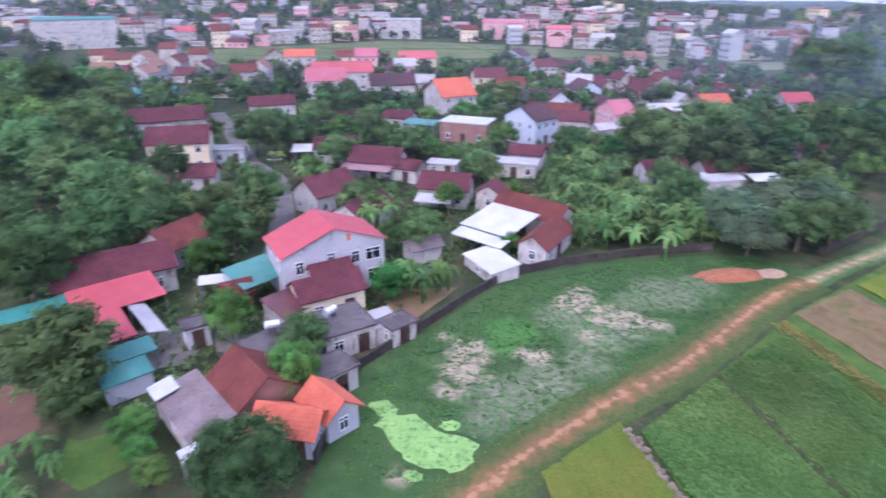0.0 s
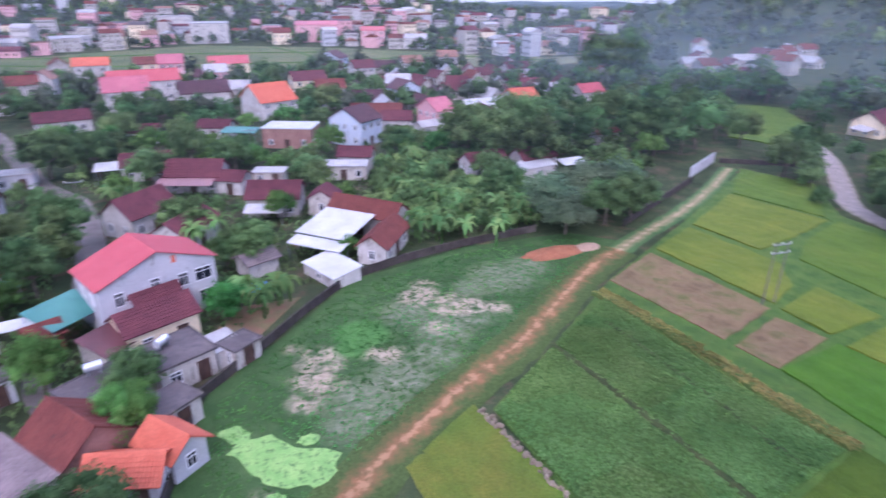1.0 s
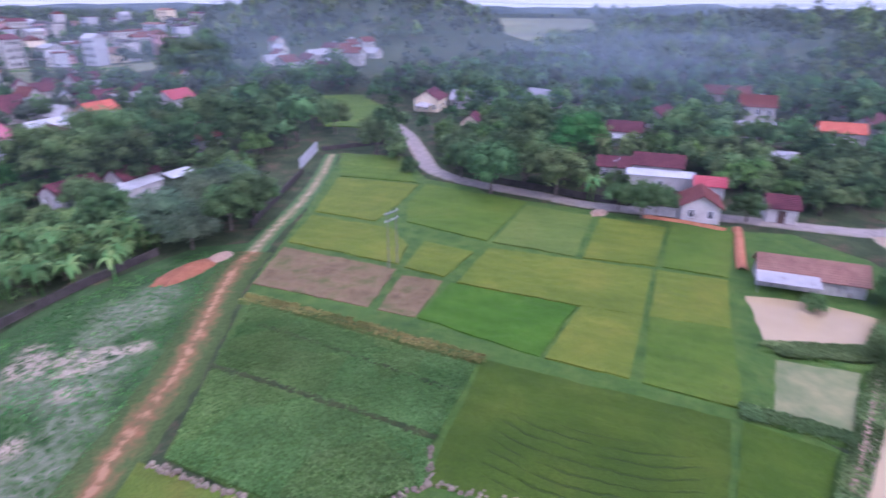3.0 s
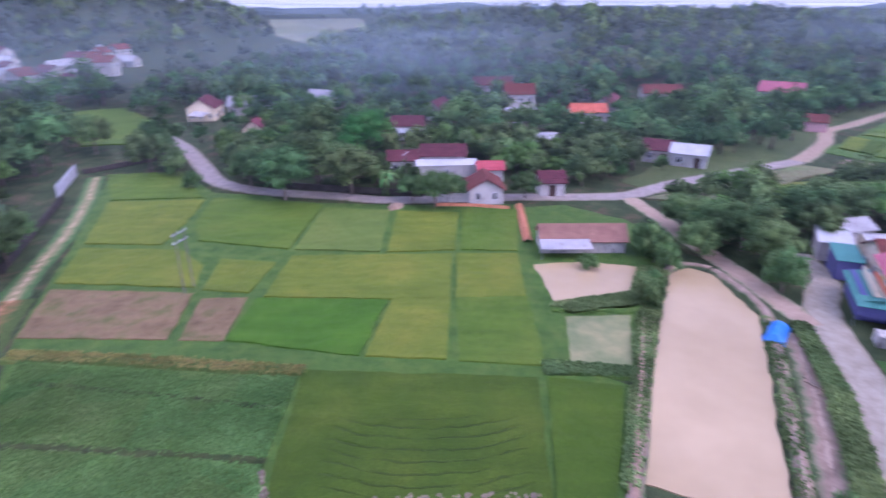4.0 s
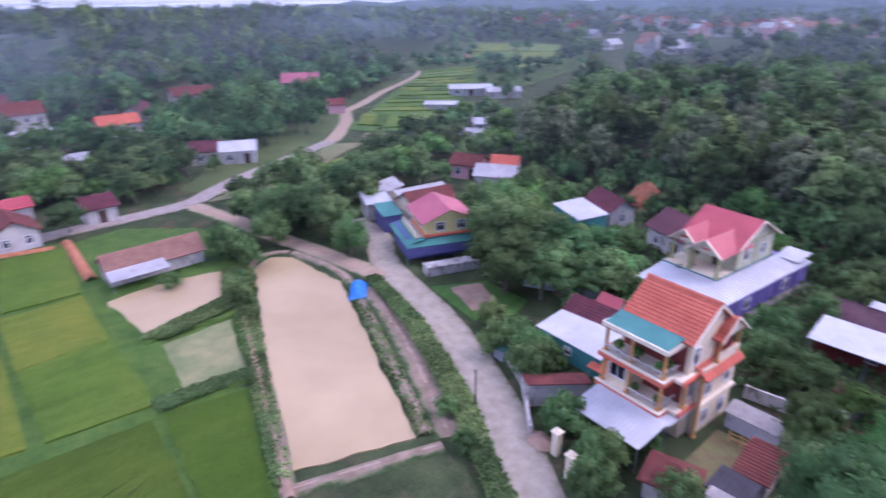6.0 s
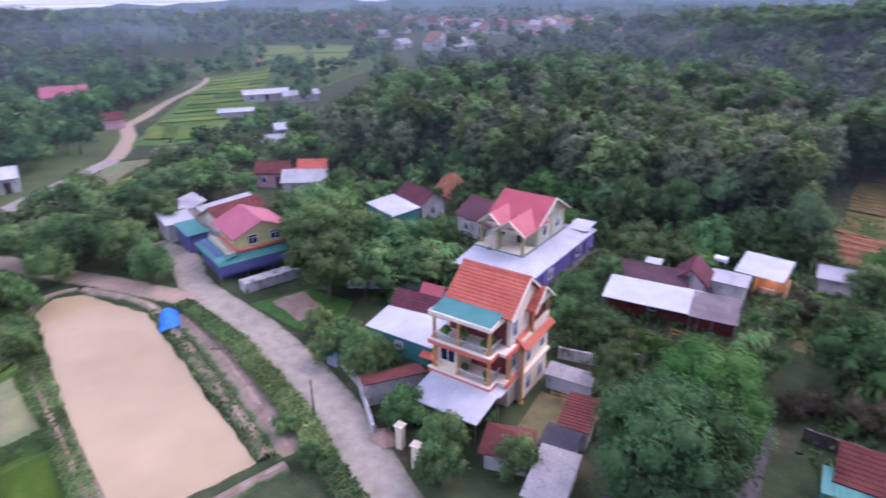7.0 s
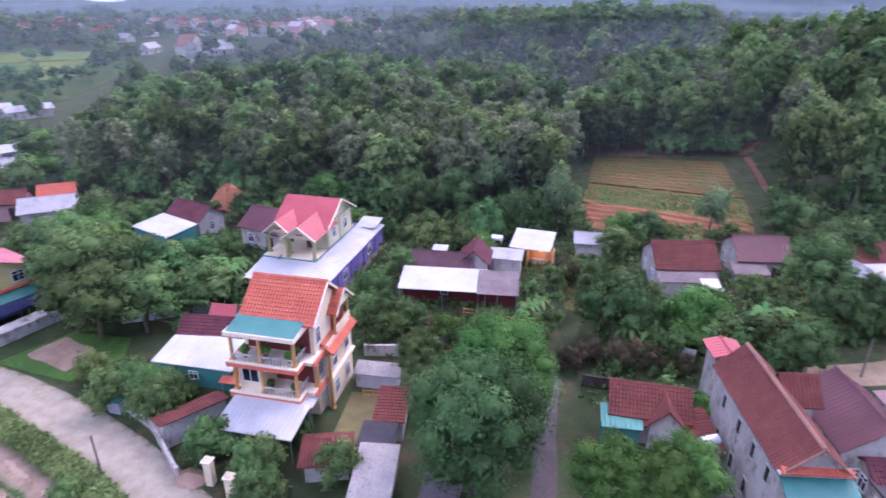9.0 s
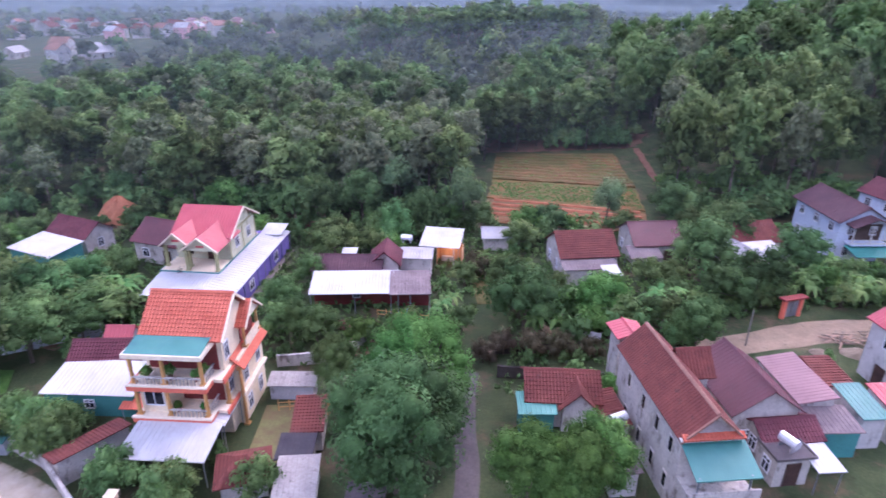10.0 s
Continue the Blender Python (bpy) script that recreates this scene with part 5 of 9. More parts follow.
    # white sheet awning over the forecourt
    turn = pose(32.0, -37.5, 0, 0, 0, -168)
    front, side = turn @ Vector((0.2, -6.9, 0)), turn @ Vector((3.2, -2.85, 0))
    lean_to(front.x, front.y, -168, 7.1, 4.0, 2.7, 3.2, "white", "white sheet awning over the forecourt of the tall house", posts=True)
    lean_to(side.x, side.y, -78, 4.1, 1.15, 2.85, 3.15, "white", "narrow white sheet awning along the side of the tall house", posts=True)
    TAKEN.append((31.6, -37.6, 5.6))
    TAKEN.append((29.5, -31, 3.5))
    return root


def purple_house():
    root = thing("villa", 46.6, -62.0, -170, None, "pale olive villa with red roof on a long purple ground floor", "house", "village houses")
    X0, X1, Y0, Y1 = -5.1, 5.7, -10.5, 11.0
    part("ground_floor", Shape().box(X0 + 0.4, X1 - 0.3, Y0 + 1.2, Y1 - 0.3, -0.3, 2.95), WALLS["purple"], root, "purple painted ground floor")
    part("awning", slope(Y0, Y1, -X1, 2.98, -2.22, 3.6, "sheet", 0.06), ROOFS["white"], root, "white sheet awning along the side", at=pose(0, 0, 0, 0, 0, 90))
    part("awning", slope(X0 - 0.2, 2.2, Y0 - 0.1, 2.98, -5.4, 3.6, "sheet", 0.06), ROOFS["white"], root, "white sheet awning over the front")
    part("awning", slope(2.2, X1 - 0.4, 8.1, 3.5, Y1 + 0.5, 3.95, "sheet", 0.06), ROOFS["white"], root, "white sheet roof at the back")
    part("plinth", Shape().box(X1 - 0.3, X1 + 0.5, Y0 + 1.0, Y1 - 0.5, -0.3, 0.25), PATHCON, root, "grey concrete walk beside the wall")
    for yy in (-6, -1.5, 3, 7.5):
        part("pilaster", Shape().box(X1 - 0.3, X1 - 0.2, yy - 0.2, yy + 0.2, 0, 2.9), WALLS["violet"], root)
    for yy in (-3.7, 5.2):
        window_parts(root, X1 - 0.3, yy, 1.5, 1.2, 1.2, 0)
    for xx in (-3, 0.5):
        window_parts(root, xx, Y0 + 1.2, 1.5, 1.4, 1.4, -90)
    for yy in (Y0 + 0.2, 0.5, Y1 - 0.3):
        part("post", Shape().tube(X1 - 0.1, yy, 0, 2.92, 0.05, 0.05, 6), STEEL, root)
    part("terrace", Shape().box(-5.45, 2.2, -5.4, 8.0, 2.95, 3.72), TEALTRIM, root, "teal edged terrace slab")
    part("terrace_floor", Shape().box(-5.3, 2.05, -5.25, 7.9, 3.723, 3.78), WALLS["cream"], root, "cream tiled terrace floor")
    # upper floor
    x0, x1, y0, y1, H = -5.0, 2.1, -1.5, 7.1, 7.2
    up = Shape().box(x0, x1, y0, y1, 3.78, H)
    gable_wall(up, y0, y1, x1 - 0.2, H, 2.25, 0.2, "y")
    gable_wall(up, y0, y1, x0, H, 2.25, 0.2, "y")
    part("upper_floor", up, WALLS["olive"], root, "pale olive upper floor")
    bands = Shape().box(x1, x1 + 0.07, y0 - 0.05, y1, H - 0.12, H + 0.08)
    for yy in (y0 + 0.1, 2.6, y1 - 0.3):
        bands.box(x1, x1 + 0.07, yy, yy + 0.2, 3.8, H - 0.12)
    part("wall_band", bands, TRIMOLIVE, root, "darker olive trim on the side wall")
    red = ROOFS["red"]
    ym, rise = (y0 + y1) / 2, 2.4
    gable_roof(root, x0, x1, y0, y1, H, rise, red, 0.5, "sheet", "x")
    porch = ((-5.1, -1.9, -4.2, H - 0.15, 1.35), (-2.0, 2.1, -5.2, H - 0.35, 1.5))
    for a, b, front, z, up_by in porch:
        gable_roof(root, a, b, front, y0 + 2.6, z, up_by, red, 0.35, "sheet", "y")
        g = Shape()
        gable_wall(g, a, b, front + 0.1, z - 0.05, up_by - 0.05, 0.15)
        g.box(a, b, front + 0.08, front + 0.32, z - 0.4, z - 0.05)
        part("porch_gable", g, WALLS["olive"], root)
        v, m = Shape(), (a + b) / 2
        k = up_by / (m - a)
        for sgn in (-1, 1):
            v.slab((m + sgn * ((b - a) / 2 + 0.4), front - 0.52, z - 0.4 * k + 0.02), (0, 0.16, 0), (-sgn * ((b - a) / 2 + 0.4), 0, up_by + 0.4 * k), 0.2)
        part("barge_board", v, CREAMTRIM, root, "cream barge boards of the porch gable")
        part("gable_panel", Shape().box(m - 0.5, m + 0.5, front + 0.04, front + 0.1, z + 0.05, z + 0.3), ROOFS["red"], root, "small red panel in the gable")
    barge = Shape()
    barge.slab((x1 + 0.5, y0 - 0.55, H - 0.26), (0.15, 0, 0), (0, ym - y0 + 0.55, rise + 0.3), 0.2)
    barge.slab((x1 + 0.5, y1 + 0.55, H - 0.26), (0.15, 0, 0), (0, ym - y1 - 0.55, rise + 0.3), 0.2)
    part("barge_board", barge, CREAMTRIM, root)
    for xx, yy, z in ((-5.0, -4.0, H - 0.55), (-2.0, -4.0, H - 0.55), (-1.85, -5.0, H - 0.75), (1.9, -5.0, H - 0.75)):
        s = Shape().box(xx - 0.17, xx + 0.17, yy - 0.17, yy + 0.17, 3.78, z).box(xx - 0.25, xx + 0.25, yy - 0.25, yy + 0.25, 3.78, 4.0).box(xx - 0.25, xx + 0.25, yy - 0.25, yy + 0.25, z - 0.2, z)
        part("column", s, TRIMOLIVE, root, "olive painted square column")
    window_parts(root, -3.4, y0, 5.3, 1.1, 1.6, -90, frame_mat=DARKWOOD)
    part("door", Shape().box(-0.9, 0.1, y0 - 0.06, y0, 3.78, 6.0), DARKWOOD, root, "dark wooden door")
    for yy in (0.8, 4.6):
        window_parts(root, x1, yy, 5.4, 1.0, 1.3, 0)
    for yy in (0, 4):
        window_parts(root, x0, yy, 5.4, 0.9, 1.4, 180)
    TAKEN.append((46.6, -62.0, 11.0))


def yellow_house():
    y_front = -3.55
    root = thing("two_storey_house", 75.6, -34.6, -97, None, "yellow two-storey house with rose roof above a violet ground floor", "house", "village houses")
    X0, X1, Y0, Y1 = -5.6, 5.6, -4.6, 4.6
    part("ground_floor", Shape().box(X0 + 0.8, X1 - 0.8, Y0 + 1.2, Y1, -0.3, 3.1), WALLS["violet"], root, "violet painted ground floor")
    part("fascia", Shape().box(X0 + 0.1, X1 - 0.1, Y0 - 0.7, Y0 - 0.6, 1.3, 2.66), WALLS["violet"], root, "violet blue curtain under the awning")
    part("awning", slope(X0, X1, Y0 - 0.8, 2.7, y_front, 3.3, "sheet", 0.08), ROOFS["teal"], root, "teal sheet awning")
    part("awning", slope(-Y1, -Y0, X0, 2.8, X0 + 2.9, 3.42, "sheet", 0.08), ROOFS["teal"], root, "teal sheet awning at the side", at=pose(0, 0, 0, 0, 0, -90))
    for xx in (X0 + 0.2, -1.8, 1.8, X1 - 0.2):
        part("post", Shape().tube(xx, Y0 - 0.5, 0, 2.68, 0.06, 0.06, 6), STEEL, root)
    x0, x1, y0, y1 = -2.2, 4.9, -3.6, 3.6
    H = 5.8
    up = Shape().box(x0, x1, y0, y1, 3.1, H)
    gable_wall(up, x0, x1, y0, H, 1.4, 0.2)
    part("upper_floor", up, WALLS["yellow"], root, "yellow upper floor")
    part("orange_band", Shape().box(x0 - 0.3, x1 + 0.3, y0 - 0.35, y0, 3.35, 3.65).box(x0 - 0.3, x0, y0 - 0.35, y1, 3.35, 3.65), ORANGETRIM, root, "orange band below the upper floor")
    gable_roof(root, x0, x1, y0, y1, H, 1.5, ROOFS["rose"], 0.7, "sheet", "y")
    for xx in (0.0, 3.2):
        window_parts(root, xx, y0, 4.7, 1.2, 1.2, -90)
    for yy in (-1, 2):
        window_parts(root, x0, yy, 4.7, 1.0, 1.3, 180)
    part("side_balcony", Shape().box(x0 - 1.5, x0, y0, y1, 3.15, 3.4).box(x0 - 1.5, x0 - 1.38, y0, y1, 3.4, 4.2), WALLS["cream"], root)
    TAKEN.append((75.6, -34.6, 8))
    house(86.5, -38.6, -84, 8.0, 6.0, 3.8, 1.7, "cream", "rust", "low house with old red sheet roof behind the yellow house", "sheet")
    lean_to(86.4, -31.6, -93, 3.4, 5.4, 2.9, 3.4, "teal", "teal sheet lean-to beside the lane", wall="violet")
    lean_to(93.0, -31.8, -97, 4.6, 6.0, 2.9, 3.5, "white", "white sheet shed beside the lane", wall="white")
    house(93, -40, -84, 9, 3.2, 3.4, 0.5, "cream", "silver", "narrow cream outbuilding with pale roof", "sheet", win=False)


def grey_house():
    root = thing("two_storey_house", -15.2, 71.0, 30, None, "large grey rendered house with red sheet gable roof", "house", "village houses")
    a, b, H = 6.6, 3.7, 6.5
    s = Shape().box(-a, a, -b, b, -0.3, H)
    gable_wall(s, -a, a, -b, H, 2.5, 0.2)
    gable_wall(s, -a, a, b - 0.2, H, 2.5, 0.2)
    part("wall", s, WALLS["grey"], root)
    gable_roof(root, -a, a, -b, b, H, 2.55, ROOFS["red"], 0.35, "sheet", "y")
    for xx, z, w in ((-4.6, 4.6, 0.9), (-0.6, 5.0, 0.9), (2.6, 4.6, 1.0), (5.0, 4.6, 1.9), (5.0, 1.7, 1.6), (-4.4, 1.6, 0.9)):
        window_parts(root, xx, -b, z, w, 1.5, -90)
    part("gable_vent", Shape().box(1.6, 2.1, -b - 0.03, -b, 7.0, 7.9), ORANGETRIM, root, "small red gable plate")
    for yy in (-1.5, 1.5):
        window_parts(root, -a, yy, 4.6, 0.9, 1.3, 180)
        window_parts(root, a, yy, 4.6, 0.9, 1.3, 0)
    TAKEN.append((-15.2, 71, 7.6))
    lean_to(-23.4, 67.2, 50, 6.4, 5.0, 2.9, 4.0, "teal", "teal sheet lean-to against the grey house", wall=None)
    lean_to(-17.6, 60.6, 48, 5.0, 4.6, 2.4, 3.2, "maroon_metal", "dark corrugated lean-to beside the kitchen", wall="dirty")
    house(-13.8, 63.4, 31, 7.6, 4.6, 3.4, 1.5, "cream", "maroon", "small kitchen house with maroon tiled roof", over=0.4)
    house(-13.9, 66.4, 31, 5.0, 2.4, 4.0, 1.2, "grey", "maroon", "upper maroon tiled roof of the kitchen house", over=0.3, win=False)
    flat_house(-11.0, 56.2, 31, 5.6, 5.4, 2.9, "dirty", "flat grey concrete roofed outhouse")
    water_tank(-12.2, 56.6, 3.1, 60)
    lean_to(-6.8, 57.8, 31, 3.2, 3.6, 2.2, 2.5, "silver", "pale sheet lean-to beside the wall", wall="white")
    flat_house(-5.0, 57.2, 41, 3.2, 2.6, 2.2, "dirty", "small concrete pig pen by the wall")
    water_tank(-20.5, 68.5, 4.6, 30)


def flat_house(x, y, rot, L, W, h, wall, label, roof="concrete", floors=1, name="flat_roofed_house", win=True, z=None):
    root = thing(name, x, y, rot, z, label, "house", "village houses")
    a, b = L / 2, W / 2
    part("wall", Shape().box(-a, a, -b, b, -0.3, h), WALLS[wall], root)
    s = Shape().box(-a - 0.25, a + 0.25, -b - 0.25, b + 0.25, h + 0.003, h + 0.15)
    part("roof_slab", s, ROOFS[roof], root)
    p = Shape()
    for x0, x1, y0, y1 in ((-a - 0.25, a + 0.25, -b - 0.25, -b - 0.1), (-a - 0.25, a + 0.25, b + 0.1, b + 0.25), (-a - 0.25, -a - 0.1, -b - 0.1, b + 0.1), (a + 0.1, a + 0.25, -b - 0.1, b + 0.1)):
        p.box(x0, x1, y0, y1, h + 0.153, h + 0.24)
    part("parapet", p, ROOFS[roof], root)
    if win:
        openings(root, L, W, h, floors)
    TAKEN.append((x, y, math.hypot(L, W) / 2 + 0.5))
    return root


def long_house():
    root = thing("long_house", -7.9, -43.4, 110.5, None, "long weathered two-storey house with mossy red tiled roof", "house", "village houses")
    a, b, H = 6.0, 2.1, 7.1
    s = Shape().box(-a, a, -b, b, -0.3, H)
    gable_wall(s, -b, b, a - 0.2, H, 1.9, 0.2, "y")
    gable_wall(s, -b, b, -a, H, 1.9, 0.2, "y")
    part("wall", s, WALLS["dirty"], root)
    gable_roof(root, -a, a, -b, b, H, 2.0, ROOFS["rust"], 0.3, "tile", "x")
    part("ridge_cap", Shape().prism([(-0.2, -0.02), (0.2, -0.02), (0.0, 0.16)], -a - 0.3, a + 0.3), ROOFS["clay"], root, at=pose(0, 0, H + 2.0, 90, 0, 90))
    v = Shape()
    for sgn in (-1, 1):
        v.slab((a + 0.3, sgn * (b + 0.35), H - 0.2), (0.14, 0, 0), (0, -sgn * (b + 0.35), 2.25), 0.18)
    part("verge", v, ROOFS["clay"], root, "crumbling pale verge tiles")
    part("pent_strip", slope(-b - 0.2, b + 0.2, -0.5, H - 0.02, 0.0, H + 0.22, "tile"), ROOFS["orange"], root, "narrow strip of orange tiles below the gable", at=pose(a, 0, 0, 0, 0, 90))
    part("gable_beam", Shape().box(a, a + 0.42, -b - 0.35, b + 0.35, H - 0.24, H - 0.1), WALLS["white"], root, "white beam below the gable")
    part("gable_stones", Shape().prism([(-b * 0.62, 0.25), (b * 0.62, 0.25), (0.0, 1.5)], 0.0, 0.03), ROOFS["cement"], root, "rough mossy stone infill of the gable", at=pose(a, 0, H, 90, 0, 90))
    for xx in (-3.4, -0.4, 2.2, 4.6):
        for sgn, face in ((-1, -90), (1, 90)):
            window_parts(root, xx, sgn * b, 5.2, 0.6, 1.3, face, False, WALLS["dirty"])
            window_parts(root, xx, sgn * b, 1.8, 0.6, 1.3, face, False, WALLS["dirty"])
    # porch with a teal awning on the end wall
    part("porch_floor", Shape().box(a, a + 2.6, -b, b + 0.7, 3.2, 3.45).box(a + 2.45, a + 2.6, -b, b + 0.7, 3.45, 4.3), WALLS["dirty"], root)
    part("porch_wall", Shape().box(a, a + 2.5, -b + 0.1, b - 0.1, -0.3, 3.2), WALLS["dirty"], root)
    part("awning", slope(-b - 0.1, b + 0.5, -2.7, 5.5, 0.0, 6.5, "flat", 0.08), ROOFS["teal"], root, "teal sheet awning over the porch", at=pose(a, 0, 0, 0, 0, 90))
    for sgn in (-1, 1):
        part("post", Shape().tube(a + 2.5, sgn * (b - 0.2), 3.4, 5.6, 0.06, 0.06, 6), STEEL, root)
    TAKEN.append((-8.7, -43.9, 7.5))
    house(-4.5, -52.9, 111, 2.2, 2.2, 6.2, 0.3, "dirty", "red", "small stair tower with red roof behind the long house", "sheet", win=False)
    house(-9.5, -47.4, 20.5, 2.2, 2.6, 6.9, 1.4, "dirty", "rust", "small cross wing with mossy red tiles", win=False)


three_storey_house()
purple_house()
yellow_house()
grey_house()
long_house()

# village round the long house
house(1.1, -46.6, -168, 6.0, 4.4, 3.2, 1.4, "dirty", "rust", "small house with old red tiles beside the lane")
house(-0.4, -45.6, 102, 3.0, 2.6, 3.0, 1.3, "white", "rust", "tiled cross gable of a small house", win=False, name="cross_wing")
lean_to(2.9, -43.6, -165, 3.4, 2.6, 2.6, 3.1, "mint", "bright teal sheet lean-to", wall="teal")
lean_to(-3.3, -44.8, 110, 5.2, 2.2, 2.5, 3.0, "rust", "rusty red sheet lean-to between houses", wall="dirty")
house(-14.6, -49.6, 110, 7.4, 5.6, 4.3, 2.0, "dirty", "maroon_metal", "house with dark maroon sheet roof", "sheet")
lean_to(-19.6, -52.5, 107, 7.2, 3.5, 3.6, 4.2, "pink", "long shed with faded pink sheet roof", wall="dirty")
lean_to(-21.3, -48.0, 197, 4.4, 3.2, 2.8, 3.2, "asbestos", "greyish sheet roofed shed with teal walls", wall="teal")
house(-17.2, -45.9, -158, 4.6, 2.8, 3.0, 0.8, "dirty", "maroon", "small kitchen with maroon tiles")
flat_house(-17.0, -43.3, -158, 2.9, 2.2, 2.75, "dirty", "small concrete roofed wash house", name="wash_house")
water_tank(-17.0, -43.2, 2.93, 130)
lean_to(-19.5, -43.4, 199, 2.3, 3.2, 2.4, 2.7, "white", "white sheet canopy on thin posts")
lean_to(-24.4, -50.6, 199, 2.6, 4.3, 3.3, 3.9, "teal", "low house with teal sheet roof", wall="white", name="low_house")
lean_to(-23.5, -56.3, 199, 3.0, 4.4, 2.5, 3.0, "rust", "low outbuilding with dark red roof", style="tile", wall="dirty", name="outbuilding")
lean_to(-27.4, -51.7, 199, 2.6, 4.2, 3.2, 3.8, "red", "low house with red sheet roof", wall="white", name="low_house")
house(-31.5, -60.0, 110, 5.0, 5.0, 6.6, 1.6, "white", "red", "white two-storey house beside the lane", "sheet", 2)
flat_house(13.4, -29.2, 12, 2.4, 4.0, 2.2, "dirty", "small shed under the big tree", name="shed", win=False)
lean_to(-4.2, -38.8, 110, 3.2, 2.6, 2.2, 2.6, "asbestos", "dark sheet roofed wash shed", wall="dirty")
water_tank(-3.9, -42.0, 3.2, 40)

# rows behind
lean_to(27.0, -60.6, -162, 10.8, 5.0, 2.8, 3.5, "white", "long low house with white sheet roof", wall="redwall", name="long_shed", recess=2.6)
lean_to(20.6, -62.4, -162, 5.0, 5.2, 2.8, 3.5, "asbestos", "purplish sheet roofed part of the low house", wall="redwall", name="long_shed", recess=2.4)
house(30.2, -66.0, -165, 8.4, 4.6, 3.1, 1.0, "dirty", "dark", "house with dark low roof behind the white shed", "sheet", win=False)
house(26.0, -68.6, -75, 4.2, 3.4, 3.4, 1.5, "white", "maroon", "little gabled house with maroon tiles")
lean_to(30.6, -67.0, -165, 2.0, 3.4, 3.6, 3.9, "white", "white sheet skylight roof", posts=True)
lean_to(22.6, -71.4, -168, 4.6, 3.0, 2.8, 3.2, "silver", "pale sheet lean-to with open side", wall="white")
def lit_store(x, y, rot):
    """A small open-fronted store, its orange walls lit by one bulb."""
    root = thing("store_room", x, y, rot, None, "small open store with orange walls lit by a bulb", "shed", "village sheds")
    paint = surface("orange_limewash", (206, 150, 96), (220, 168, 116), 0.6, 5)
    part("back_wall", Shape().box(-1.7, 1.7, 1.0, 1.12, -0.2, 2.5), paint, root)
    for s in (-1, 1):
        part("side_wall", Shape().box(s * 1.76 - 0.06, s * 1.76 + 0.06, -1.0, 1.12, -0.2, 2.5), paint, root)
    part("front_post", Shape().box(0.55, 0.7, -1.0, -0.86, -0.2, 2.5), WALLS["dirty"], root)
    part("bench", Shape().box(-1.3, 0.3, 0.45, 0.95, 0.0, 0.7), WALLS["dirty"], root)
    n = Nodes("warm_bulb")
    e = n.add("ShaderNodeEmission", Color=(1.0, 0.6, 0.28, 1), Strength=4.0)
    n.join(e.outputs[0], n.tree.nodes["Material Output"].inputs[0])
    part("bulb", Shape().box(-0.06, 0.06, -0.06, 0.06, 2.2, 2.38), n.mat, root, "glowing warm bulb")
    lamp = new("bulb_light", bpy.data.lights.new("bulb_light", "POINT"))
    lamp.data.energy, lamp.data.color, lamp.data.shadow_soft_size = 34, (1.0, 0.56, 0.22), 0.12
    lamp.matrix_basis = pose(x, y, 2.05)
    TAKEN.append((x, y, 2.4))


lit_store(19.0, -75.9, -174)
lean_to(20.6, -77.4, -174, 5.8, 5.6, 2.8, 3.6, "white", "white sheet roof over an open shed")
house(13.8, -83.4, -165, 3.6, 3.0, 2.4, 0.8, "dirty", "silver", "small shed with galvanised roof", "sheet", win=False, name="shed")
water_tank(24.7, -73.6, 3.4, 10)
house(1.0, -79.6, -158, 7.8, 6.8, 3.3, 2.3, "dirty", "rust", "house with old red tiled roof", over=0.3)
lean_to(-0.4, -75.0, -158, 7.6, 2.2, 2.4, 2.9, "asbestos", "grey corrugated lean-to in front of a tiled house", wall="dirty")
lean_to(-3.2, -73.86, -158, 2.2, 2.3, 2.44, 2.95, "white", "new white sheet end of a lean-to", posts=False)
house(-8.4, -86.6, -160, 6.6, 6.6, 3.4, 2.0, "dirty", "maroon_metal", "house with dark maroon sheet roof and old walls", "sheet")
lean_to(-7.6, -81.6, -160, 4.6, 2.8, 2.2, 3.0, "asbestos", "grey corrugated porch roof")
house(-21.8, -91.2, -152, 8.2, 6.0, 3.3, 1.8, "dirty", "rust", "house with red roof among trees", "sheet")
lean_to(-23.2, -86.2, -150, 7.0, 4.2, 2.6, 3.3, "white", "white sheet veranda roof", wall="white")
house(-20.4, -85.4, -60, 3.0, 3.2, 2.7, 1.2, "cream", "silver", "small gabled porch with pale roof", "sheet", win=False, name="porch")
blue = house(-36.0, -98.0, 106, 11.0, 6.6, 6.4, 1.9, "blue", "dark", "pale blue two-storey house with brown roof and a balcony", "sheet", 2, 0.6)
part("balcony_slab", Shape().box(5.5, 7.2, -2.2, 3.3, 3.0, 3.25), WALLS["blue"], blue)
part("balcony_rail", Shape().box(7.1, 7.2, -2.2, 3.3, 3.85, 3.95).box(7.12, 7.18, -2.2, 3.3, 3.25, 3.5), WALLS["white"], blue)
# dark sheet put where the balcony openings lie in shade
part("balcony_back", Shape().box(5.5, 5.56, -1.6, 2.8, 3.3, 5.7), DARKWOOD, blue, "dark panel standing in for shaded openings behind the balcony")
for yy in (-2.1, 0.5, 3.2):
    column(blue, 7.0, yy, 3.25, 5.9, WALLS["white"], 0.12)
gable_roof(blue, 4.6, 7.3, -2.3, 3.4, 5.95, 1.2, ROOFS["dark"], 0.3, "sheet", "x")
lean_to(-39.0, -90.6, 196, 7.0, 3.2, 2.5, 3.0, "mint", "green sheet awning of the blue house")
house(-46, -106, 118, 7, 6, 6.2, 1.8, "blue", "maroon", "pale blue house with maroon roof", "sheet", 2)
lean_to(73.0, -59.8, 171, 8.6, 5.4, 2.7, 3.2, "white", "shed with white sheet roof and teal walls", wall="teal")
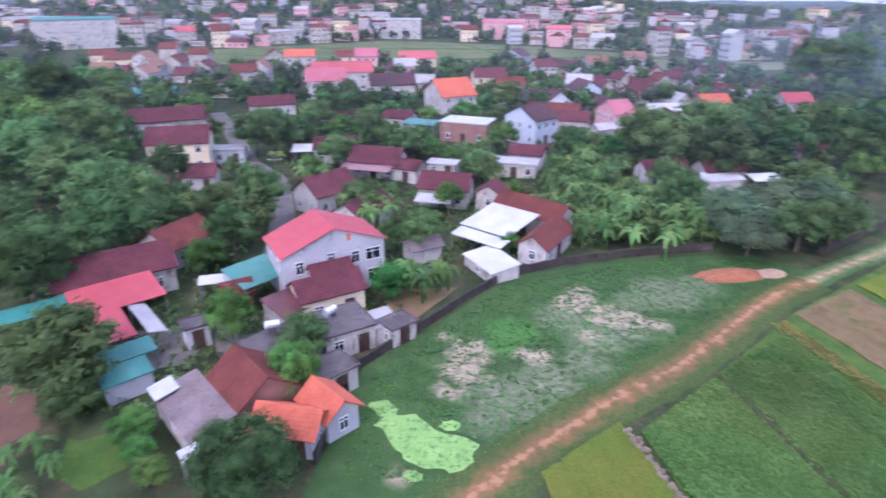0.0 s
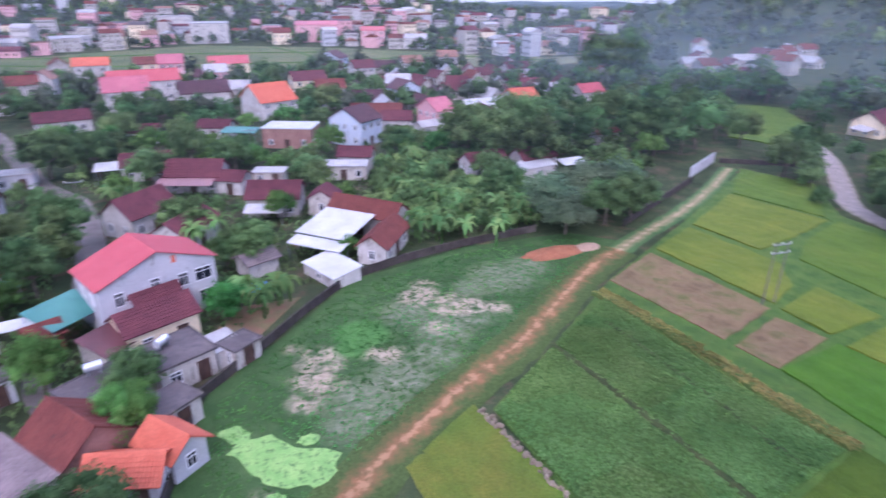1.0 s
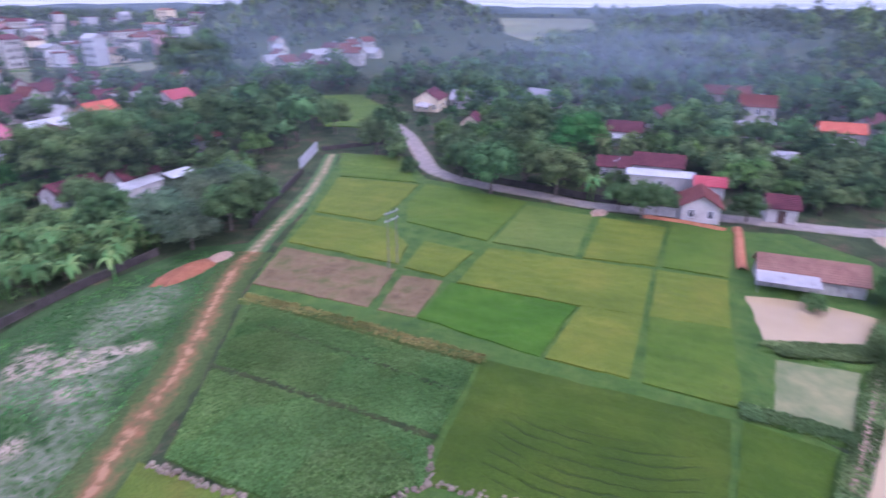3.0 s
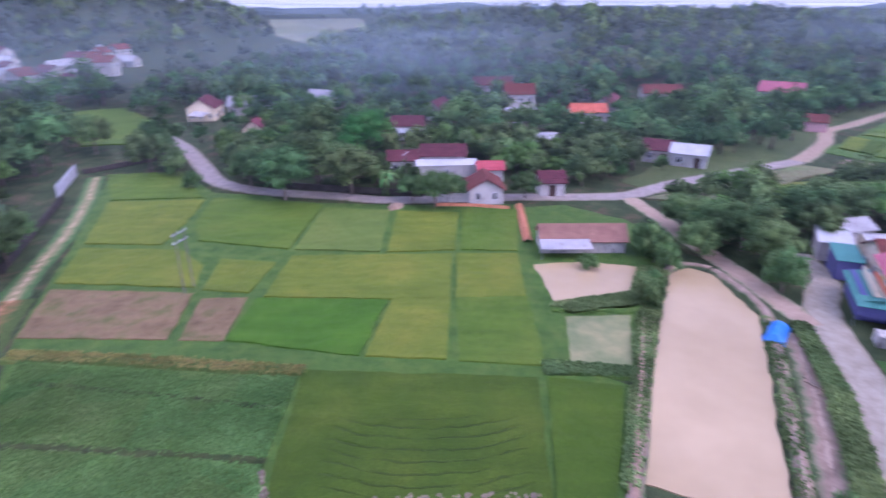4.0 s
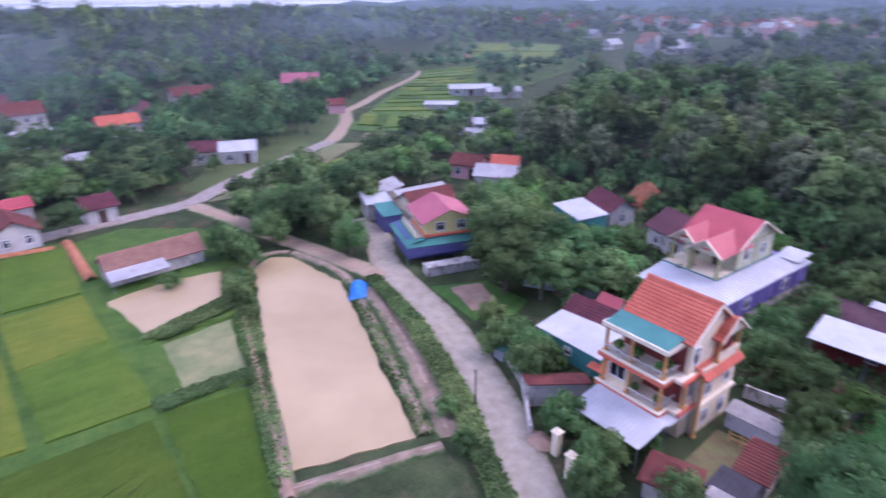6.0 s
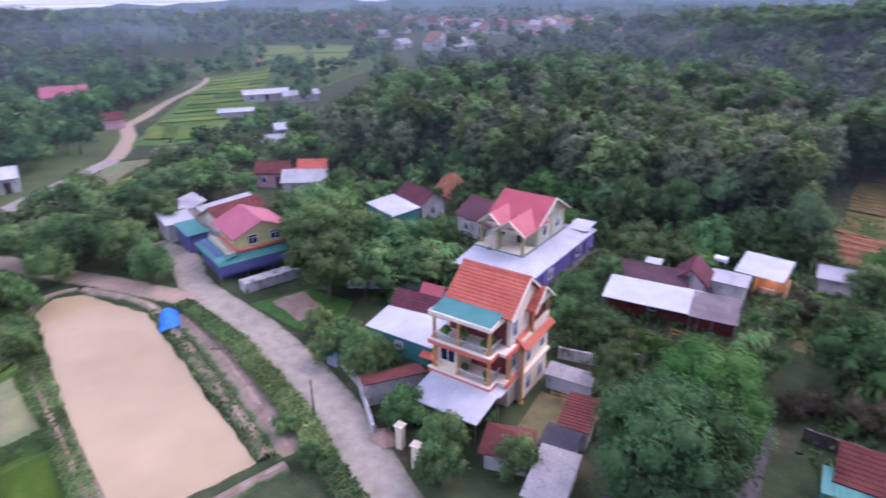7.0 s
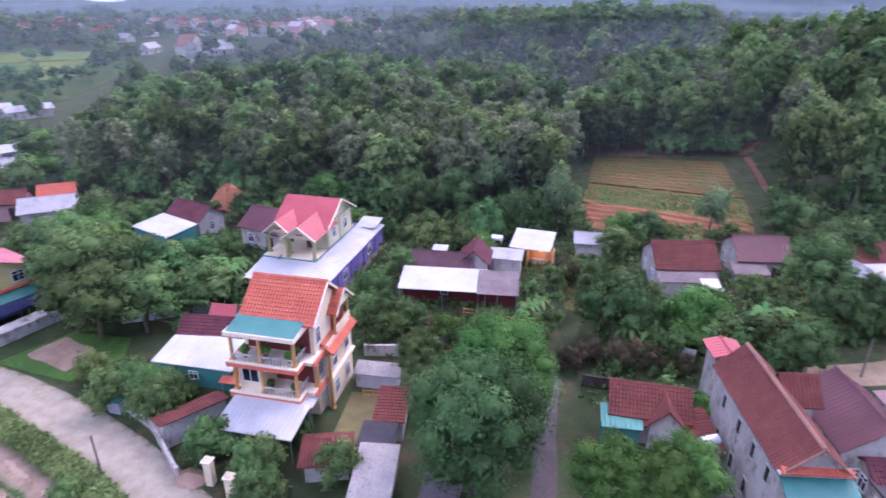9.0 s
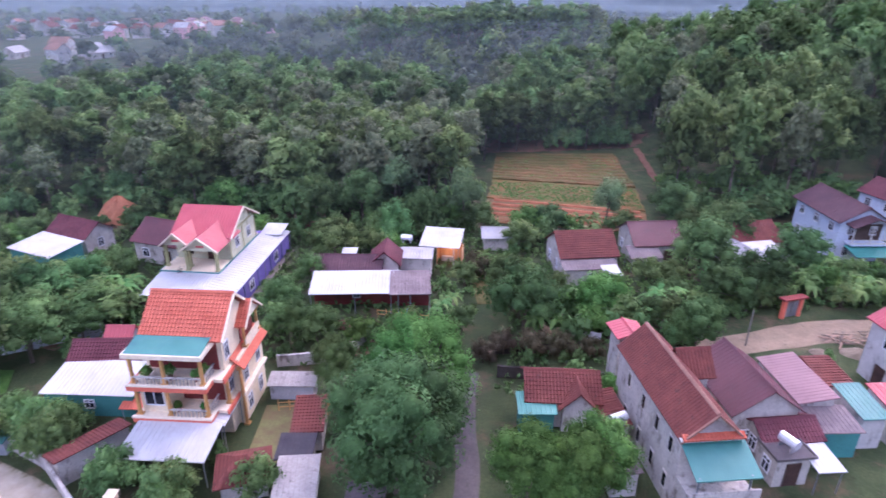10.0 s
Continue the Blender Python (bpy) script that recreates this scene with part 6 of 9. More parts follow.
house(73.0, -66.0, 172, 7.4, 4.6, 3.1, 1.5, "dirty", "maroon", "small house with maroon roof among trees", "sheet")
house(58.2, -67.2, 176, 7.4, 6.6, 3.4, 2.0, "dirty", "maroon_metal", "house with maroon sheet roof beside the villa", "sheet")
lean_to(42.4, -36.4, -167, 8.6, 4.6, 2.5, 3.1, "white", "shed with white sheet roof and teal walls", wall="teal")
house(44.2, -40.2, -162, 6.2, 3.6, 3.1, 1.2, "dirty", "maroon", "small house with maroon tiled roof")
lean_to(37.6, -35.4, -167, 2.6, 1.8, 1.6, 2.0, "orange", "orange tarpaulin stretched over goods", style="flat", name="tarpaulin")
lean_to(37.4, -29.7, 66, 6.0, 2.6, 1.9, 2.6, "rust", "old red tiled lean-to beside the road", style="tile", wall="dirty")
house(23.9, -30.7, -150, 3.4, 3.0, 2.0, 1.1, "dirty", "rust", "little shed with hipped roof of old red tiles", win=False, name="shed", hip=1.3)
lean_to(21.6, -37.4, -160, 2.8, 4.4, 2.2, 2.7, "rust", "shed with old orange tiled roof", style="tile", wall="dirty")
lean_to(20.9, -33.6, -164, 3.0, 2.8, 2.1, 2.4, "black", "shed covered with black sheeting", wall="dirty")
lean_to(19.2, -30.2, -160, 3.3, 5.6, 1.8, 2.2, "cement", "long shed with weathered cement sheet roof", wall="dirty")
lean_to(25.8, -42.2, -165, 4.6, 2.0, 1.7, 2.0, "cement", "low block shed with pale roof", wall="grey")
lean_to(45.6, -28.6, -170, 1.8, 1.4, 1.5, 1.8, "teal", "small teal sheet roofed stall", wall="grey")
house(47.2, -44.6, -165, 2.2, 2.0, 2.0, 0.8, "grey", "red", "tiny shrine with red roof", "sheet", win=False, name="shrine")

# sheds and houses beyond the paddies
house(86.0, 3.6, -74, 12.4, 4.6, 2.2, 1.6, "dirty", "clay", "long low stable with pale clay tiles and white ridge", over=0.4, win=False, name="stable")
lean_to(81.8, 5.4, -74, 7.4, 2.6, 1.8, 2.3, "silver", "pale lean-to along the stable", posts=True)
house(122.0, 35.6, -74, 9.4, 6.0, 4.0, 1.6, "white", "maroon", "white house with maroon roof beyond the road")
lean_to(117.4, 33.6, -70, 13.0, 3.4, 2.7, 3.2, "white", "long white sheet veranda roof", wall="white")
house(118.4, 43.6, -72, 6.0, 5.0, 3.2, 1.4, "white", "maroon", "low white house with maroon roof")
house(116.0, 24.0, -72, 5.0, 4.0, 3.2, 1.0, "white", "red", "small house with faded red roof")
house(105.0, 22.6, 18, 7.0, 6.0, 3.0, 1.8, "white", "rust", "low white house with red tiled roof beside the road")
fence_wall([(100.6, 30), (102.0, 24.8)], 1.6, WALLS["white"], "white plastered boundary wall by the road")
house(111.4, 11.2, -72, 4.6, 4.6, 3.0, 1.4, "white", "maroon", "little white house with maroon roof by the road")
house(149, 53, -75, 8.0, 6.4, 4.0, 1.8, "white", "maroon", "white house with maroon roof among trees")
lean_to(144.4, 52, -75, 6.6, 2.6, 2.6, 3.2, "white", "white veranda roof of a house among trees")
house(140, -16, -100, 7.4, 5.4, 3.2, 1.4, "white", "white", "house with white sheet roof beside the road", "sheet")
house(142, -9.5, -100, 6.0, 5.0, 3.2, 1.6, "dirty", "maroon", "house with maroon roof beside the road")
house(97.4, -58.4, -132, 7.4, 5.6, 3.0, 1.4, "white", "silver", "house with pale sheet roof below the forest", "sheet")
house(101.5, -63, -132, 5.0, 5.0, 3.2, 1.5, "white", "orange", "small house with orange roof below the forest")
house(106, -57, -140, 6, 5, 3.2, 1.4, "pink", "rust", "pinkish house below the forest")
house(141, -80.5, -110, 6, 4, 2.8, 1.0, "white", "white", "white roofed shed at the forest edge", "sheet")
house(130, -70.5, -125, 6, 5, 2.8, 1.2, "dirty", "silver", "low pale house at the forest edge", "sheet")
house(186, -113, -108, 12, 5, 2.6, 1.0, "dirty", "silver", "low grey roofed shed at the forest edge", "sheet", win=False)
house(175.6, -84, -118, 10, 3, 2.0, 0.6, "white", "white", "low white sheet roof beside the paddies", "sheet", win=False)
house(186, -52, -100, 5, 5, 3.0, 1.4, "pink", "rust", "small pinkish house at the bend of the dirt road", "sheet", win=False)
house(196, -105.5, -112, 15, 5, 2.8, 1.0, "white", "white", "long white roofed shed at the edge of the paddies", "sheet")
house(100, -36, -60, 5, 4, 2.6, 1.0, "white", "silver", "small shed with pale roof among trees", "sheet", win=False)
house(138, 92, 20, 6, 5, 3.0, 2.2, "cream", "maroon", "cream house with maroon gable roof at the bend")
lean_to(151, 119, 20, 9, 4, 2.6, 3.2, "silver", "pale veranda roof of the cream house")
house(112, 66, -60, 6, 5, 3.0, 1.2, "dirty", "silver", "low house with pale roof at the bend of the road", "sheet")

# village north of the pasture
house(14.4, 90.2, -42, 11.8, 5.0, 3.6, 1.8, "white", "rust", "farmhouse with old red tiled roof")
lean_to(8.7, 85.4, -40, 8.8, 8.6, 3.0, 4.1, "white", "wide white sheet roof in front of the farmhouse", posts=True)
lean_to(5.4, 80.6, -40, 9.0, 2.6, 2.4, 2.8, "white", "white sheet awning below the wide roof", posts=True)
house(15.0, 80.6, -122, 9.6, 4.2, 3.0, 1.5, "white", "rust", "tiled wing of the farmhouse")
lean_to(6.6, 74.4, -62, 7.6, 4.8, 1.7, 2.2, "white", "shed with white sheet roof at the boundary wall", wall="white")
house(-41.4, 68.0, 34, 13.0, 6.6, 3.6, 2.2, "dirty", "maroon", "long house with maroon tiled roof")
lean_to(-38.0, 61.6, 40, 9.4, 6.4, 2.9, 3.6, "red", "wide red sheet roof over a yard", posts=True)
lean_to(-36.2, 55.0, 40, 5.0, 7.2, 2.5, 2.95, "red", "lower red sheet roof over a yard", posts=True)
lean_to(-32.7, 57.4, 131, 8.4, 1.9, 2.4, 2.9, "silver", "curved pale sheet roof beside the red one")
lean_to(-46.0, 57.6, 40, 11.0, 3.0, 2.8, 3.2, "mint", "long bright teal sheet awning")
lean_to(-31.8, 50.8, 42, 5.4, 2.6, 2.2, 2.6, "teal", "teal blue sheet awning beside a yard")
lean_to(-30.2, 47.4, 42, 4.6, 2.8, 2.2, 2.6, "teal", "small teal blue sheet roof on a shed", wall="grey")
lean_to(-27.2, 66.6, 14, 6.0, 2.0, 2.6, 2.9, "white", "white sheet canopy at a gate")
flat_house(-26.8, 56.0, 34, 2.4, 2.2, 2.6, "grey", "small unfinished grey tower in a yard", name="pump_house")
lean_to(-21.6, 42.0, -48, 8.8, 4.2, 2.5, 3.3, "asbestos", "long shed with purplish corrugated roof", wall="dirty", name="long_shed")
lean_to(-25.0, 44.0, -48, 2.4, 2.2, 2.85, 3.27, "white", "bright white sheet on a shed roof", posts=False, name="roof_patch")
lean_to(-18.6, 37.2, 42, 4.4, 1.2, 2.5, 2.9, "white", "bright white sheet at the end of a shed", posts=True)
house(-17.2, 44.9, -48, 6.4, 6.0, 3.2, 2.2, "brick", "rust", "house with steep dark red roof", "sheet", win=False, over=0.3)
flat_house(-16.6, 52.4, 42, 7.0, 4.0, 3.0, "dirty", "concrete roofed house with dark stains")
water_tank(-17.6, 53.4, 3.3, 20)
house(-12.8, 40.6, -12, 5.2, 3.4, 2.6, 1.2, "grey", "orange", "small house with bright orange tiled roof")
house(-10.0, 42.9, -46, 4.2, 3.2, 2.7, 1.2, "grey", "orange", "orange tiled wing at the pasture edge")
flat_house(-10.6, 48.2, 42, 3.6, 3.2, 2.6, "dirty", "small flat roofed shed at the pasture edge", name="shed")
house(-38.0, 79.2, 62, 7.6, 6.4, 3.2, 2.0, "white", "rust", "house with orange-brown roof among trees", "sheet")
lean_to(-33.0, 76.4, 62, 4.2, 2.6, 2.4, 2.8, "teal", "teal sheet lean-to among trees")
house(-20.6, 100.6, 50, 9.0, 6.4, 3.8, 2.4, "white", "maroon", "white gabled house with maroon roof", "sheet")
house(-13.0, 92.0, 60, 9.0, 5.0, 3.4, 1.6, "white", "maroon", "long low house with maroon roof", "sheet")
house(-13.4, 121.0, -15, 10.0, 6.6, 3.6, 2.2, "white", "maroon", "house with maroon roof and pale veranda")
lean_to(-15.4, 116.4, -15, 10.4, 3.0, 2.5, 3.1, "pink", "pale pinkish veranda roof")
house(-6.6, 117.0, -25, 4.6, 4.6, 3.0, 1.2, "white", "maroon", "small white house with maroon roof")
house(0.6, 103.4, -14, 8.6, 6.4, 3.6, 2.0, "dirty", "maroon", "house with maroon tiled roof")
lean_to(-1.6, 97.8, -14, 6.4, 3.0, 2.3, 2.9, "silver", "bluish sheet roof over an open shed")
house(8.6, 101.0, 70, 4.6, 4.4, 3.2, 1.4, "dirty", "maroon", "little house with maroon roof")
flat_house(6.2, 152.4, -20, 12.0, 8.0, 4.8, "brick", "bare brick house with pale flat roof", "white")
house(22.0, 151.0, 42, 8.4, 10.0, 6.4, 2.8, "blue", "dark", "pale blue two-storey house with purplish roof", "tile", 2)
house(18.4, 128.0, -20, 7.0, 5.0, 3.2, 1.4, "white", "maroon", "low house with maroon roof")
flat_house(15.0, 121.0, -15, 9.0, 5.0, 2.8, "dirty", "flat roofed outhouses with white sheets", "silver")
flat_house(0.0, 121.5, -15, 6.0, 4.0, 2.4, "dirty", "small flat roofed outhouse", "silver")
lean_to(-6.0, 158.0, -20, 9.0, 4.5, 3.0, 3.6, "teal", "green sheet roof on posts")
house(-12, 166, -20, 8, 5, 3.2, 1.5, "white", "maroon", "low house with maroon roof behind trees")
house(2.0, 192.0, 25, 11.5, 14.0, 5.6, 4.2, "white", "orange", "white house with big orange roof", "sheet", 2)
house(-18.0, 215.0, 10, 15.0, 11.0, 5.2, 3.0, "white", "dark", "white house with purplish roof", "tile", 1)
house(-41.0, 215.0, 12, 13.0, 11.0, 6.6, 3.6, "white", "rose", "white two-storey house with pink-red roof", "sheet", 2)
house(-38.0, 232.0, 12, 22.0, 9.0, 7.2, 3.0, "white", "red", "large house with red roof", "sheet", 2)
house(-52.0, 184.0, 18, 13.0, 7.0, 3.6, 2.0, "white", "maroon", "long house with maroon roof and pink gable")
house(-30.0, 165.0, 0, 8.0, 5.0, 3.2, 1.4, "white", "maroon", "low house with maroon roof")
lean_to(-30.0, 130.0, 5, 6.6, 4.6, 3.0, 3.6, "white", "white sheet roof beside a house")
house(-24.0, 132.0, 5, 9.0, 6.0, 3.4, 1.8, "white", "maroon", "house with maroon roof and trees round it")
house(-18.0, 127.0, 5, 8.0, 4.0, 3.0, 1.2, "white", "maroon", "low long house with maroon roof")
house(-56.0, 126.0, 12, 12.0, 8.0, 6.2, 2.6, "cream", "maroon", "cream two-storey house with maroon roof", "tile", 2)
house(-73.0, 158.0, 24, 19.0, 8.0, 4.2, 2.6, "white", "maroon", "long white hall with maroon roof")
flat_house(-47.6, 130.6, 8, 7.0, 4.5, 3.0, "grey", "pale flat roofed shed beside the lane", "silver")
house(-47.0, 112.0, 8, 6.0, 5.0, 3.0, 1.6, "white", "maroon", "white house with dark roof beside the lane")
house(-55.0, 106.0, 30, 7.0, 6.0, 3.0, 1.6, "violet", "maroon_metal", "low house with dark roof and violet wall", "sheet")
house(-60.0, 103.0, 120, 5.0, 6.0, 3.2, 1.6, "dirty", "rust", "low house with dark red roof", "sheet")
house(-66.0, 84.0, 25, 9.0, 7.0, 3.4, 2.0, "dirty", "rust", "house with dark red roof among trees", "sheet")
house(-66.0, 78.0, 25, 5.0, 3.0, 2.8, 1.0, "dirty", "red", "shed with bright red roof among trees", "sheet")
house(-59.0, 80.0, 15, 4.0, 3.0, 2.6, 0.8, "white", "white", "small shed with white roof", "sheet", win=False)
house(-95, 128, 10, 8, 6, 3.2, 1.6, "dirty", "rust", "house with red roof deep among trees", "sheet")
house(-97.0, 206.0, 10, 13.0, 7.0, 3.4, 1.4, "teal", "teal", "long shed with pale teal roof", "sheet")
house(-25.0, 64.5, 30, 3.0, 2.4, 2.6, 0.9, "redwall", "rust", "small reddish brick outhouse beside a yard", win=False, name="outhouse")
house(-3.0, 78.8, 30, 4.4, 3.4, 2.4, 0.8, "dirty", "asbestos", "low outhouse with old grey sheet roof", win=False, name="outhouse")
house(43.2, 115.0, 14, 8.8, 5.4, 3.2, 1.8, "white", "maroon", "low house with maroon roof in the grove")
house(54.6, 115.4, 14, 8.6, 5.0, 3.4, 1.8, "white", "maroon", "house with maroon roof in the grove")
lean_to(52.6, 110.6, 14, 9.6, 4.0, 2.5, 3.2, "white", "white sheet veranda roof in the grove", wall="white")
lean_to(61.6, 110.6, 8, 6.0, 3.4, 2.5, 3.0, "white", "white sheet shed roof in the grove")
house(45.6, 160.0, 21, 6.0, 9.0, 6.2, 2.6, "pink", "rose", "narrow pink house with rose roof", "sheet", 2)
house(42.0, 154.0, 21, 7.0, 4.0, 3.0, 1.0, "white", "silver", "white house with pale roof", "sheet")
house(31.0, 170.0, -15, 14.0, 7.0, 4.0, 2.2, "white", "rust", "long house with reddish roof", "sheet")
house(35.0, 162.0, -15, 8.0, 6.0, 3.6, 1.8, "white", "maroon", "house with maroon roof", "sheet")
house(66.0, 178.0, 10, 13.0, 5.0, 3.4, 1.4, "white", "white", "house with white sheet roof", "sheet")
house(82.0, 186.0, 10, 9.0, 7.0, 4.0, 2.2, "white", "orange", "house with orange roof", "sheet")
house(88.0, 152.0, 10, 8.0, 5.0, 3.2, 1.4, "pink", "rose", "low house with rose roof among trees", "sheet")
house(82.0, 134.0, 10, 7.0, 5.0, 3.2, 1.4, "white", "rust", "low house with faded red roof among trees", "sheet")
house(109.0, 190.0, 10, 9.0, 7.0, 4.0, 2.2, "white", "red", "house with red roof among trees", "sheet")

house(-66, 288, 8, 13, 9, 6.8, 2.6, "white", "orange", "white two-storey house with orange roof before the meadow", "flat", 2)
house(-44, 296, 5, 14, 9, 6.0, 2.4, "cream", "rust", "cream house with reddish roof before the meadow", "flat", 2)
house(-33, 268, 5, 9, 9, 9.0, 2.8, "pink", "rose", "narrow pink three-storey house with rose roof", "flat", 3)
house(-12, 284, 5, 16, 9, 6.6, 2.6, "cream", "red", "cream house with red roof before the meadow", "flat", 2)
house(17, 232, 8, 12, 9, 5.6, 2.6, "cream", "maroon", "cream house with maroon roof", "flat", 2)
house(35, 304, 60, 11, 11, 5.6, 3.0, "blue", "dark", "pale blue house with purplish gable roof", "flat", 2)
house(42, 262, 8, 9, 9, 5.8, 2.6, "white", "maroon", "white house with maroon roof", "flat", 2)
house(-150, 300, 15, 22, 9, 4.0, 2.4, "cream", "rust", "low cream house with reddish roof", "flat", 1)
house(-172, 318, 15, 12, 8, 4.0, 2.4, "cream", "rust", "low cream house with faded red roof", "flat", 1)
flat_house(-60, 560, 4, 26, 16, 13, "white", "white four-storey town block", "silver", 3)
flat_house(-330, 520, 8, 46, 20, 12, "white", "long white town hall block", "silver", 3)
house(228, 47, -70, 14, 8, 3.6, 2.2, "dirty", "rust", "house with rust red roof on the wooded slope", "sheet", win=False)
house(224, -13, -80, 13, 8, 3.6, 2.2, "dirty", "rust", "house with rust red roof on the slope", "sheet", win=False)
house(183, 9, -75, 10, 6, 3.4, 1.8, "white", "orange", "house with orange roof among trees", "sheet", win=False)
house(178, 28, -75, 8, 5, 3.0, 1.0, "white", "white", "white roofed sheds among trees", "sheet", win=False)
house(148, 17, -75, 5, 4, 2.8, 0.8, "white", "silver", "small pale roofed shed among trees", "sheet", win=False)
house(231, -52, -105, 13, 9, 4.4, 2.6, "white", "rose", "house with rose roof beside the far road", "sheet", win=False)
house(158, 122, 20, 10, 8, 4.0, 2.6, "cream", "maroon", "cream gabled house with maroon roof on a rise", "sheet")

# boundary walls
fence_wall([(-10.4, 38), (-8.6, 51.4), (-2.9, 58.4), (2.6, 65.6), (9.0, 72.9), (17, 76.6), (27, 79.6), (40, 82)], 1.1, WALLSTONE, "low mossy boundary wall along the pasture")
fence_wall([(55, 80), (70, 90), (82, 98)], 1.2, WALLSTONE, "low dark boundary wall under trees")
fence_wall([(84, 101), (97, 110)], 2.2, WALLS["grey"], "tall grey boundary wall at the end of the path")
fence_wall([(98, 109), (112, 102)], 1.0, WALLSTONE, "low wall beside the village road")
fence_wall([(34.0, -24.6), (40.6, -28.0), (47, -29.4)], 1.2, WALLS["dirty"], "weathered yard wall beside the road")
fence_wall([(67.4, -29.8), (66.4, -42)], 1.3, WALLS["dirty"], "broad weathered retaining wall before the yellow house", thick=1.8)
fence_wall([(20, -49.4), (12.6, -50.4)], 1.5, WALLSTONE, "dark yard wall along the lane")
fence_wall([(7.4, -50.4), (-5.6, -52.6)], 1.3, WALLSTONE, "dark yard wall along the lane")
fence_wall([(29.6, -46), (24.2, -48.4), (22, -54)], 1.3, WALLS["dirty"], "weathered garden wall")
fence_wall([(102.5, 34), (101.6, 46), (100.6, 62)], 1.2, WALLSTONE, "low dark wall along the road")
fence_wall([(58.6, -40), (51.6, -46)], 1.3, WALLS["grey"], "grey garden wall")
fence_wall([(10.6, -53.9), (5.0, -55.6), (0.8, -57.4)], 0.9, WALLSTONE, "low dark mossy wall between gardens")
fence_wall([(0.5, -59.9), (-2.3, -59.5)], 1.3, WALLS["grey"], "grey concrete wall panel between gardens")

# ---- vegetation ----
SOFT = {}


def crown_mesh(name, blobs, count, size, material, seed, core=0.72, droop=0.0):
    """A crown of many small leaf sprays round some uneven lumps, with gaps between them."""
    rs = np.random.RandomState(seed)
    total = sum(b[3] * b[4] + b[5] * b[3] for b in blobs)
    V, F, N = [], [], []
    base = 0
    for bx, by, bz, rx, ry, rz in blobs:
        n = int(count * (rx * ry + rz * rx) / total)
        d = rs.normal(size=(n, 3))
        d /= np.linalg.norm(d, axis=1)[:, None]
        d[:, 2] = np.where(d[:, 2] < -0.35, -d[:, 2], d[:, 2])
        lump = 1 + 0.22 * np.sin(d[:, 0] * 5 + seed) * np.cos(d[:, 1] * 4.3 + bx) + 0.12 * np.sin(d[:, 2] * 9 + by)
        rad = (rs.uniform(0.72, 1.06, n) * lump)[:, None]
        p = np.array([bx, by, bz]) + d * rad * np.array([rx, ry, rz])
        nrm = d + rs.normal(scale=0.42, size=(n, 3)) + np.array([0, 0, 0.3])
        nrm /= np.linalg.norm(nrm, axis=1)[:, None]
        t = np.cross(nrm, rs.normal(size=(n, 3)))
        t /= np.linalg.norm(t, axis=1)[:, None]
        b = np.cross(nrm, t)
        s = (size * rs.uniform(0.6, 1.35, n))[:, None]
        q = np.stack([p - t * s + b * s * 0.5, p - t * s - b * s * 0.6, p + t * s - np.array([0, 0, droop + 0.15]) * s], 1).reshape(-1, 3)
        V.append(q)
        soft = d * 0.75 + nrm * 0.5 + np.array([0, 0, 0.15])
        N.append(np.repeat(soft / np.linalg.norm(soft, axis=1)[:, None], 3, 0))
        F.append(base + np.arange(n * 3).reshape(n, 3))
        base += n * 3
        if core:
            k = 5
            ring = []
            for i, (zz, rr) in enumerate(((-0.4, 0.8), (0.45, 0.85))):
                for j in range(k):
                    a = 2 * math.pi * (j + 0.5 * i) / k
                    w = core * rs.uniform(0.8, 1.05)
                    ring.append((bx + rx * rr * w * math.cos(a), by + ry * rr * w * math.sin(a), bz + rz * zz * core))
            V.append(np.array(ring + [(bx, by, bz + rz * core * 0.95)]))
            out = V[-1] - np.array([bx, by, bz])
            N.append(out / np.linalg.norm(out, axis=1)[:, None])
            f = [(base + j, base + (j + 1) % k, base + k + (j + 1) % k, base + k + j) for j in range(k)]
            f += [(base + k + j, base + k + (j + 1) % k, base + 2 * k) for j in range(k)]
            F.append(f)
            base += 2 * k + 1
    m = bpy.data.meshes.new(name)
    m.from_pydata(np.concatenate(V).tolist(), [], [tuple(int(i) for i in f) for g in F for f in g])
    m.materials.append(material)
    soften(m, np.concatenate(N))
    return m


def soften(mesh, normals):
    """Lets each leaf spray take the light of the bough that it grows on."""
    mesh.polygons.foreach_set("use_smooth", [True] * len(mesh.polygons))
    mesh.normals_split_custom_set_from_vertices(normals.tolist())
    SOFT[mesh.name] = normals


def trunk_shape(blobs, h, r, seed):
    rs = random.Random(seed)
    s = Shape()
    top = (rs.uniform(-0.3, 0.3), rs.uniform(-0.3, 0.3), h)
    s.limb((0, 0, -0.3), (top[0] * 0.4, top[1] * 0.4, h * 0.5), r, r * 0.75, 7)
    s.limb((top[0] * 0.4, top[1] * 0.4, h * 0.5), top, r * 0.75, r * 0.45, 6)
    for b in blobs:
        s.limb((top[0] * 0.5, top[1] * 0.5, h * 0.62), (b[0] * 0.8, b[1] * 0.8, b[2]), r * 0.4, r * 0.15, 4)
    return s


STOCK = {}


def stock(kind, variants):
    STOCK[kind] = []
    for i, (blobs, count, size, leaf, h, r, droop) in enumerate(variants):
        STOCK[kind].append([crown_mesh("crown", blobs, count, size, LEAF[leaf], i * 7 + len(kind), 0.72, droop), trunk_shape(blobs, h, r, i).mesh("trunk", BARK), None])


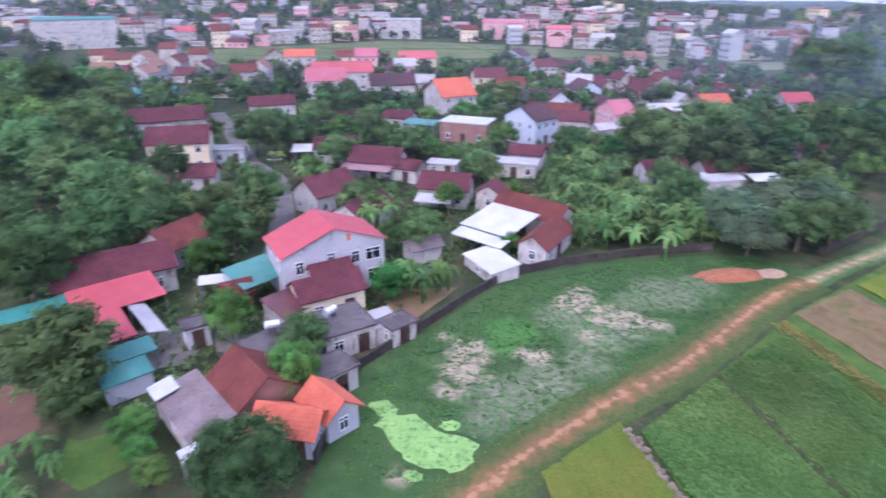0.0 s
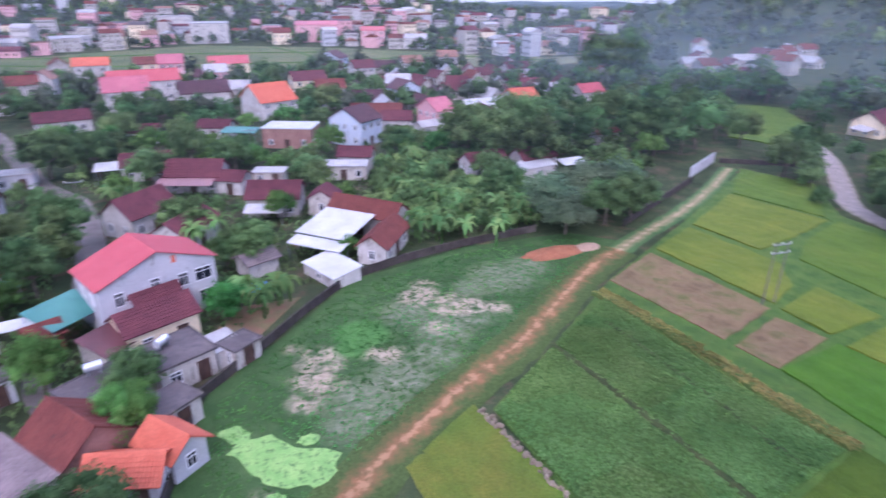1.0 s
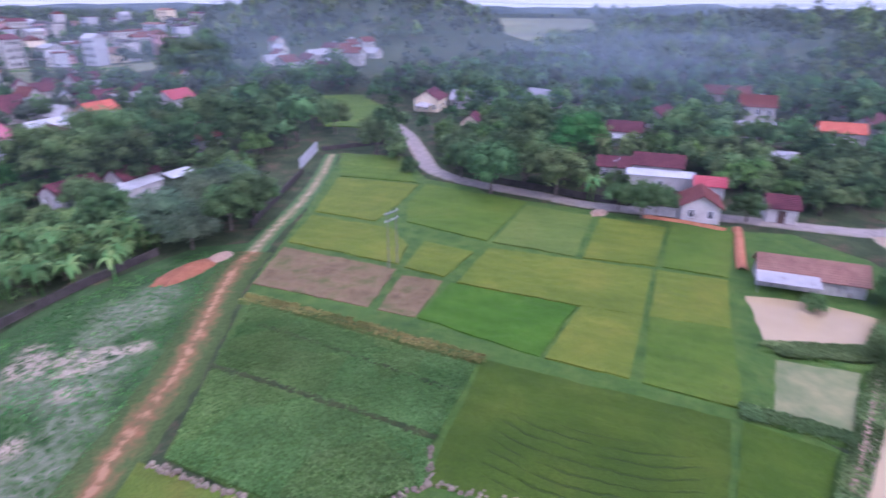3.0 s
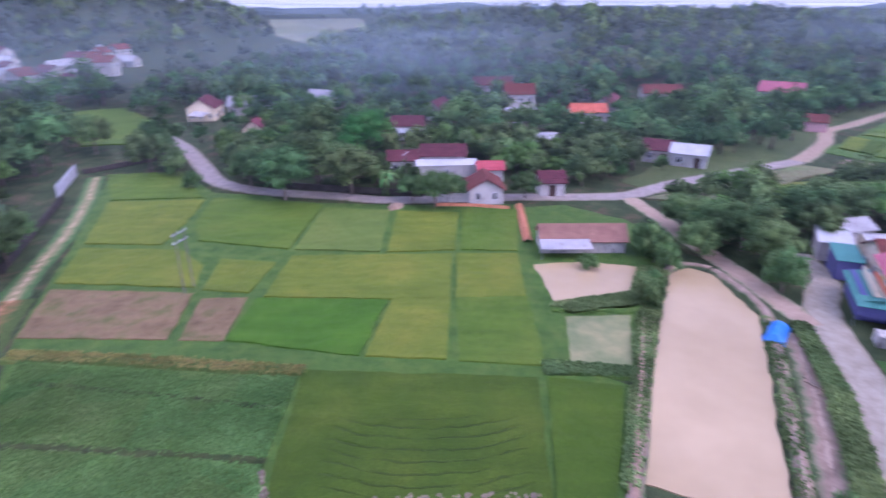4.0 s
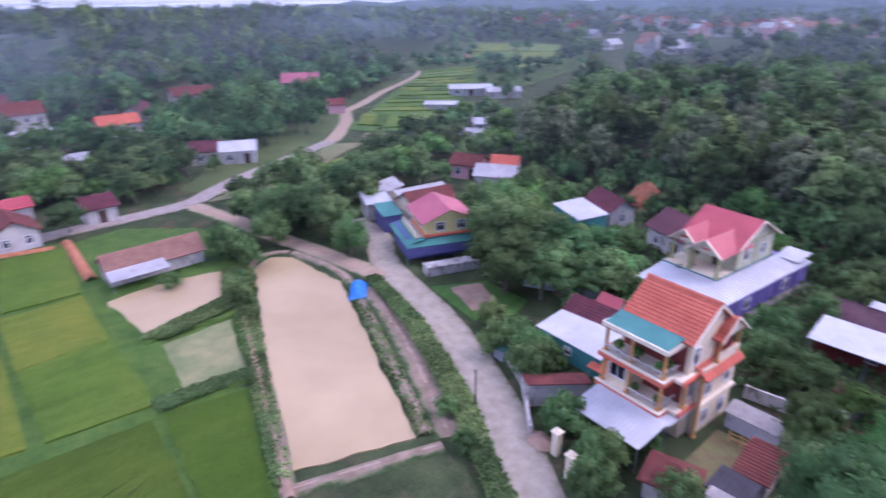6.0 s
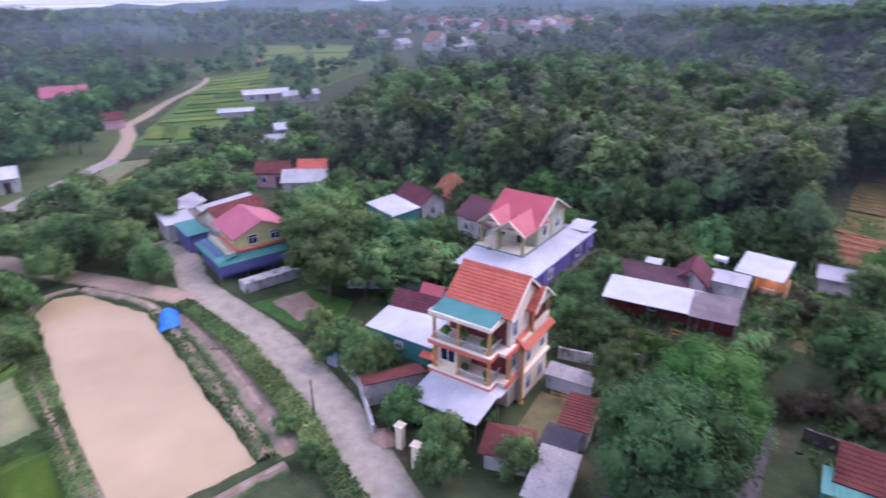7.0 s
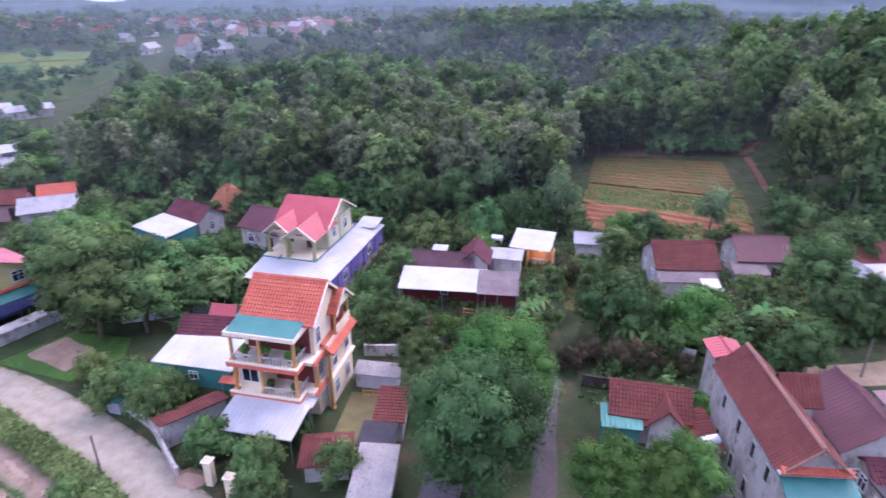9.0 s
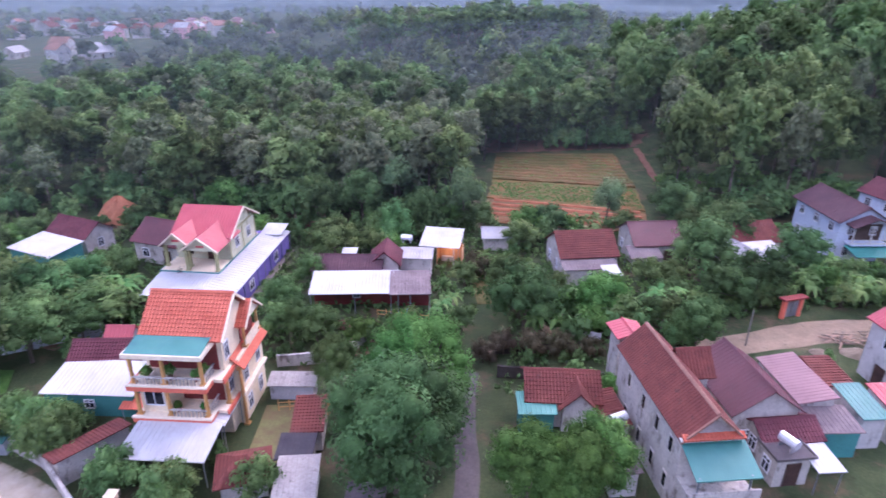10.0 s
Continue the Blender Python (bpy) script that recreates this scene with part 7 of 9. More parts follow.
def lumps(n, spread, z, r, seed, flat=0.8, tall=0.0):
    rs = random.Random(seed)
    out = [(0, 0, z + r * 0.25, r * 0.95, r * 0.95, r * flat)]
    for i in range(n):
        a = 2 * math.pi * (i + rs.uniform(-0.3, 0.3)) / n
        q = r * rs.uniform(0.5, 0.75)
        d = spread * rs.uniform(0.7, 1.1)
        out.append((d * math.cos(a), d * math.sin(a), z + rs.uniform(-0.5, 0.4) * r + tall * rs.uniform(-1, 1), q, q, q * flat))
    return out


def billows(n, z, rx, rz, q, seed):
    """Many rounded boughs over an egg-shaped crown."""
    rs = random.Random(seed)
    out = [(0, 0, z, rx * 0.72, rx * 0.72, rz * 0.72)]
    for i in range(n):
        h = 1 - (1.8 if rz > rx * 1.2 else 1.45) * (i + 0.5) / n
        a = 2.4 * i + rs.uniform(-0.35, 0.35)
        w = math.sqrt(max(0.0, 1 - h * h)) * rs.uniform(0.62, 0.86)
        r = rx * q * rs.uniform(0.8, 1.2)
        out.append((rx * w * math.cos(a), rx * w * math.sin(a), z + rz * 0.74 * h + rs.uniform(-0.2, 0.2), r, r, r * 0.85))
    return out


# sizes of the stock: radius about 4, height about 8
stock("broad", [(billows(13, 4.4, 4.0, 3.6, 0.4, s), 2500, 0.22, "broad", 4.4, 0.24, 0.1) for s in (1, 2, 3)])
stock("dark", [(billows(14, 4.4, 4.0, 3.6, 0.38, s), 2500, 0.22, "dark", 4.4, 0.26, 0.1) for s in (4, 5, 6)])
stock("lush", [(billows(12, 4.4, 4.0, 3.6, 0.42, s), 2500, 0.23, "lush", 4.4, 0.22, 0.1) for s in (7, 8)])
stock("great", [(billows(30, 4.5, 4.2, 3.8, 0.29, s), 11500, 0.115, k, 4.4, 0.26, 0.1) for s, k in ((40, "dark"), (41, "broad"), (42, "lush"))])
stock("light", [(lumps(7, 2.0, 4.6, 2.3, s, 0.95, 0.8), 2600, 0.2, "light", 5.0, 0.2, 0.1) for s in (9, 10)])
stock("willow", [(lumps(8, 2.6, 3.6, 2.4, s, 0.95), 3400, 0.2, "willow", 3.8, 0.22, 0.5) for s in (11, 12)])
stock("bush", [(billows(9, 2.4, 4.0, 2.6, 0.42, s), 1500, 0.3, "bush", 2.0, 0.2, 0.1) for s in (13, 14, 15)])
stock("forest", [(billows(13, 7.6, 3.2, 5.2, 0.42, s), 900, 0.4, "forest", 9.0, 0.18, 0.1) for s in (16, 17, 18, 19)])
stock("grey", [(billows(11, 7.8, 3.0, 5.0, 0.36, s), 760, 0.36, "grey", 9.0, 0.16, 0.3) for s in (20, 21)])
stock("russet", [(billows(8, 2.4, 4.0, 2.6, 0.42, s), 1500, 0.24, "russet", 2.0, 0.2, 0.1) for s in (36, 37)])
stock("scrub", [(lumps(3, 2.4, 2.6, 2.6, s, 0.95), 120, 0.86, "bush", 2.0, 0.2, 0.1) for s in (26, 27, 28)])
stock("smallwood", [(billows(6, 4.2, 4.0, 3.6, 0.5, s), 640, 0.42, k, 4.4, 0.24, 0.1) for s, k in ((52, "broad"), (53, "dark"), (54, "lush"))])
stock("midwood", [(lumps(4, 2.2, 4.0, 2.7, s, 0.98), 330, 0.56, k, 5.0, 0.24, 0.1) for s, k in ((22, "dark"), (23, "dark"), (24, "broad"), (25, "forest"))])


stock("farwood", [(lumps(3, 2.2, 4.0, 2.7, s, 0.98), 150, 0.72, k, 5.0, 0.24, 0.1) for s, k in ((62, "dark"), (63, "broad"), (64, "forest"))])
stock("farforest", [(billows(7, 7.6, 3.2, 5.2, 0.5, s), 420, 0.56, "forest", 9.0, 0.18, 0.1) for s in (66, 67, 68)])


def banana_meshes(seed):
    rs = random.Random(seed)
    v, f = [], []
    for stem in range(3):
        ox, oy = rs.uniform(-2.4, 2.4), rs.uniform(-2.4, 2.4)
        top = rs.uniform(3.2, 4.6)
        for k in range(8):
            a = 2 * math.pi * (k + rs.uniform(-0.3, 0.3)) / 8
            length, rise, wide = rs.uniform(2.0, 2.9), rs.uniform(0.6, 1.9), rs.uniform(0.36, 0.52)
            dx, dy = math.cos(a), math.sin(a)
            n = 5
            i = len(v)
            for j in range(n + 1):
                t = j / n
                r, z = length * t, top + rise * math.sin(t * 2.2) - 1.6 * t * t
                w = wide * math.sin(math.pi * min(0.97, 0.12 + 0.86 * t)) ** 0.6
                for s, drop in ((-1, 0.22), (0, 0), (1, 0.22)):
                    v.append((ox + dx * r - dy * w * s, oy + dy * r + dx * w * s, z - drop * w))
            for j in range(n):
                for c in range(2):
                    p = i + j * 3 + c
                    f.append((p, p + 1, p + 4, p + 3))
    m = bpy.data.meshes.new("leaves")
    m.from_pydata(v, [], f)
    m.materials.append(LEAF["banana"])
    rs = random.Random(seed)
    s, single = Shape(), []
    for stem in range(3):
        ox, oy = rs.uniform(-2.4, 2.4), rs.uniform(-2.4, 2.4)
        top = rs.uniform(3.2, 4.6)
        s.tube(ox, oy, -0.2, top + 0.3, 0.17, 0.1, 7)
        single.append(("stem", Shape().tube(ox, oy, -0.2, top + 0.3, 0.17, 0.1, 7).mesh("stem", LEAF["lush"])))
        for k in range(8):
            lv, lf = v[(stem * 8 + k) * 18:(stem * 8 + k + 1) * 18], f[k * 10:k * 10 + 10]
            one = bpy.data.meshes.new("leaf")
            one.from_pydata(lv, [], [tuple(i - k * 18 for i in q) for q in lf])
            one.materials.append(LEAF["banana"])
            single.append(("leaf", one))
            for q in range(4):
                rs.uniform(0, 1)
    return [m, s.mesh("stem", LEAF["lush"]), None, single]


STOCK["banana"] = [banana_meshes(s) for s in (31, 32, 33)]
SAYS = {
    "broad": ("tree", "leafy broadleaf tree with an uneven green crown"), "dark": ("tree", "dense dark green tree beside houses"),
    "lush": ("tree", "lush bright green fruit tree"), "light": ("tree", "slender tree with pale green open crown"),
    "willow": ("tree", "wide feathery grey-green tree at the field edge"), "bush": ("bush", "low rounded green shrub"), "scrub": ("scrub", "low green scrub between houses and trees"),
    "great": ("tree", "great spreading tree with dense billowing crown"),
    "russet": ("bush", "wild brownish shrub with thin dull leaves"),
    "forest": ("tree", "tall acacia with green crown in the plantation"), "grey": ("tree", "tall eucalyptus with thin greyish crown"),
    "farforest": ("tree", "acacia of the far part of the plantation"), "farwood": ("tree", "far tree with dense green crown"),
    "smallwood": ("tree", "leafy village tree between houses"), "midwood": ("tree", "village tree with dense green crown"), "banana": ("banana plants", "clump of banana plants with long arching leaves"),
}
PLANTED = []
dice = random.Random(5)


def plant(kind, x, y, zc, r):
    """A tree of crown radius r whose crown is centred at the height zc."""
    row = STOCK[kind][dice.randrange(len(STOCK[kind]))]
    if kind in ("broad", "dark", "lush") and r >= 2.4 and math.hypot(x, y) < 52:
        row = STOCK["great"][("dark", "broad", "lush").index(kind)]
    tall = {"forest": 12.8, "grey": 12.8, "bush": 4.8, "russet": 4.8, "scrub": 4.8, "banana": 5.6}.get(kind, 8.0)
    sx = r / (4.4 if kind not in ("forest", "grey") else 3.4)
    sz = (zc + 0.72 * r) / tall if kind not in ("banana",) else sx * 1.0
    m = Matrix.LocRotScale((x, y, land(x, y)), Euler((0, 0, dice.uniform(0, 6.28))), (sx, sx * dice.uniform(0.9, 1.1), sz))
    category, label = SAYS[kind]
    if row[2] is None:
        name = {"bush": "bush", "russet": "bush", "banana": "banana_plants"}.get(kind, "tree")
        root = new(name)
        root.empty_display_size = 0.3
        tagged(root, label, category, "village trees" if kind not in ("forest", "grey") else "plantation trees")
        for name, mesh in row[3] if kind == "banana" else (("crown", row[0]), ("trunk", row[1])):
            part(name, mesh, None, root)
        root.matrix_basis = m
        row[2] = root
        root["first"] = 1
    else:
        ob = row[2].copy()
        scene.collection.objects.link(ob)
        ob.matrix_basis = m
        for child in row[2].children:
            c = child.copy()
            scene.collection.objects.link(c)
            c.parent = ob
    PLANTED.append((x, y, r))


CROWDS = {}


def crowd(kind, x, y, zc, r):
    """One of very many trees: kept for the joined mesh of its kind."""
    if math.hypot(x, y) > 150:
        kind = {"midwood": "farwood", "forest": "farforest"}.get(kind, kind)
    row = STOCK[kind][dice.randrange(len(STOCK[kind]))]
    tall = {"forest": 12.8, "farforest": 12.8, "grey": 12.8, "bush": 4.6, "scrub": 4.8, "banana": 5.6}.get(kind, 7.8)
    sx = r / (4.4 if kind not in ("forest", "farforest", "grey") else 3.4)
    sz = (zc + 0.72 * r) / tall if kind != "banana" else sx
    CROWDS.setdefault(kind, []).append((row, Matrix.LocRotScale((x, y, land(x, y)), Euler((0, 0, dice.uniform(0, 6.28))), (sx, sx * dice.uniform(0.9, 1.1), sz))))
    PLANTED.append((x, y, r))


def join_crowds():
    for kind, rows in CROWDS.items():
        V, F, M, N, mats, base = [], [], [], [], [], 0
        for row, m in rows:
            spin = np.linalg.inv(np.array(m)[:3, :3]).T
            for slot, mesh in enumerate(row[:2]):
                n = len(mesh.vertices)
                v = np.empty(n * 3)
                mesh.vertices.foreach_get("co", v)
                v = np.c_[v.reshape(n, 3), np.ones(n)] @ np.array(m).T
                V.append(v[:, :3])
                own = SOFT.get(mesh.name)
                if own is None:
                    own = np.empty(n * 3)
                    mesh.vertices.foreach_get("normal", own)
                    own = own.reshape(n, 3)
                turned = own @ spin.T
                N.append(turned / np.linalg.norm(turned, axis=1)[:, None])
                F += [[i + base for i in p.vertices] for p in mesh.polygons]
                if mesh.materials[0] not in mats:
                    mats.append(mesh.materials[0])
                M += [mats.index(mesh.materials[0])] * len(mesh.polygons)
                base += n
        name = {"scrub": "undergrowth", "bush": "shrubbery", "banana": "banana_grove"}.get(kind, "grove")
        me = bpy.data.meshes.new(name)
        me.from_pydata(np.concatenate(V).tolist(), [], F)
        for mat in mats:
            me.materials.append(mat)
        me.polygons.foreach_set("material_index", M)
        soften(me, np.concatenate(N))
        tagged(new(name, me), "many trees together: " + SAYS[kind][1], "trees", kind="stuff")


def row_of(kind, *numbers):
    for i in range(0, len(numbers), 4):
        plant(kind, *numbers[i:i + 4])


row_of("dark", 12.2, -33.2, 7, 6.4)
row_of("broad",
       22.1, -43.6, 4.5, 2.4, 27.6, -50.9, 2.5, 2.8, 9.3, -67.1, 4, 3,
       -14.8, -78.6, 6, 4.5, -19.7, -91.6, 5, 4, -12.5, -61.7, 4, 3, 37.4, -88.4, 6, 4, 43.2, -83.5, 6, 4,
       34.7, -71.1, 4, 4, 10, -82.1, 3, 3, -12.4, -100.4, 5, 4, 60.4, -53.9, 3, 3, 60.4, -46.9, 4, 4,
       64, -52.4, 2.4, 3, 80, -83.8, 4, 4, 34.4, -63.4, 3, 2.4, 30.9, -51, 3, 3, 63.2, -40.1, 6, 6)
row_of("broad",
       54.5, -39.7, 4, 4, 79.8, -45, 5, 4, 108.1, -41.6, 4, 4, 91.5, -15.8, 4, 4, 96.7, -11.5, 4, 3.5,
       91.8, -21.3, 4, 4, 97.1, -30.8, 4, 4, -46, 78, 6, 6, -53.7, 90.2, 7, 6, -64.5, 99.6, 7, 7,
       -78.8, 131.4, 8, 8, -78.4, 111.2, 8, 8, -50.1, 93.4, 6, 5, -33.8, 160.6, 5, 5, -21.9, 123.2, 4, 5,
       -13.5, 93.9, 4, 4, -3.6, 81.3, 4, 4, -7, 81.5, 3, 3, 7.5, 118.4, 3, 4, 20.1, 188.6, 5, 6)
row_of("broad",
       47, 121.6, 7, 8, 45.7, 132.2, 7, 7, 58.6, 133.6, 8, 8, 52.6, 81.8, 4, 5, 57.2, 81.5, 5, 5,
       42.2, 100.6, 4, 4, 41.5, 107.5, 4, 4, 72.9, 126.1, 6, 7, 87, 138.7, 7, 8, 112.5, 119.8, 6, 5,
       98.9, 68.5, 5, 4, 93.9, 58.1, 6, 6, 102.9, 55.8, 6, 7, 100.4, 47.6, 5, 6, 127.7, 68.5, 7, 6,
       97.5, 30, 4, 4, 99.5, 34.9, 3, 3, 101.4, 27.9, 3, 3, 106.7, 15.3, 3, 3, 96.9, -12.5, 3, 4)
row_of("broad",
       92.5, -15.9, 4, 4, 91.1, -19.6, 4, 5, 85.2, -22.3, 4, 4, 106.4, -37, 4, 5, 101.7, -30.2, 4, 5,
       57.9, -36.5, 5, 5, 68.8, -41.5, 5, 5, 63.1, -46.4, 4, 4, 34.6, -55.6, 3, 2.8)
row_of("lush",
       13.5, -43.4, 6, 5, 2.4, -35.6, 3.8, 3.5, -2.2, -36.8, 4.2, 3.9, -0.3, -34.4, 3, 3, -3.3, -48.7, 2.2, 1.6, -1.7, -64, 4, 3.2, -2.6, -70.0, 2.4, 2.4,
       59.8, -83.3, 4, 4, -13.7, 46.3, 4, 3, -31.6, 72.1, 3.5, 3, -23, 56.3, 4, 3, -26.4, 40.4, 2, 1.9,
       -24.8, 38.0, 1.4, 1.5, -22.6, 35.6, 1.4, 1.6, -6.5, 66, 2.5, 3, 9.5, 79.8, 2, 2,
       1, 98.5, 3, 3, 125, 54.4, 7, 6)
row_of("bush",
       22.5, -29.8, 1.8, 2, 28.4, -27.9, 1.8, 2, 33.5, -27.9, 1.8, 2, 27.6, -32.2, 1.2, 1, -10.4, -60.9, 2, 2,
       26, -86.1, 4, 3, 41.1, -29.6, 2, 2.5, 47.4, -31.2, 1.4, 2.2, 43.0, -31.8, 1.3, 2.0, 51.4, -30.8, 1.5, 2,
       42.9, -30.5, 2, 2.5, 46.3, -28.5, 2, 2, 77.8, -22.5, 3, 3, 32.8, -27.3, 2, 2.2, 28.2, -27.2, 2, 2.2,
       26, -24.9, 2, 2.2, 35.1, -18.7, 1, 1.2, 39.8, -19.3, 1, 1.2, 85, -6.2, 2.5, 3, 80.6, -8.6, 2, 2)
row_of("bush",
       69.7, -6.1, 1.5, 1.5, 78.3, 1.9, 1, 1.5, 96, 79.9, 1.5, 2, 106.1, 22.6, 2, 2, 87.3, -13.2, 3, 3,
       41.7, -31.8, 1.5, 2)
row_of("banana",
       15.5, -60.5, 2.5, 2.5, 18.1, -55.6, 2.5, 2, -9.7, -69, 3, 3, -6.4, -63.5, 2, 2, -31.4, -81.1, 3, 3,
       -33.7, -78.4, 3, 3, -29.6, -100.1, 3, 2, 53.6, -53, 3, 3, -33.9, 37.6, 2, 2.2, -30.6, 36.2, 2, 2.0, -31.8, 33.6, 2, 2.2, -3.1, 66.6, 3, 3.5,
       -0.3, 68.2, 3, 3.5, -4.6, 68.2, 3, 3.5, -9.8, 94, 3, 4, -12.8, 88.6, 3, 4, 23, 103.5, 3, 4,
       26.6, 97.3, 3, 4, 30.8, 91.6, 3, 4, 20.9, 84, 3, 4, 25.4, 81.8, 3, 4, 34.5, 89, 3, 4)
row_of("banana",
       33.8, 79.7, 3, 4, 22.5, 118.5, 3, 4, 30.3, 123, 3, 4, 39.6, 86.4, 4, 4, 101.8, 41.3, 4, 4,
       56.1, -52.4, 3, 3)
row_of("dark",
       6.2, -59.7, 5, 4.5, -21.4, -76, 4, 4, -16.8, -71.4, 4, 3.5, -28.3, -85.5, 4, 4, 56.7, -41.7, 4, 4,
       -14.1, 52.5, 3.5, 3, -14.6, 33.8, 4, 4.5, -29.8, 78.5, 5, 4, -35.3, 47, 5, 5.5, -33.0, 43.4, 2.6, 2.8,
       -47, 66.4, 6, 6, -57.9, 75.7, 6, 5, -49.1, 63.2, 6, 6, -51.9, 110.8, 6, 4, -29.1, 90.7, 6, 5,
       -116.1, 181.5, 9, 9, -42.9, 135.4, 6, 6, -34, 135.5, 6, 5, -16.1, 137.1, 7, 4, 55.5, 116.4, 6, 7)
row_of("dark",
       85.7, 122.1, 7, 8, 132, 219.2, 12, 12, 142.1, 219.5, 12, 12, 103.2, 96.1, 5, 5)
row_of("russet",
       7.6, -54.6, 1.4, 1.8, 4.6, -55.2, 1.5, 2.0, 1.8, -56.0, 1.4, 1.8, -1.4, -56.4, 1.2, 1.6, 9.4, -52.4, 1.3, 1.6, 14.2, -72.2, 1.8, 2.2, 48.0, -56.4, 1.6, 2.2, 40.4, -50.6, 1.2, 1.8)
row_of("light",
       -2.3, -97.1, 6.4, 4.0, 20.5, -90, 8, 4, 33, -93, 8, 5, 168, -104, 8, 3.4)
row_of("willow",
       44.5, 86.2, 5, 7, 54.2, 91.7, 5, 7, 60.6, 91.7, 5, 7, 44.1, 79.5, 4, 5)


def free(x, y, r, gap=1.0):
    """Whether a tree of radius r would keep clear of the houses."""
    for hx, hy, hr in TAKEN:
        if math.hypot(x - hx, y - hy) < hr + r * 0.7 + gap:
            return False
    return True


def hides_from_camera(x, y, h):
    """Whether a tree would hide a house from the camera above the origin."""
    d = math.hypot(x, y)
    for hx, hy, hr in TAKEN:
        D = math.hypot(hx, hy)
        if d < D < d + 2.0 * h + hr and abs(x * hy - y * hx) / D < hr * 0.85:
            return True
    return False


WAYS = [(smooth_line(p, 3.0), w) for p, w in (
    ([(-24, 78), (-26.3, 91.2), (-33.5, 116), (-43.6, 130.8), (-56, 158), (-69.7, 186)], 4.5),
    ([(134, 118), (122.4, 102), (110, 88), (100.5, 77.1), (97.6, 65.6), (99.4, 38.3), (106.6, 18.3), (112.5, -1), (126.5, -15), (149, -40)], 5.0),
    ([(149, -40), (158.5, -45), (171, -51), (186, -55.4), (196, -64), (218, -80), (232, -92), (252, -108), (266, -116)], 4.2),
    ([(69, -24.5), (83.3, -17.7), (100.4, -9.6), (112.5, -3.2)], 5.0),
    ([(28, -21), (41, -24.6), (56, -26.4), (69, -26), (83, -28.6), (92, -27.6)], 5.0),
    ([(7.4, -26), (8.3, -35), (9.8, -46.6), (9.9, -56), (12, -64)], 3.0),
    ([(-54, -72), (-40, -72.6), (-33, -71.4), (-26.5, -69), (-19.5, -65), (-13, -61)], 5.0),
)]


def on_way(x, y):
    p = Vector((x, y))
    return any((q - p).length < w for line, w in WAYS for q in line)


OPEN = [c for _, c, *_ in FAR] + [VALLEY_EDGE] + [[(23.5, -137), (-8.6, -142), (-14, -113), (-10.5, -95), (18.4, -92)], [(63.7, -28.6), (53.6, -29.6), (52.6, -35), (55, -38), (62, -36)]]


def inside(x, y, poly):
    hit, n = False, len(poly)
    for i in range(n):
        (x0, y0), (x1, y1) = poly[i], poly[(i + 1) % n]
        if (y0 > y) != (y1 > y) and x < (x1 - x0) * (y - y0) / (y1 - y0) + x0:
            hit = not hit
    return hit


def scatter(region, count, kinds, size, seed, spacing=0.75, yards=True, tries=14, near=False):
    """Trees strewn over a region, clear of houses, ways and plots."""
    rs = random.Random(seed)
    xs, ys = [p[0] for p in region], [p[1] for p in region]
    made = 0
    for _ in range(count * tries):
        if made >= count:
            break
        x, y = rs.uniform(min(xs), max(xs)), rs.uniform(min(ys), max(ys))
        r = rs.uniform(*size)
        kind = rs.choice(kinds)
        h = {"forest": 12, "grey": 12, "bush": r, "scrub": r, "banana": 4}.get(kind, r * 1.5)
        if not inside(x, y, region) or any(inside(x, y, p) for p in OPEN) or on_way(x, y) or not free(x, y, r):
            continue
        if any(math.hypot(x - a, y - b) < (r + c) * spacing for a, b, c in PLANTED[-400:]):
            continue
        # yards: keep the camera's sight of the houses open
        if yards and hides_from_camera(x, y, h):
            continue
        lift = 6.0 if y < -104 and x < 0 else 1.0 if y < -90 else 0.0
        zc = {"forest": rs.uniform(9.5, 12.5) + lift, "grey": rs.uniform(9.5, 12) + lift}.get(kind, r * rs.uniform(0.8, 1.15))
        (plant if near else crowd)(kind, x, y, zc, r)
        made += 1


TOWN = (("dirty", "rust", 2, 9, 7), ("pink", "silver", 2, 8, 8), ("white", "clay", 2, 9, 7), ("cream", "pink", 3, 7, 9), ("dirty", "silver", 1, 12, 6), ("dirty", "maroon", 1, 11, 7), ("dirty", "dark", 1, 10, 7), ("blue", "dark", 2, 8, 8), ("dirty", "maroon", 1, 8, 5.5), ("white", "rust", 1, 7, 5), ("dirty", "silver", 1, 6, 4.5))


def town(region, count, seed, spacing=11, kinds=None, win=True):
    rs = random.Random(seed)
    xs, ys = [p[0] for p in region], [p[1] for p in region]
    put, protos = [], {}
    for _ in range(count * 25):
        if len(put) >= count:
            break
        x, y = rs.uniform(min(xs), max(xs)), rs.uniform(min(ys), max(ys))
        if not inside(x, y, region) or any(inside(x, y, p) for p in OPEN) or on_way(x, y) or any(math.hypot(x - a, y - b) < spacing for a, b in put) or not free(x, y, 5):
            continue
        put.append((x, y))
        k = rs.choice(kinds or range(len(TOWN)))
        wall, roof, fl, L, W = TOWN[k]
        rot = rs.choice((0, 90)) + rs.uniform(-18, 18)
        if k not in protos:
            protos[k] = house(x, y, rot, L, W, 3.3 * fl, 2.4, wall, roof, "%s walled town house with %s roof" % (wall, {"silver": "pale", "rose": "rose", "rust": "brownish red"}.get(roof, roof)), "flat", fl, group="town houses", win=win)
        else:
            copy_thing(protos[k], pose(x, y, land(x, y), 0, 0, rot))
            TAKEN.append((x, y, math.hypot(L, W) * 0.5 + 0.4))


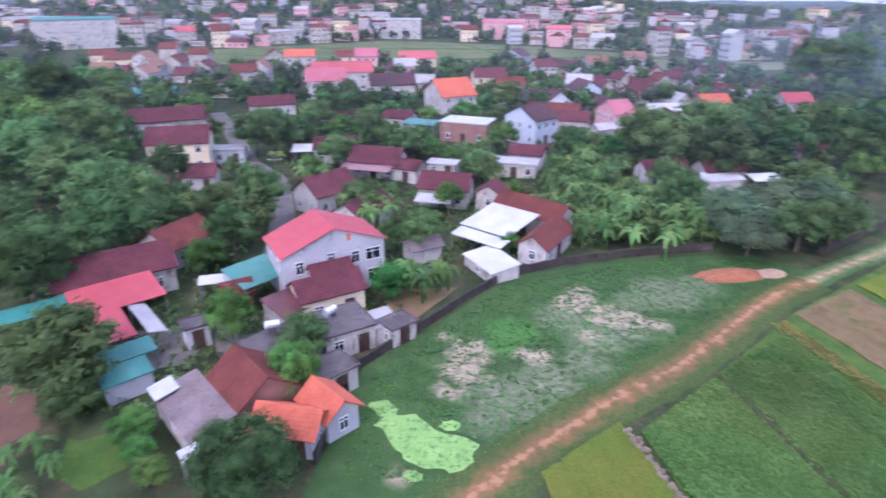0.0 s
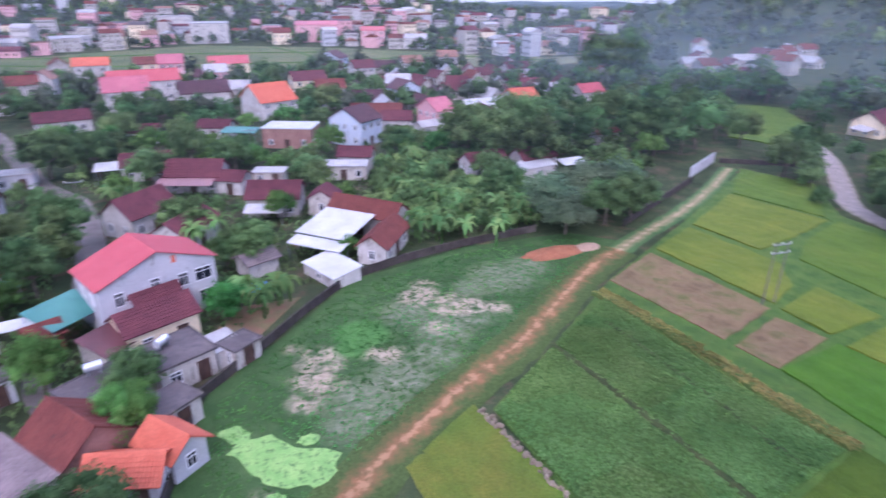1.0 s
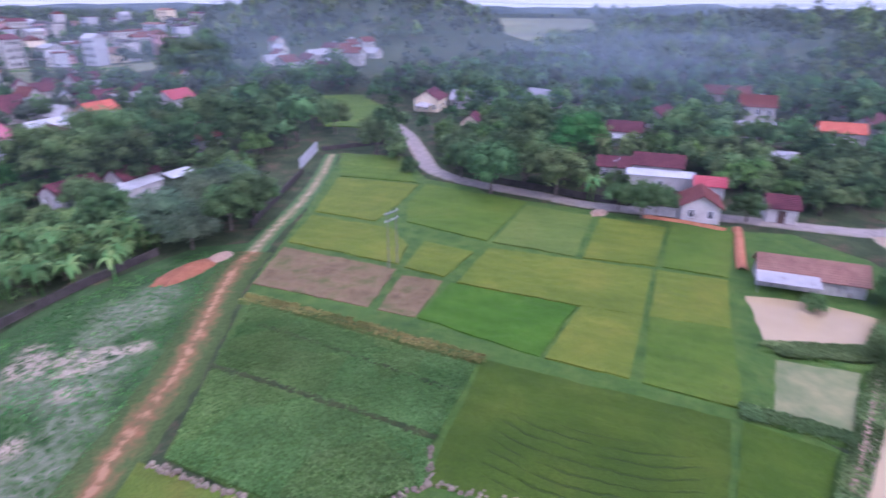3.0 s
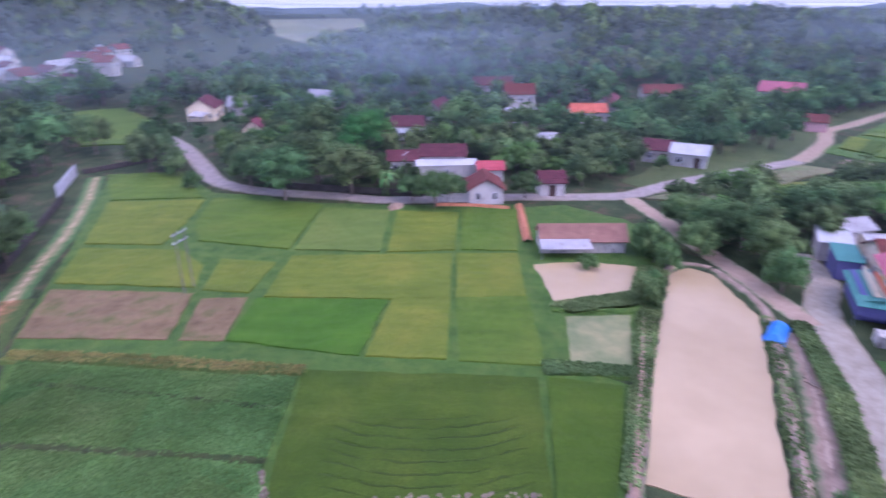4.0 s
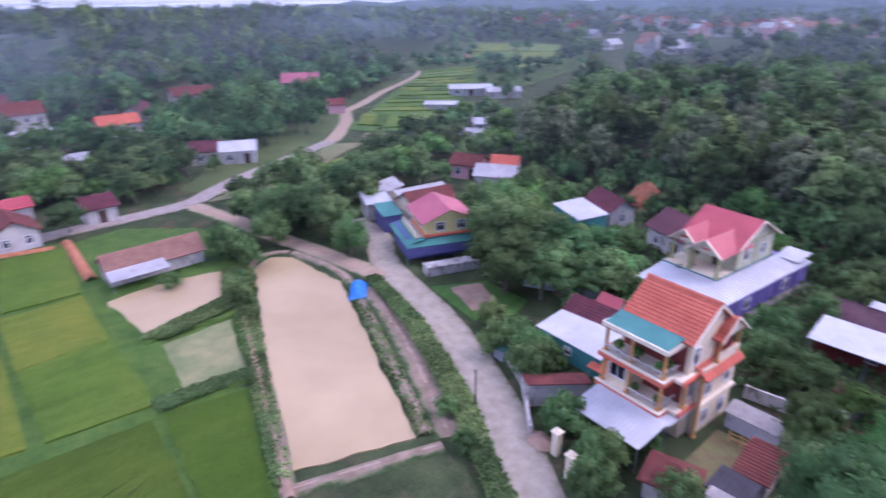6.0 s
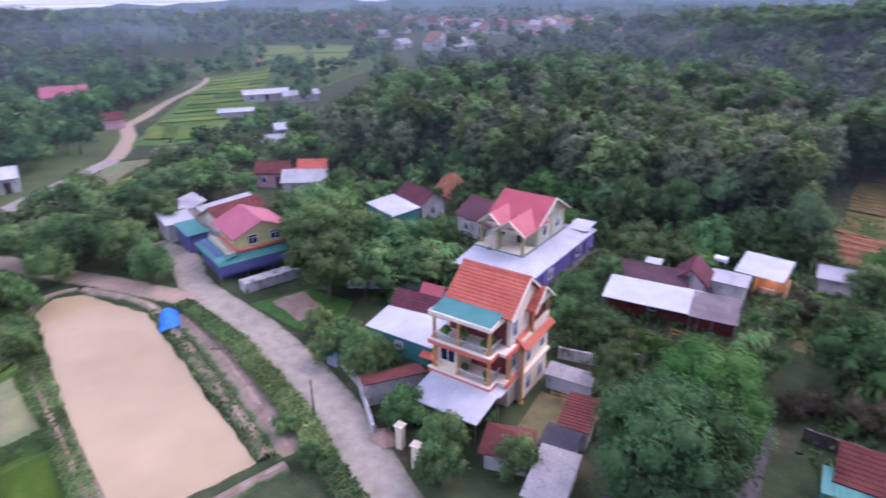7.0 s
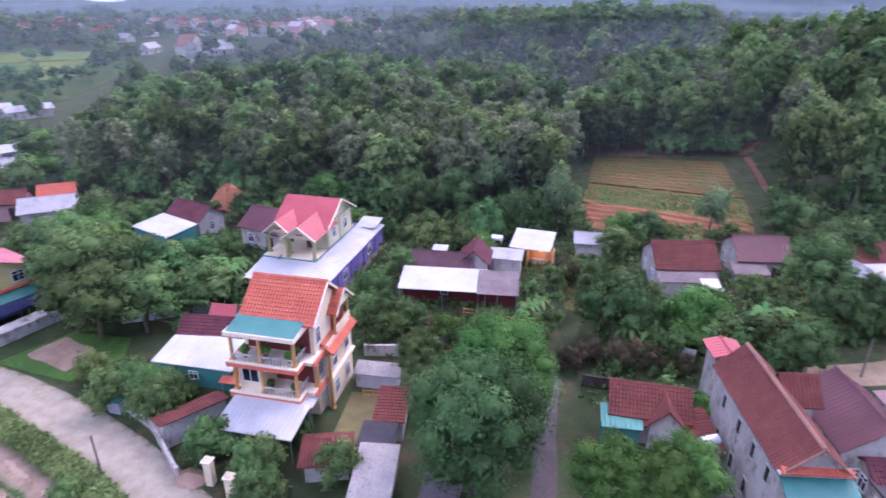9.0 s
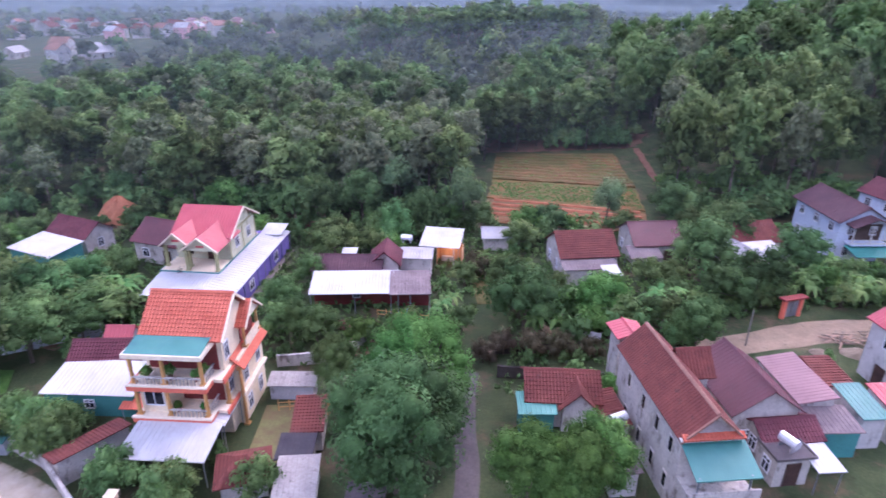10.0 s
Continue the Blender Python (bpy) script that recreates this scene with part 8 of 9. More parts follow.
town([(44, 198), (50, 262), (84, 276), (124, 268), (108, 220), (84, 190)], 13, 71, 10.5, (8, 8, 9, 10, 8))
VILLAGE = ["broad", "dark", "lush", "banana"]
scatter([(18, 108), (24, 126), (44, 130), (56, 122), (54, 104), (40, 96)], 90, ["banana", "banana", "scrub"], (1.7, 2.6), 73, 0.42, False)
FILL = ["smallwood", "smallwood", "smallwood", "banana"]
scatter([(-30, 60), (-12, 84), (4, 92), (24, 84), (70, 100), (84, 112), (60, 165), (-60, 170), (-100, 140), (-60, 60)], 45, VILLAGE, (2.4, 4.4), 20, near=True)
scatter([(26, -46), (16, -52), (-8, -66), (-40, -76), (-44, -96), (-20, -104), (30, -84)], 45, ["broad", "dark", "bush", "banana", "lush"], (2.0, 3.6), 29, near=True)
scatter([(50, -40), (64, -42), (84, -46), (92, -62), (60, -78), (36, -72), (36, -52)], 34, ["broad", "bush", "dark", "banana"], (2.2, 4.0), 28, near=True)
scatter([(-30, 60), (-12, 84), (4, 92), (24, 84), (70, 100), (84, 112), (60, 165), (-60, 170), (-100, 140), (-60, 60)], 120, FILL, (1.8, 3.8), 21, 0.6)
scatter([(20, 84), (44, 84), (52, 100), (40, 125), (22, 122), (18, 92)], 165, ["banana", "banana", "scrub"], (1.7, 2.5), 22, 0.4, False)
scatter([(-130, 90), (-60, 90), (-60, 180), (-150, 260), (-200, 220)], 100, ["smallwood", "midwood"], (4, 7), 23, 0.6)
scatter([(-60, 165), (70, 165), (110, 150), (160, 215), (120, 290), (-100, 290)], 150, ["midwood"], (2.6, 4.6), 24, 0.55, False)
scatter([(-20, 150), (70, 120), (110, 150), (160, 215), (90, 215), (-60, 225)], 110, ["midwood", "smallwood"], (2.4, 4.2), 49, 0.5)
scatter([(84, 112), (120, 130), (180, 180), (150, 240), (90, 190)], 90, ["midwood"], (4, 7), 25, 0.6)
scatter([(101, 92), (103, 40), (110, 14), (120, 2), (140, 0), (140, 90)], 70, ["midwood", "smallwood"], (2.6, 4.2), 57, 0.5)
scatter([(104, 92), (108, 14), (116, 2), (140, -14), (215, -30), (290, 40), (250, 170), (160, 160)], 280, ["midwood"], (3.2, 6.0), 26, 0.6)
scatter([(140, -14), (160, -40), (240, -90), (330, -120), (300, 40), (215, -30)], 110, ["midwood"], (3.4, 6.0), 37, 0.6, False)
scatter([(70, -20), (90, -12), (108, -10), (118, -18), (124, -40), (112, -52), (98, -54), (98, -26), (86, -24)], 34, ["smallwood", "midwood"], (2.6, 4.4), 27, 0.6)
scatter([(98, -54), (112, -52), (126, -44), (160, -82), (150, -92), (104, -68)], 40, ["smallwood", "midwood"], (2.6, 4.4), 38, 0.6, False)
scatter([(104, 92), (103, 60), (106, 20), (118, 4), (160, -6), (205, 60), (160, 125)], 90, ["midwood", "smallwood", "midwood"], (2.4, 4.0), 64, 0.38, False)
scatter([(124, 0), (150, -24), (200, -50), (280, -96), (290, -60), (220, -10), (150, 10)], 60, ["midwood"], (2.6, 4.6), 65, 0.5, False)
scatter([(124, 2), (160, -28), (190, -50), (258, -104), (270, -90), (230, -30), (150, 12)], 130, ["midwood"], (2.2, 4.0), 81, 0.4, False)
scatter([(267, -118), (280, -122), (282, -156), (272, -154)], 16, ["midwood"], (2.0, 3.2), 82, 0.4, False)
scatter([(200, -116), (240, -140), (262, -156), (250, -176), (200, -140)], 10, ["midwood"], (2.0, 3.0), 83, 0.5, False)
scatter([(240, -190), (205, -130), (200, -112), (262, -112), (300, -122), (390, -195), (360, -244), (290, -234)], 60, ["midwood"], (2.4, 4.4), 85, 0.5, False)
# plantation
scatter([(104, -66), (84, -80), (58, -84), (36, -92), (22, -97), (24, -136), (60, -190), (130, -200), (150, -124), (122, -84)], 225, ["forest", "forest", "forest", "grey"], (2.8, 4.8), 30, 0.5, False)
scatter([(30, -95), (60, -86), (60, -120), (36, -130)], 40, ["grey", "grey", "forest"], (2.8, 4.0), 31, 0.45, False)
scatter([(-8, -110), (-6, -136), (26, -138), (40, -200), (-110, -210), (-120, -120), (-60, -104), (-24, -104)], 240, ["forest", "forest", "forest", "forest", "grey"], (2.8, 4.8), 32, 0.5, False)
scatter([(26, -50), (14, -54), (-6, -62), (-40, -78), (-44, -94), (-20, -100), (26, -90), (34, -72)], 60, ["smallwood", "smallwood", "banana"], (1.8, 3.0), 47, 0.55, False)
scatter([(64, -42), (84, -46), (96, -60), (60, -80), (36, -74), (36, -56), (50, -46)], 40, ["smallwood"], (1.8, 3.2), 48, 0.55, False)
scatter([(-6, -40), (8, -46), (30, -46), (50, -40), (64, -44), (90, -62), (60, -80), (30, -90), (-30, -100), (-44, -80)], 150, ["scrub"], (0.6, 1.3), 46, 0.4, False)
scatter([(30, -138), (-7, -141), (-7, -160), (30, -160)], 34, ["forest", "smallwood"], (2.4, 3.6), 61, 0.4, False)
scatter([(30, -138), (-7, -141), (-7, -150), (30, -150)], 30, ["scrub"], (1.6, 3.0), 62, 0.3, False)
scatter([(150, -30), (200, -60), (280, -112), (330, -90), (260, -20), (200, 0)], 50, ["midwood"], (3.0, 5.0), 63, 0.6, False)
scatter([(112, -262), (46, -296), (6, -316), (8, -338), (60, -322), (128, -286)], 70, ["forest", "forest", "grey"], (4.0, 5.6), 84, 0.5, False)
# undergrowth between the houses and below the plantation
scatter([(-30, 60), (-12, 84), (4, 92), (24, 84), (70, 100), (84, 112), (60, 165), (-60, 170), (-100, 140), (-60, 60)], 130, ["scrub"], (1.2, 2.4), 33, 0.3)
scatter([(26, -46), (16, -52), (-8, -62), (-40, -76), (-44, -96), (-20, -104), (30, -94), (60, -84), (92, -66), (84, -46), (50, -40)], 210, ["scrub"], (1.0, 2.2), 34, 0.3)
scatter([(104, -66), (84, -76), (58, -80), (20, -97), (-24, -100), (-60, -100), (-60, -112), (-8, -108), (22, -100), (60, -90), (104, -74)], 120, ["scrub"], (1.6, 3.2), 35, 0.3, False)
scatter([(104, -68), (84, -82), (58, -88), (36, -94), (24, -100), (26, -112), (60, -104), (100, -90), (120, -78)], 60, ["smallwood"], (2.2, 3.4), 55, 0.3, False)
scatter([(-8, -104), (-30, -102), (-60, -106), (-100, -118), (-100, -130), (-60, -120), (-8, -116)], 60, ["smallwood", "scrub"], (2.2, 3.4), 56, 0.3, False)
scatter([(100, 95), (102, 40), (108, 14), (118, -2), (150, -20), (160, 100)], 80, ["scrub"], (1.4, 2.6), 36, 0.3)
scatter([(81.6, 10), (84.4, -2), (92, -6), (93, -12), (84.6, -10), (81.6, -5)], 30, ["scrub"], (0.8, 1.8), 39, 0.4, False)
scatter([(70, -5.7), (80, -5.4), (79, -7.6), (70, -6.6)], 10, ["scrub"], (0.5, 0.9), 40, 0.4, False)
join_crowds()


def woods(name, spots_at, leaves_of, label, seed, size=(4, 7), sprays=110):
    """Far woods nobody could count: one mesh of many small uneven crowns."""
    stand = [crown_mesh("far_crown", lumps(3, 2.3, 3.0, 2.7, seed + i, 0.95), sprays, 0.8, LEAF[leaf], seed + i) for i, leaf in enumerate(leaves_of)]
    raw = []
    for m in stand:
        v = np.empty(len(m.vertices) * 3)
        m.vertices.foreach_get("co", v)
        raw.append((v.reshape(-1, 3), [tuple(p.vertices) for p in m.polygons], SOFT[m.name]))
    rs = np.random.RandomState(seed)
    V, F, M, N, base = [], [], [], [], 0
    for x, y in spots_at:
        i = rs.randint(len(raw))
        v, f, own = raw[i]
        r, a = rs.uniform(*size) / 4.2, rs.uniform(0, 6.28)
        turn = np.array([(math.cos(a), math.sin(a), 0), (-math.sin(a), math.cos(a), 0), (0, 0, rs.uniform(0.8, 1.3))]) * r
        V.append(v @ turn + np.array([x, y, land(x, y)]))
        N.append(own @ (turn / r))
        F += [tuple(base + k for k in q) for q in f]
        M += [i] * len(f)
        base += len(v)
    m = bpy.data.meshes.new(name)
    m.from_pydata(np.concatenate(V).tolist(), [], F)
    for leaf in leaves_of:
        m.materials.append(LEAF[leaf])
    m.polygons.foreach_set("material_index", M)
    soften(m, np.concatenate(N))
    for q in stand:
        bpy.data.meshes.remove(q)
    return tagged(new(name, m), label, "woods", kind="stuff")


def strewn(count, seed, ok):
    rs = random.Random(seed)
    out = []
    while len(out) < count:
        a, r = rs.uniform(0, 2 * math.pi), math.sqrt(rs.uniform(0.0, 1.0)) * 1250
        x, y = r * math.cos(a), r * math.sin(a)
        if ok(x, y, r, rs):
            out.append((x, y))
    return out


def hill_ok(x, y, r, rs):
    if not 200 < r < 900 or land(x, y) < 1.5 or any(inside(x, y, p) for p in OPEN) or inside(x, y, SUBURB) and rs.random() < 0.9:
        return False
    return r < 430 or rs.random() < 0.8


SUBURB = [(215, -215), (330, -225), (400, -420), (290, -540), (190, -480)]


def far_ok(x, y, r, rs):
    bearing = math.degrees(math.atan2(x, y)) % 360
    if 205 < bearing < 320 or inside(x, y, SUBURB) and rs.random() < (0.97 if y < -330 else 0.75):
        return False
    if 118.5 < bearing < 129 and r < 310:
        return False
    if r > 420 and (103 < bearing < 113 or 50 < bearing < 65):
        return rs.random() < 0.06
    if r < (190 if x > 110 or y < 0 else 290) or any(inside(x, y, p) for p in OPEN) or on_way(x, y):
        return False
    return rs.random() < (0.95 if r < 330 else 0.75 if noise.noise((x / 90, y / 90, 1.7)) > -0.05 else 0.12)


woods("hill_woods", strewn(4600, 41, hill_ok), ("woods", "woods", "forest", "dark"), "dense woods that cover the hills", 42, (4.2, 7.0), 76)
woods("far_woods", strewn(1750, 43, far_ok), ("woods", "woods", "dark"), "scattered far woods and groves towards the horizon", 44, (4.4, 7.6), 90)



TOWN_EDGE = [(-430, 392), (-230, 382), (-133, 396), (-35, 466), (43, 432), (105, 382), (138, 338), (190, 332), (330, 500), (200, 740), (-460, 740)]


def town_ok(x, y, r, rs):
    return inside(x, y, TOWN_EDGE) or inside(x, y, [(-140, 190), (20, 185), (110, 180), (170, 250), (110, 296), (-60, 288)]) and free(x, y, 3)


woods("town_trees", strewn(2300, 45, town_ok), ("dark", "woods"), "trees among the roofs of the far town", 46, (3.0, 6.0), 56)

# ---- far town ----
def far_town(region, count, seed, spacing):
    """The far town: more houses than one could count, in one mesh."""
    rs = random.Random(seed)
    walls, roofs = ("dirty", "pink", "white", "cream", "grey", "dirty"), ("rust", "silver", "clay", "maroon", "dark", "rust", "concrete")
    mats = [WALLS[k] for k in walls] + [ROOFS[k] for k in roofs] + [GLASS]
    xs, ys = [p[0] for p in region], [p[1] for p in region]
    V, F, M, put = [], [], [], []

    def add(m, shape, slot):
        i = len(V)
        V.extend(tuple(m @ Vector(p)) for p in shape.v)
        F.extend(tuple(i + k for k in f) for f in shape.f)
        M.extend([slot] * len(shape.f))

    for _ in range(count * 30):
        if len(put) >= count:
            break
        x, y = rs.uniform(min(xs), max(xs)), rs.uniform(min(ys), max(ys))
        if not inside(x, y, region) or any(inside(x, y, p) for p in OPEN) or any(math.hypot(x - a, y - b) < spacing for a, b in put):
            continue
        put.append((x, y))
        fl = rs.choice((1, 1, 2, 2, 3, 4))
        a, b, h, rise = rs.uniform(4.0, 7.5), rs.uniform(3.0, 5.0), 3.4 * fl, rs.uniform(1.0, 2.4)
        m = pose(x, y, land(x, y), 0, 0, rs.choice((0, 90)) + rs.uniform(-18, 18))
        add(m, Shape().box(-a, a, -b, b, -1.5, h), rs.randrange(len(walls)))
        slot = len(walls) + rs.randrange(len(roofs))
        if rs.random() < 0.2:
            add(m, Shape().box(-a - 0.3, a + 0.3, -b - 0.3, b + 0.3, h + 0.005, h + 0.35), slot)
        else:
            s = Shape()
            s.v = [(sx * (a + 0.4), sy * (b + 0.4), h - 0.1) for sx in (-1, 1) for sy in (-1, 1)] + [(-a - 0.4, 0, h + rise), (a + 0.4, 0, h + rise)]
            s.f = [(0, 2, 5, 4), (3, 1, 4, 5), (0, 4, 1), (2, 3, 5), (0, 1, 3, 2)]
            add(m, s, slot)
        for k in range(fl):
            for i in (-0.6, 0.0, 0.6):
                for sy in (-1, 1):
                    z = 3.4 * k + 0.9
                    add(m, Shape().box(a * i - 0.5, a * i + 0.5, sy * b - 0.05, sy * b + 0.05, z, z + 1.4), len(mats) - 1)
    me = bpy.data.meshes.new("town_houses")
    me.from_pydata(V, [], F)
    for k in mats:
        me.materials.append(k)
    me.polygons.foreach_set("material_index", M)
    tagged(new("town_houses", me), "dense hazy far town of white, pink and cream houses", "town", kind="stuff")


far_town(TOWN_EDGE, 430, 51, 11.0)
for x, y, rot, L, W, h, rise, wall, roof, fl, label in (
        (-226, 392, 28, 44, 18, 17, 1.2, "white", "teal", 4, "long white hall with a green roof in the town"),
        (-30, 474, 6, 25, 13, 13.5, 0.8, "white", "silver", 4, "white four-storey block at the edge of the town"),
        (44, 470, -6, 30, 12, 12, 2.2, "pink", "rose", 3, "long pink town house with red roof"),
        (-142, 404, 22, 11, 10, 10, 3.6, "cream", "rust", 3, "cream town house with a steep orange-red roof"),
        (-168, 412, 30, 12, 10, 9, 3.0, "dirty", "red", 2, "plastered town house with red roof"),
        (-84, 440, 15, 11, 9, 8, 3.0, "cream", "clay", 2, "cream town house with orange roof"),
        (-66, 452, 10, 10, 9, 8, 2.6, "pink", "clay", 2, "pink town house with orange roof"),
        (18, 452, 0, 12, 9, 8, 2.8, "cream", "rust", 2, "cream town house with brownish roof"),
        (122, 372, -24, 9, 8, 5.5, 2.8, "cream", "clay", 1, "cream house with orange gable roof before the town"),
        (140, 350, -24, 9, 8, 5, 2.8, "white", "silver", 1, "white house with pale gable roof before the town"),
        (168, 342, -28, 9, 8, 5, 2.8, "cream", "clay", 1, "cream house with orange gable roof before the town"),
        (100, 398, -20, 14, 9, 7, 2.2, "white", "silver", 2, "white town house with pale roof"),
        (78, 430, -12, 16, 10, 10, 2.2, "pink", "red", 3, "pink town house with red roof"),
        (-110, 430, 20, 16, 9, 8, 1.0, "dirty", "silver", 2, "grey town house with flat pale roof")):
    house(x, y, rot, L, W, h, rise, wall, roof, label, "flat", fl, group="town houses")
town([(-60, 225), (40, 195), (110, 195), (160, 250), (110, 300), (-60, 280)], 24, 52, 12, (0, 1, 4, 5, 5, 6, 6, 7, 2))
town([(60, 150), (100, 200), (30, 200), (30, 165)], 12, 53, 10, (0, 5, 6, 4, 6))
town([(-140, 230), (-70, 200), (-70, 290), (-150, 330)], 16, 54, 13, (0, 2, 5))
town([(160, 0), (225, -30), (240, 90), (165, 120)], 7, 55, 15, (4, 5, 0))
town([(330, -300), (480, -260), (560, -420), (420, -520)], 34, 56, 16, (0, 2, 0, 4), False)
town([(170, 200), (260, 230), (330, 330), (240, 330)], 18, 57, 16, (4, 0, 5))
town([(225, -330), (300, -300), (340, -400), (270, -470)], 18, 58, 14, (0, 2, 2, 1), False)
town([(290, -400), (262, -420), (340, -520), (395, -500)], 22, 60, 10, (2, 0, 1, 3), False)
town([(235, -235), (300, -235), (300, -262), (245, -262)], 5, 59, 13, (4, 2))

# ---- small things ----
def heap(name, x, y, rx, ry, h, mat, label, category, seed, rot=0.0):
    """A loose heap with an uneven skin."""
    v, f, k, n = [], [], 22, 7
    for i in range(n):
        t = i / (n - 1)
        for j in range(k):
            a = 2 * math.pi * j / k
            q = 1 + 0.22 * noise.noise((math.cos(a) * 2, math.sin(a) * 2, seed + t))
            v.append((rx * (1 - t) * q * math.cos(a), ry * (1 - t) * q * math.sin(a), -0.05 + h * (1 - (1 - t) ** 1.7) + 0.12 * h * noise.noise((math.cos(a) * 3 + t * 3, math.sin(a) * 3, seed))))
    for i in range(n - 1):
        for j in range(k):
            f.append((i * k + j, i * k + (j + 1) % k, (i + 1) * k + (j + 1) % k, (i + 1) * k + j))
    m = bpy.data.meshes.new(name)
    m.from_pydata(v, [], f)
    m.materials.append(mat)
    ob = new(name, m)
    ob.matrix_basis = pose(x, y, land(x, y), 0, 0, rot)
    return tagged(ob, label, category)


heap("soil_mound", 39.2, 73.2, 5.6, 2.2, 1.1, surface("fresh_soil", (142, 82, 48), (164, 100, 62), 0.8, 5, stain=(120, 84, 52)), "long heap of fresh orange soil at the track", "heap", 1, 8)
heap("soil_mound", 44.8, 73.8, 2.4, 1.5, 0.8, SOILPALE, "small heap of pale soil at the track", "heap", 2)
heap("sand_mound", 33.2, -25.0, 1.5, 1.2, 0.7, SOILPALE, "heap of building sand beside the road", "heap", 3)
heap("straw_mound", 4.1, -60.4, 1.2, 1.1, 1.5, surface("old_straw", (170, 136, 110), (196, 160, 132), 0.8, 6), "heap of old straw in a garden", "heap", 4)
heap("clay_mound", 76, -77, 4.2, 2.6, 4.2, SOIL, "mound of bare orange clay at the forest edge", "heap", 5, 20)
heap("clay_mound", 96, 37, 2.6, 1.6, 0.6, SOILPALE, "low heap of pinkish soil beside the paddies", "heap", 6)


def rubble_wall(points, label, seed):
    """A tumbled line of stones."""
    rs = random.Random(seed)
    root = thing("stone_wall", points[0][0], points[0][1], 0, 0, label, "wall", "", "structure")
    ox, oy = points[0]
    protos = []
    for k in range(4):
        s = Shape()
        n = 6
        for z, r in ((-0.1, 0.9), (0.15, 1.0), (0.34, 0.6)):
            s.v += [(0.34 * r * rs.uniform(0.75, 1.2) * math.cos(2 * math.pi * j / n), 0.26 * r * rs.uniform(0.75, 1.2) * math.sin(2 * math.pi * j / n), z) for j in range(n)]
        s.f = [(i * n + j, i * n + (j + 1) % n, (i + 1) * n + (j + 1) % n, (i + 1) * n + j) for i in range(2) for j in range(n)] + [tuple(2 * n + j for j in range(n))]
        protos.append(s.mesh("stone", RUBBLE))
    line = smooth_line(points, 0.45)
    for p in line:
        for _ in range(2):
            q = p + Vector((rs.uniform(-0.3, 0.3), rs.uniform(-0.3, 0.3)))
            part("stone", rs.choice(protos), None, root, at=pose(q.x - ox, q.y - oy, rs.uniform(0, 0.2), 0, 0, rs.uniform(0, 360)) @ Matrix.Scale(rs.uniform(0.45, 0.95), 4))


rubble_wall([(16.2, 42.2), (17.3, 38.6), (18.6, 33), (20.2, 27)], "tumbled line of pinkish stones between fields", 3)
rubble_wall([(31.6, 24.8), (28.4, 22.6), (25.6, 23.4)], "tumbled line of pale stones at a field corner", 4)
rubble_wall([(28.4, 22.2), (33.6, 9.0), (35.2, 3.0)], "tumbled line of pinkish stones along the paddy", 5)


def utility_pole(x, y, h, arms, label, twin=False):
    root = thing("utility_pole", x, y, 0, None, label, "pole", "utility poles")
    for dx in ((-0.9, 0.9) if twin else (0,)):
        part("pole", Shape().tube(dx, 0, -0.3, h, 0.11, 0.07, 8), PATHCON, root, "grey concrete pole")
    for k in range(arms):
        z = h - 0.4 - 1.1 * k
        part("cross_arm", Shape().box(-1.3, 1.3, -0.06, 0.06, z - 0.06, z + 0.06), STEEL, root)
        for xx in (-1.2, 0, 1.2):
            part("insulator", Shape().tube(xx, 0, z + 0.06, z + 0.3, 0.06, 0.04, 6), WHITEPAINT, root)
    return root


utility_pole(57.6, 51.4, 8.6, 2, "twin concrete power pole standing in the paddies", True)
for x, y in ((39.2, -22.0), (-18.0, -63.6)):
    utility_pole(x, y, 4.6, 0, "grey concrete street pole beside the road")
for x, y in ((-3.4, 136.0), (-30.0, 104.0), (104.6, 38.0)):
    utility_pole(x, y, 6.0 if y < 0 else 8.0, 1, "grey concrete power pole in the village")


def gate_post(x, y):
    root = thing("gate_post", x, y, 14, None, "cream gate post with a pointed cap", "gate post", "gate posts")
    part("shaft", Shape().box(-0.3, 0.3, -0.3, 0.3, -0.2, 2.3), WALLS["cream"], root)
    c = Shape()
    c.box(-0.4, 0.4, -0.4, 0.4, 2.303, 2.42)
    part("cap_plate", c, CREAMTRIM, root)
    part("cap", Shape().tube(0, 0, 2.42, 2.8, 0.36, 0.05, 8), WALLS["cream"], root)


gate_post(31.3, -25.4)
gate_post(28.6, -24.8)


def tarpaulin(x, y, rot, L, W, h, label):
    s = Shape()
    n, m = 8, 5
    for i in range(n + 1):
        for j in range(m + 1):
            u, w = i / n - 0.5, j / m - 0.5
            z = h * (1 - (2 * w) ** 2) * (1 - 0.6 * (2 * u) ** 4) + 0.12 * noise.noise((u * 6, w * 6, x))
            s.v.append((u * L, w * W, max(0.02, z)))
    s.f = [(i * (m + 1) + j, (i + 1) * (m + 1) + j, (i + 1) * (m + 1) + j + 1, i * (m + 1) + j + 1) for i in range(n) for j in range(m)]
    solo("tarpaulin", s, BLUEPLASTIC, x, y, rot, None, label, "tarpaulin")


tarpaulin(66.4, -19.7, -20, 5.0, 2.4, 1.3, "bright blue tarpaulin over a heap on the pond bank")
tarpaulin(62.0, -68.0, 20, 2.4, 1.8, 2.0, "blue plastic sheet hung at a house")
tarpaulin(-3.6, 73.6, 30, 3.6, 1.6, 0.9, "blue tarpaulin over goods in a yard")


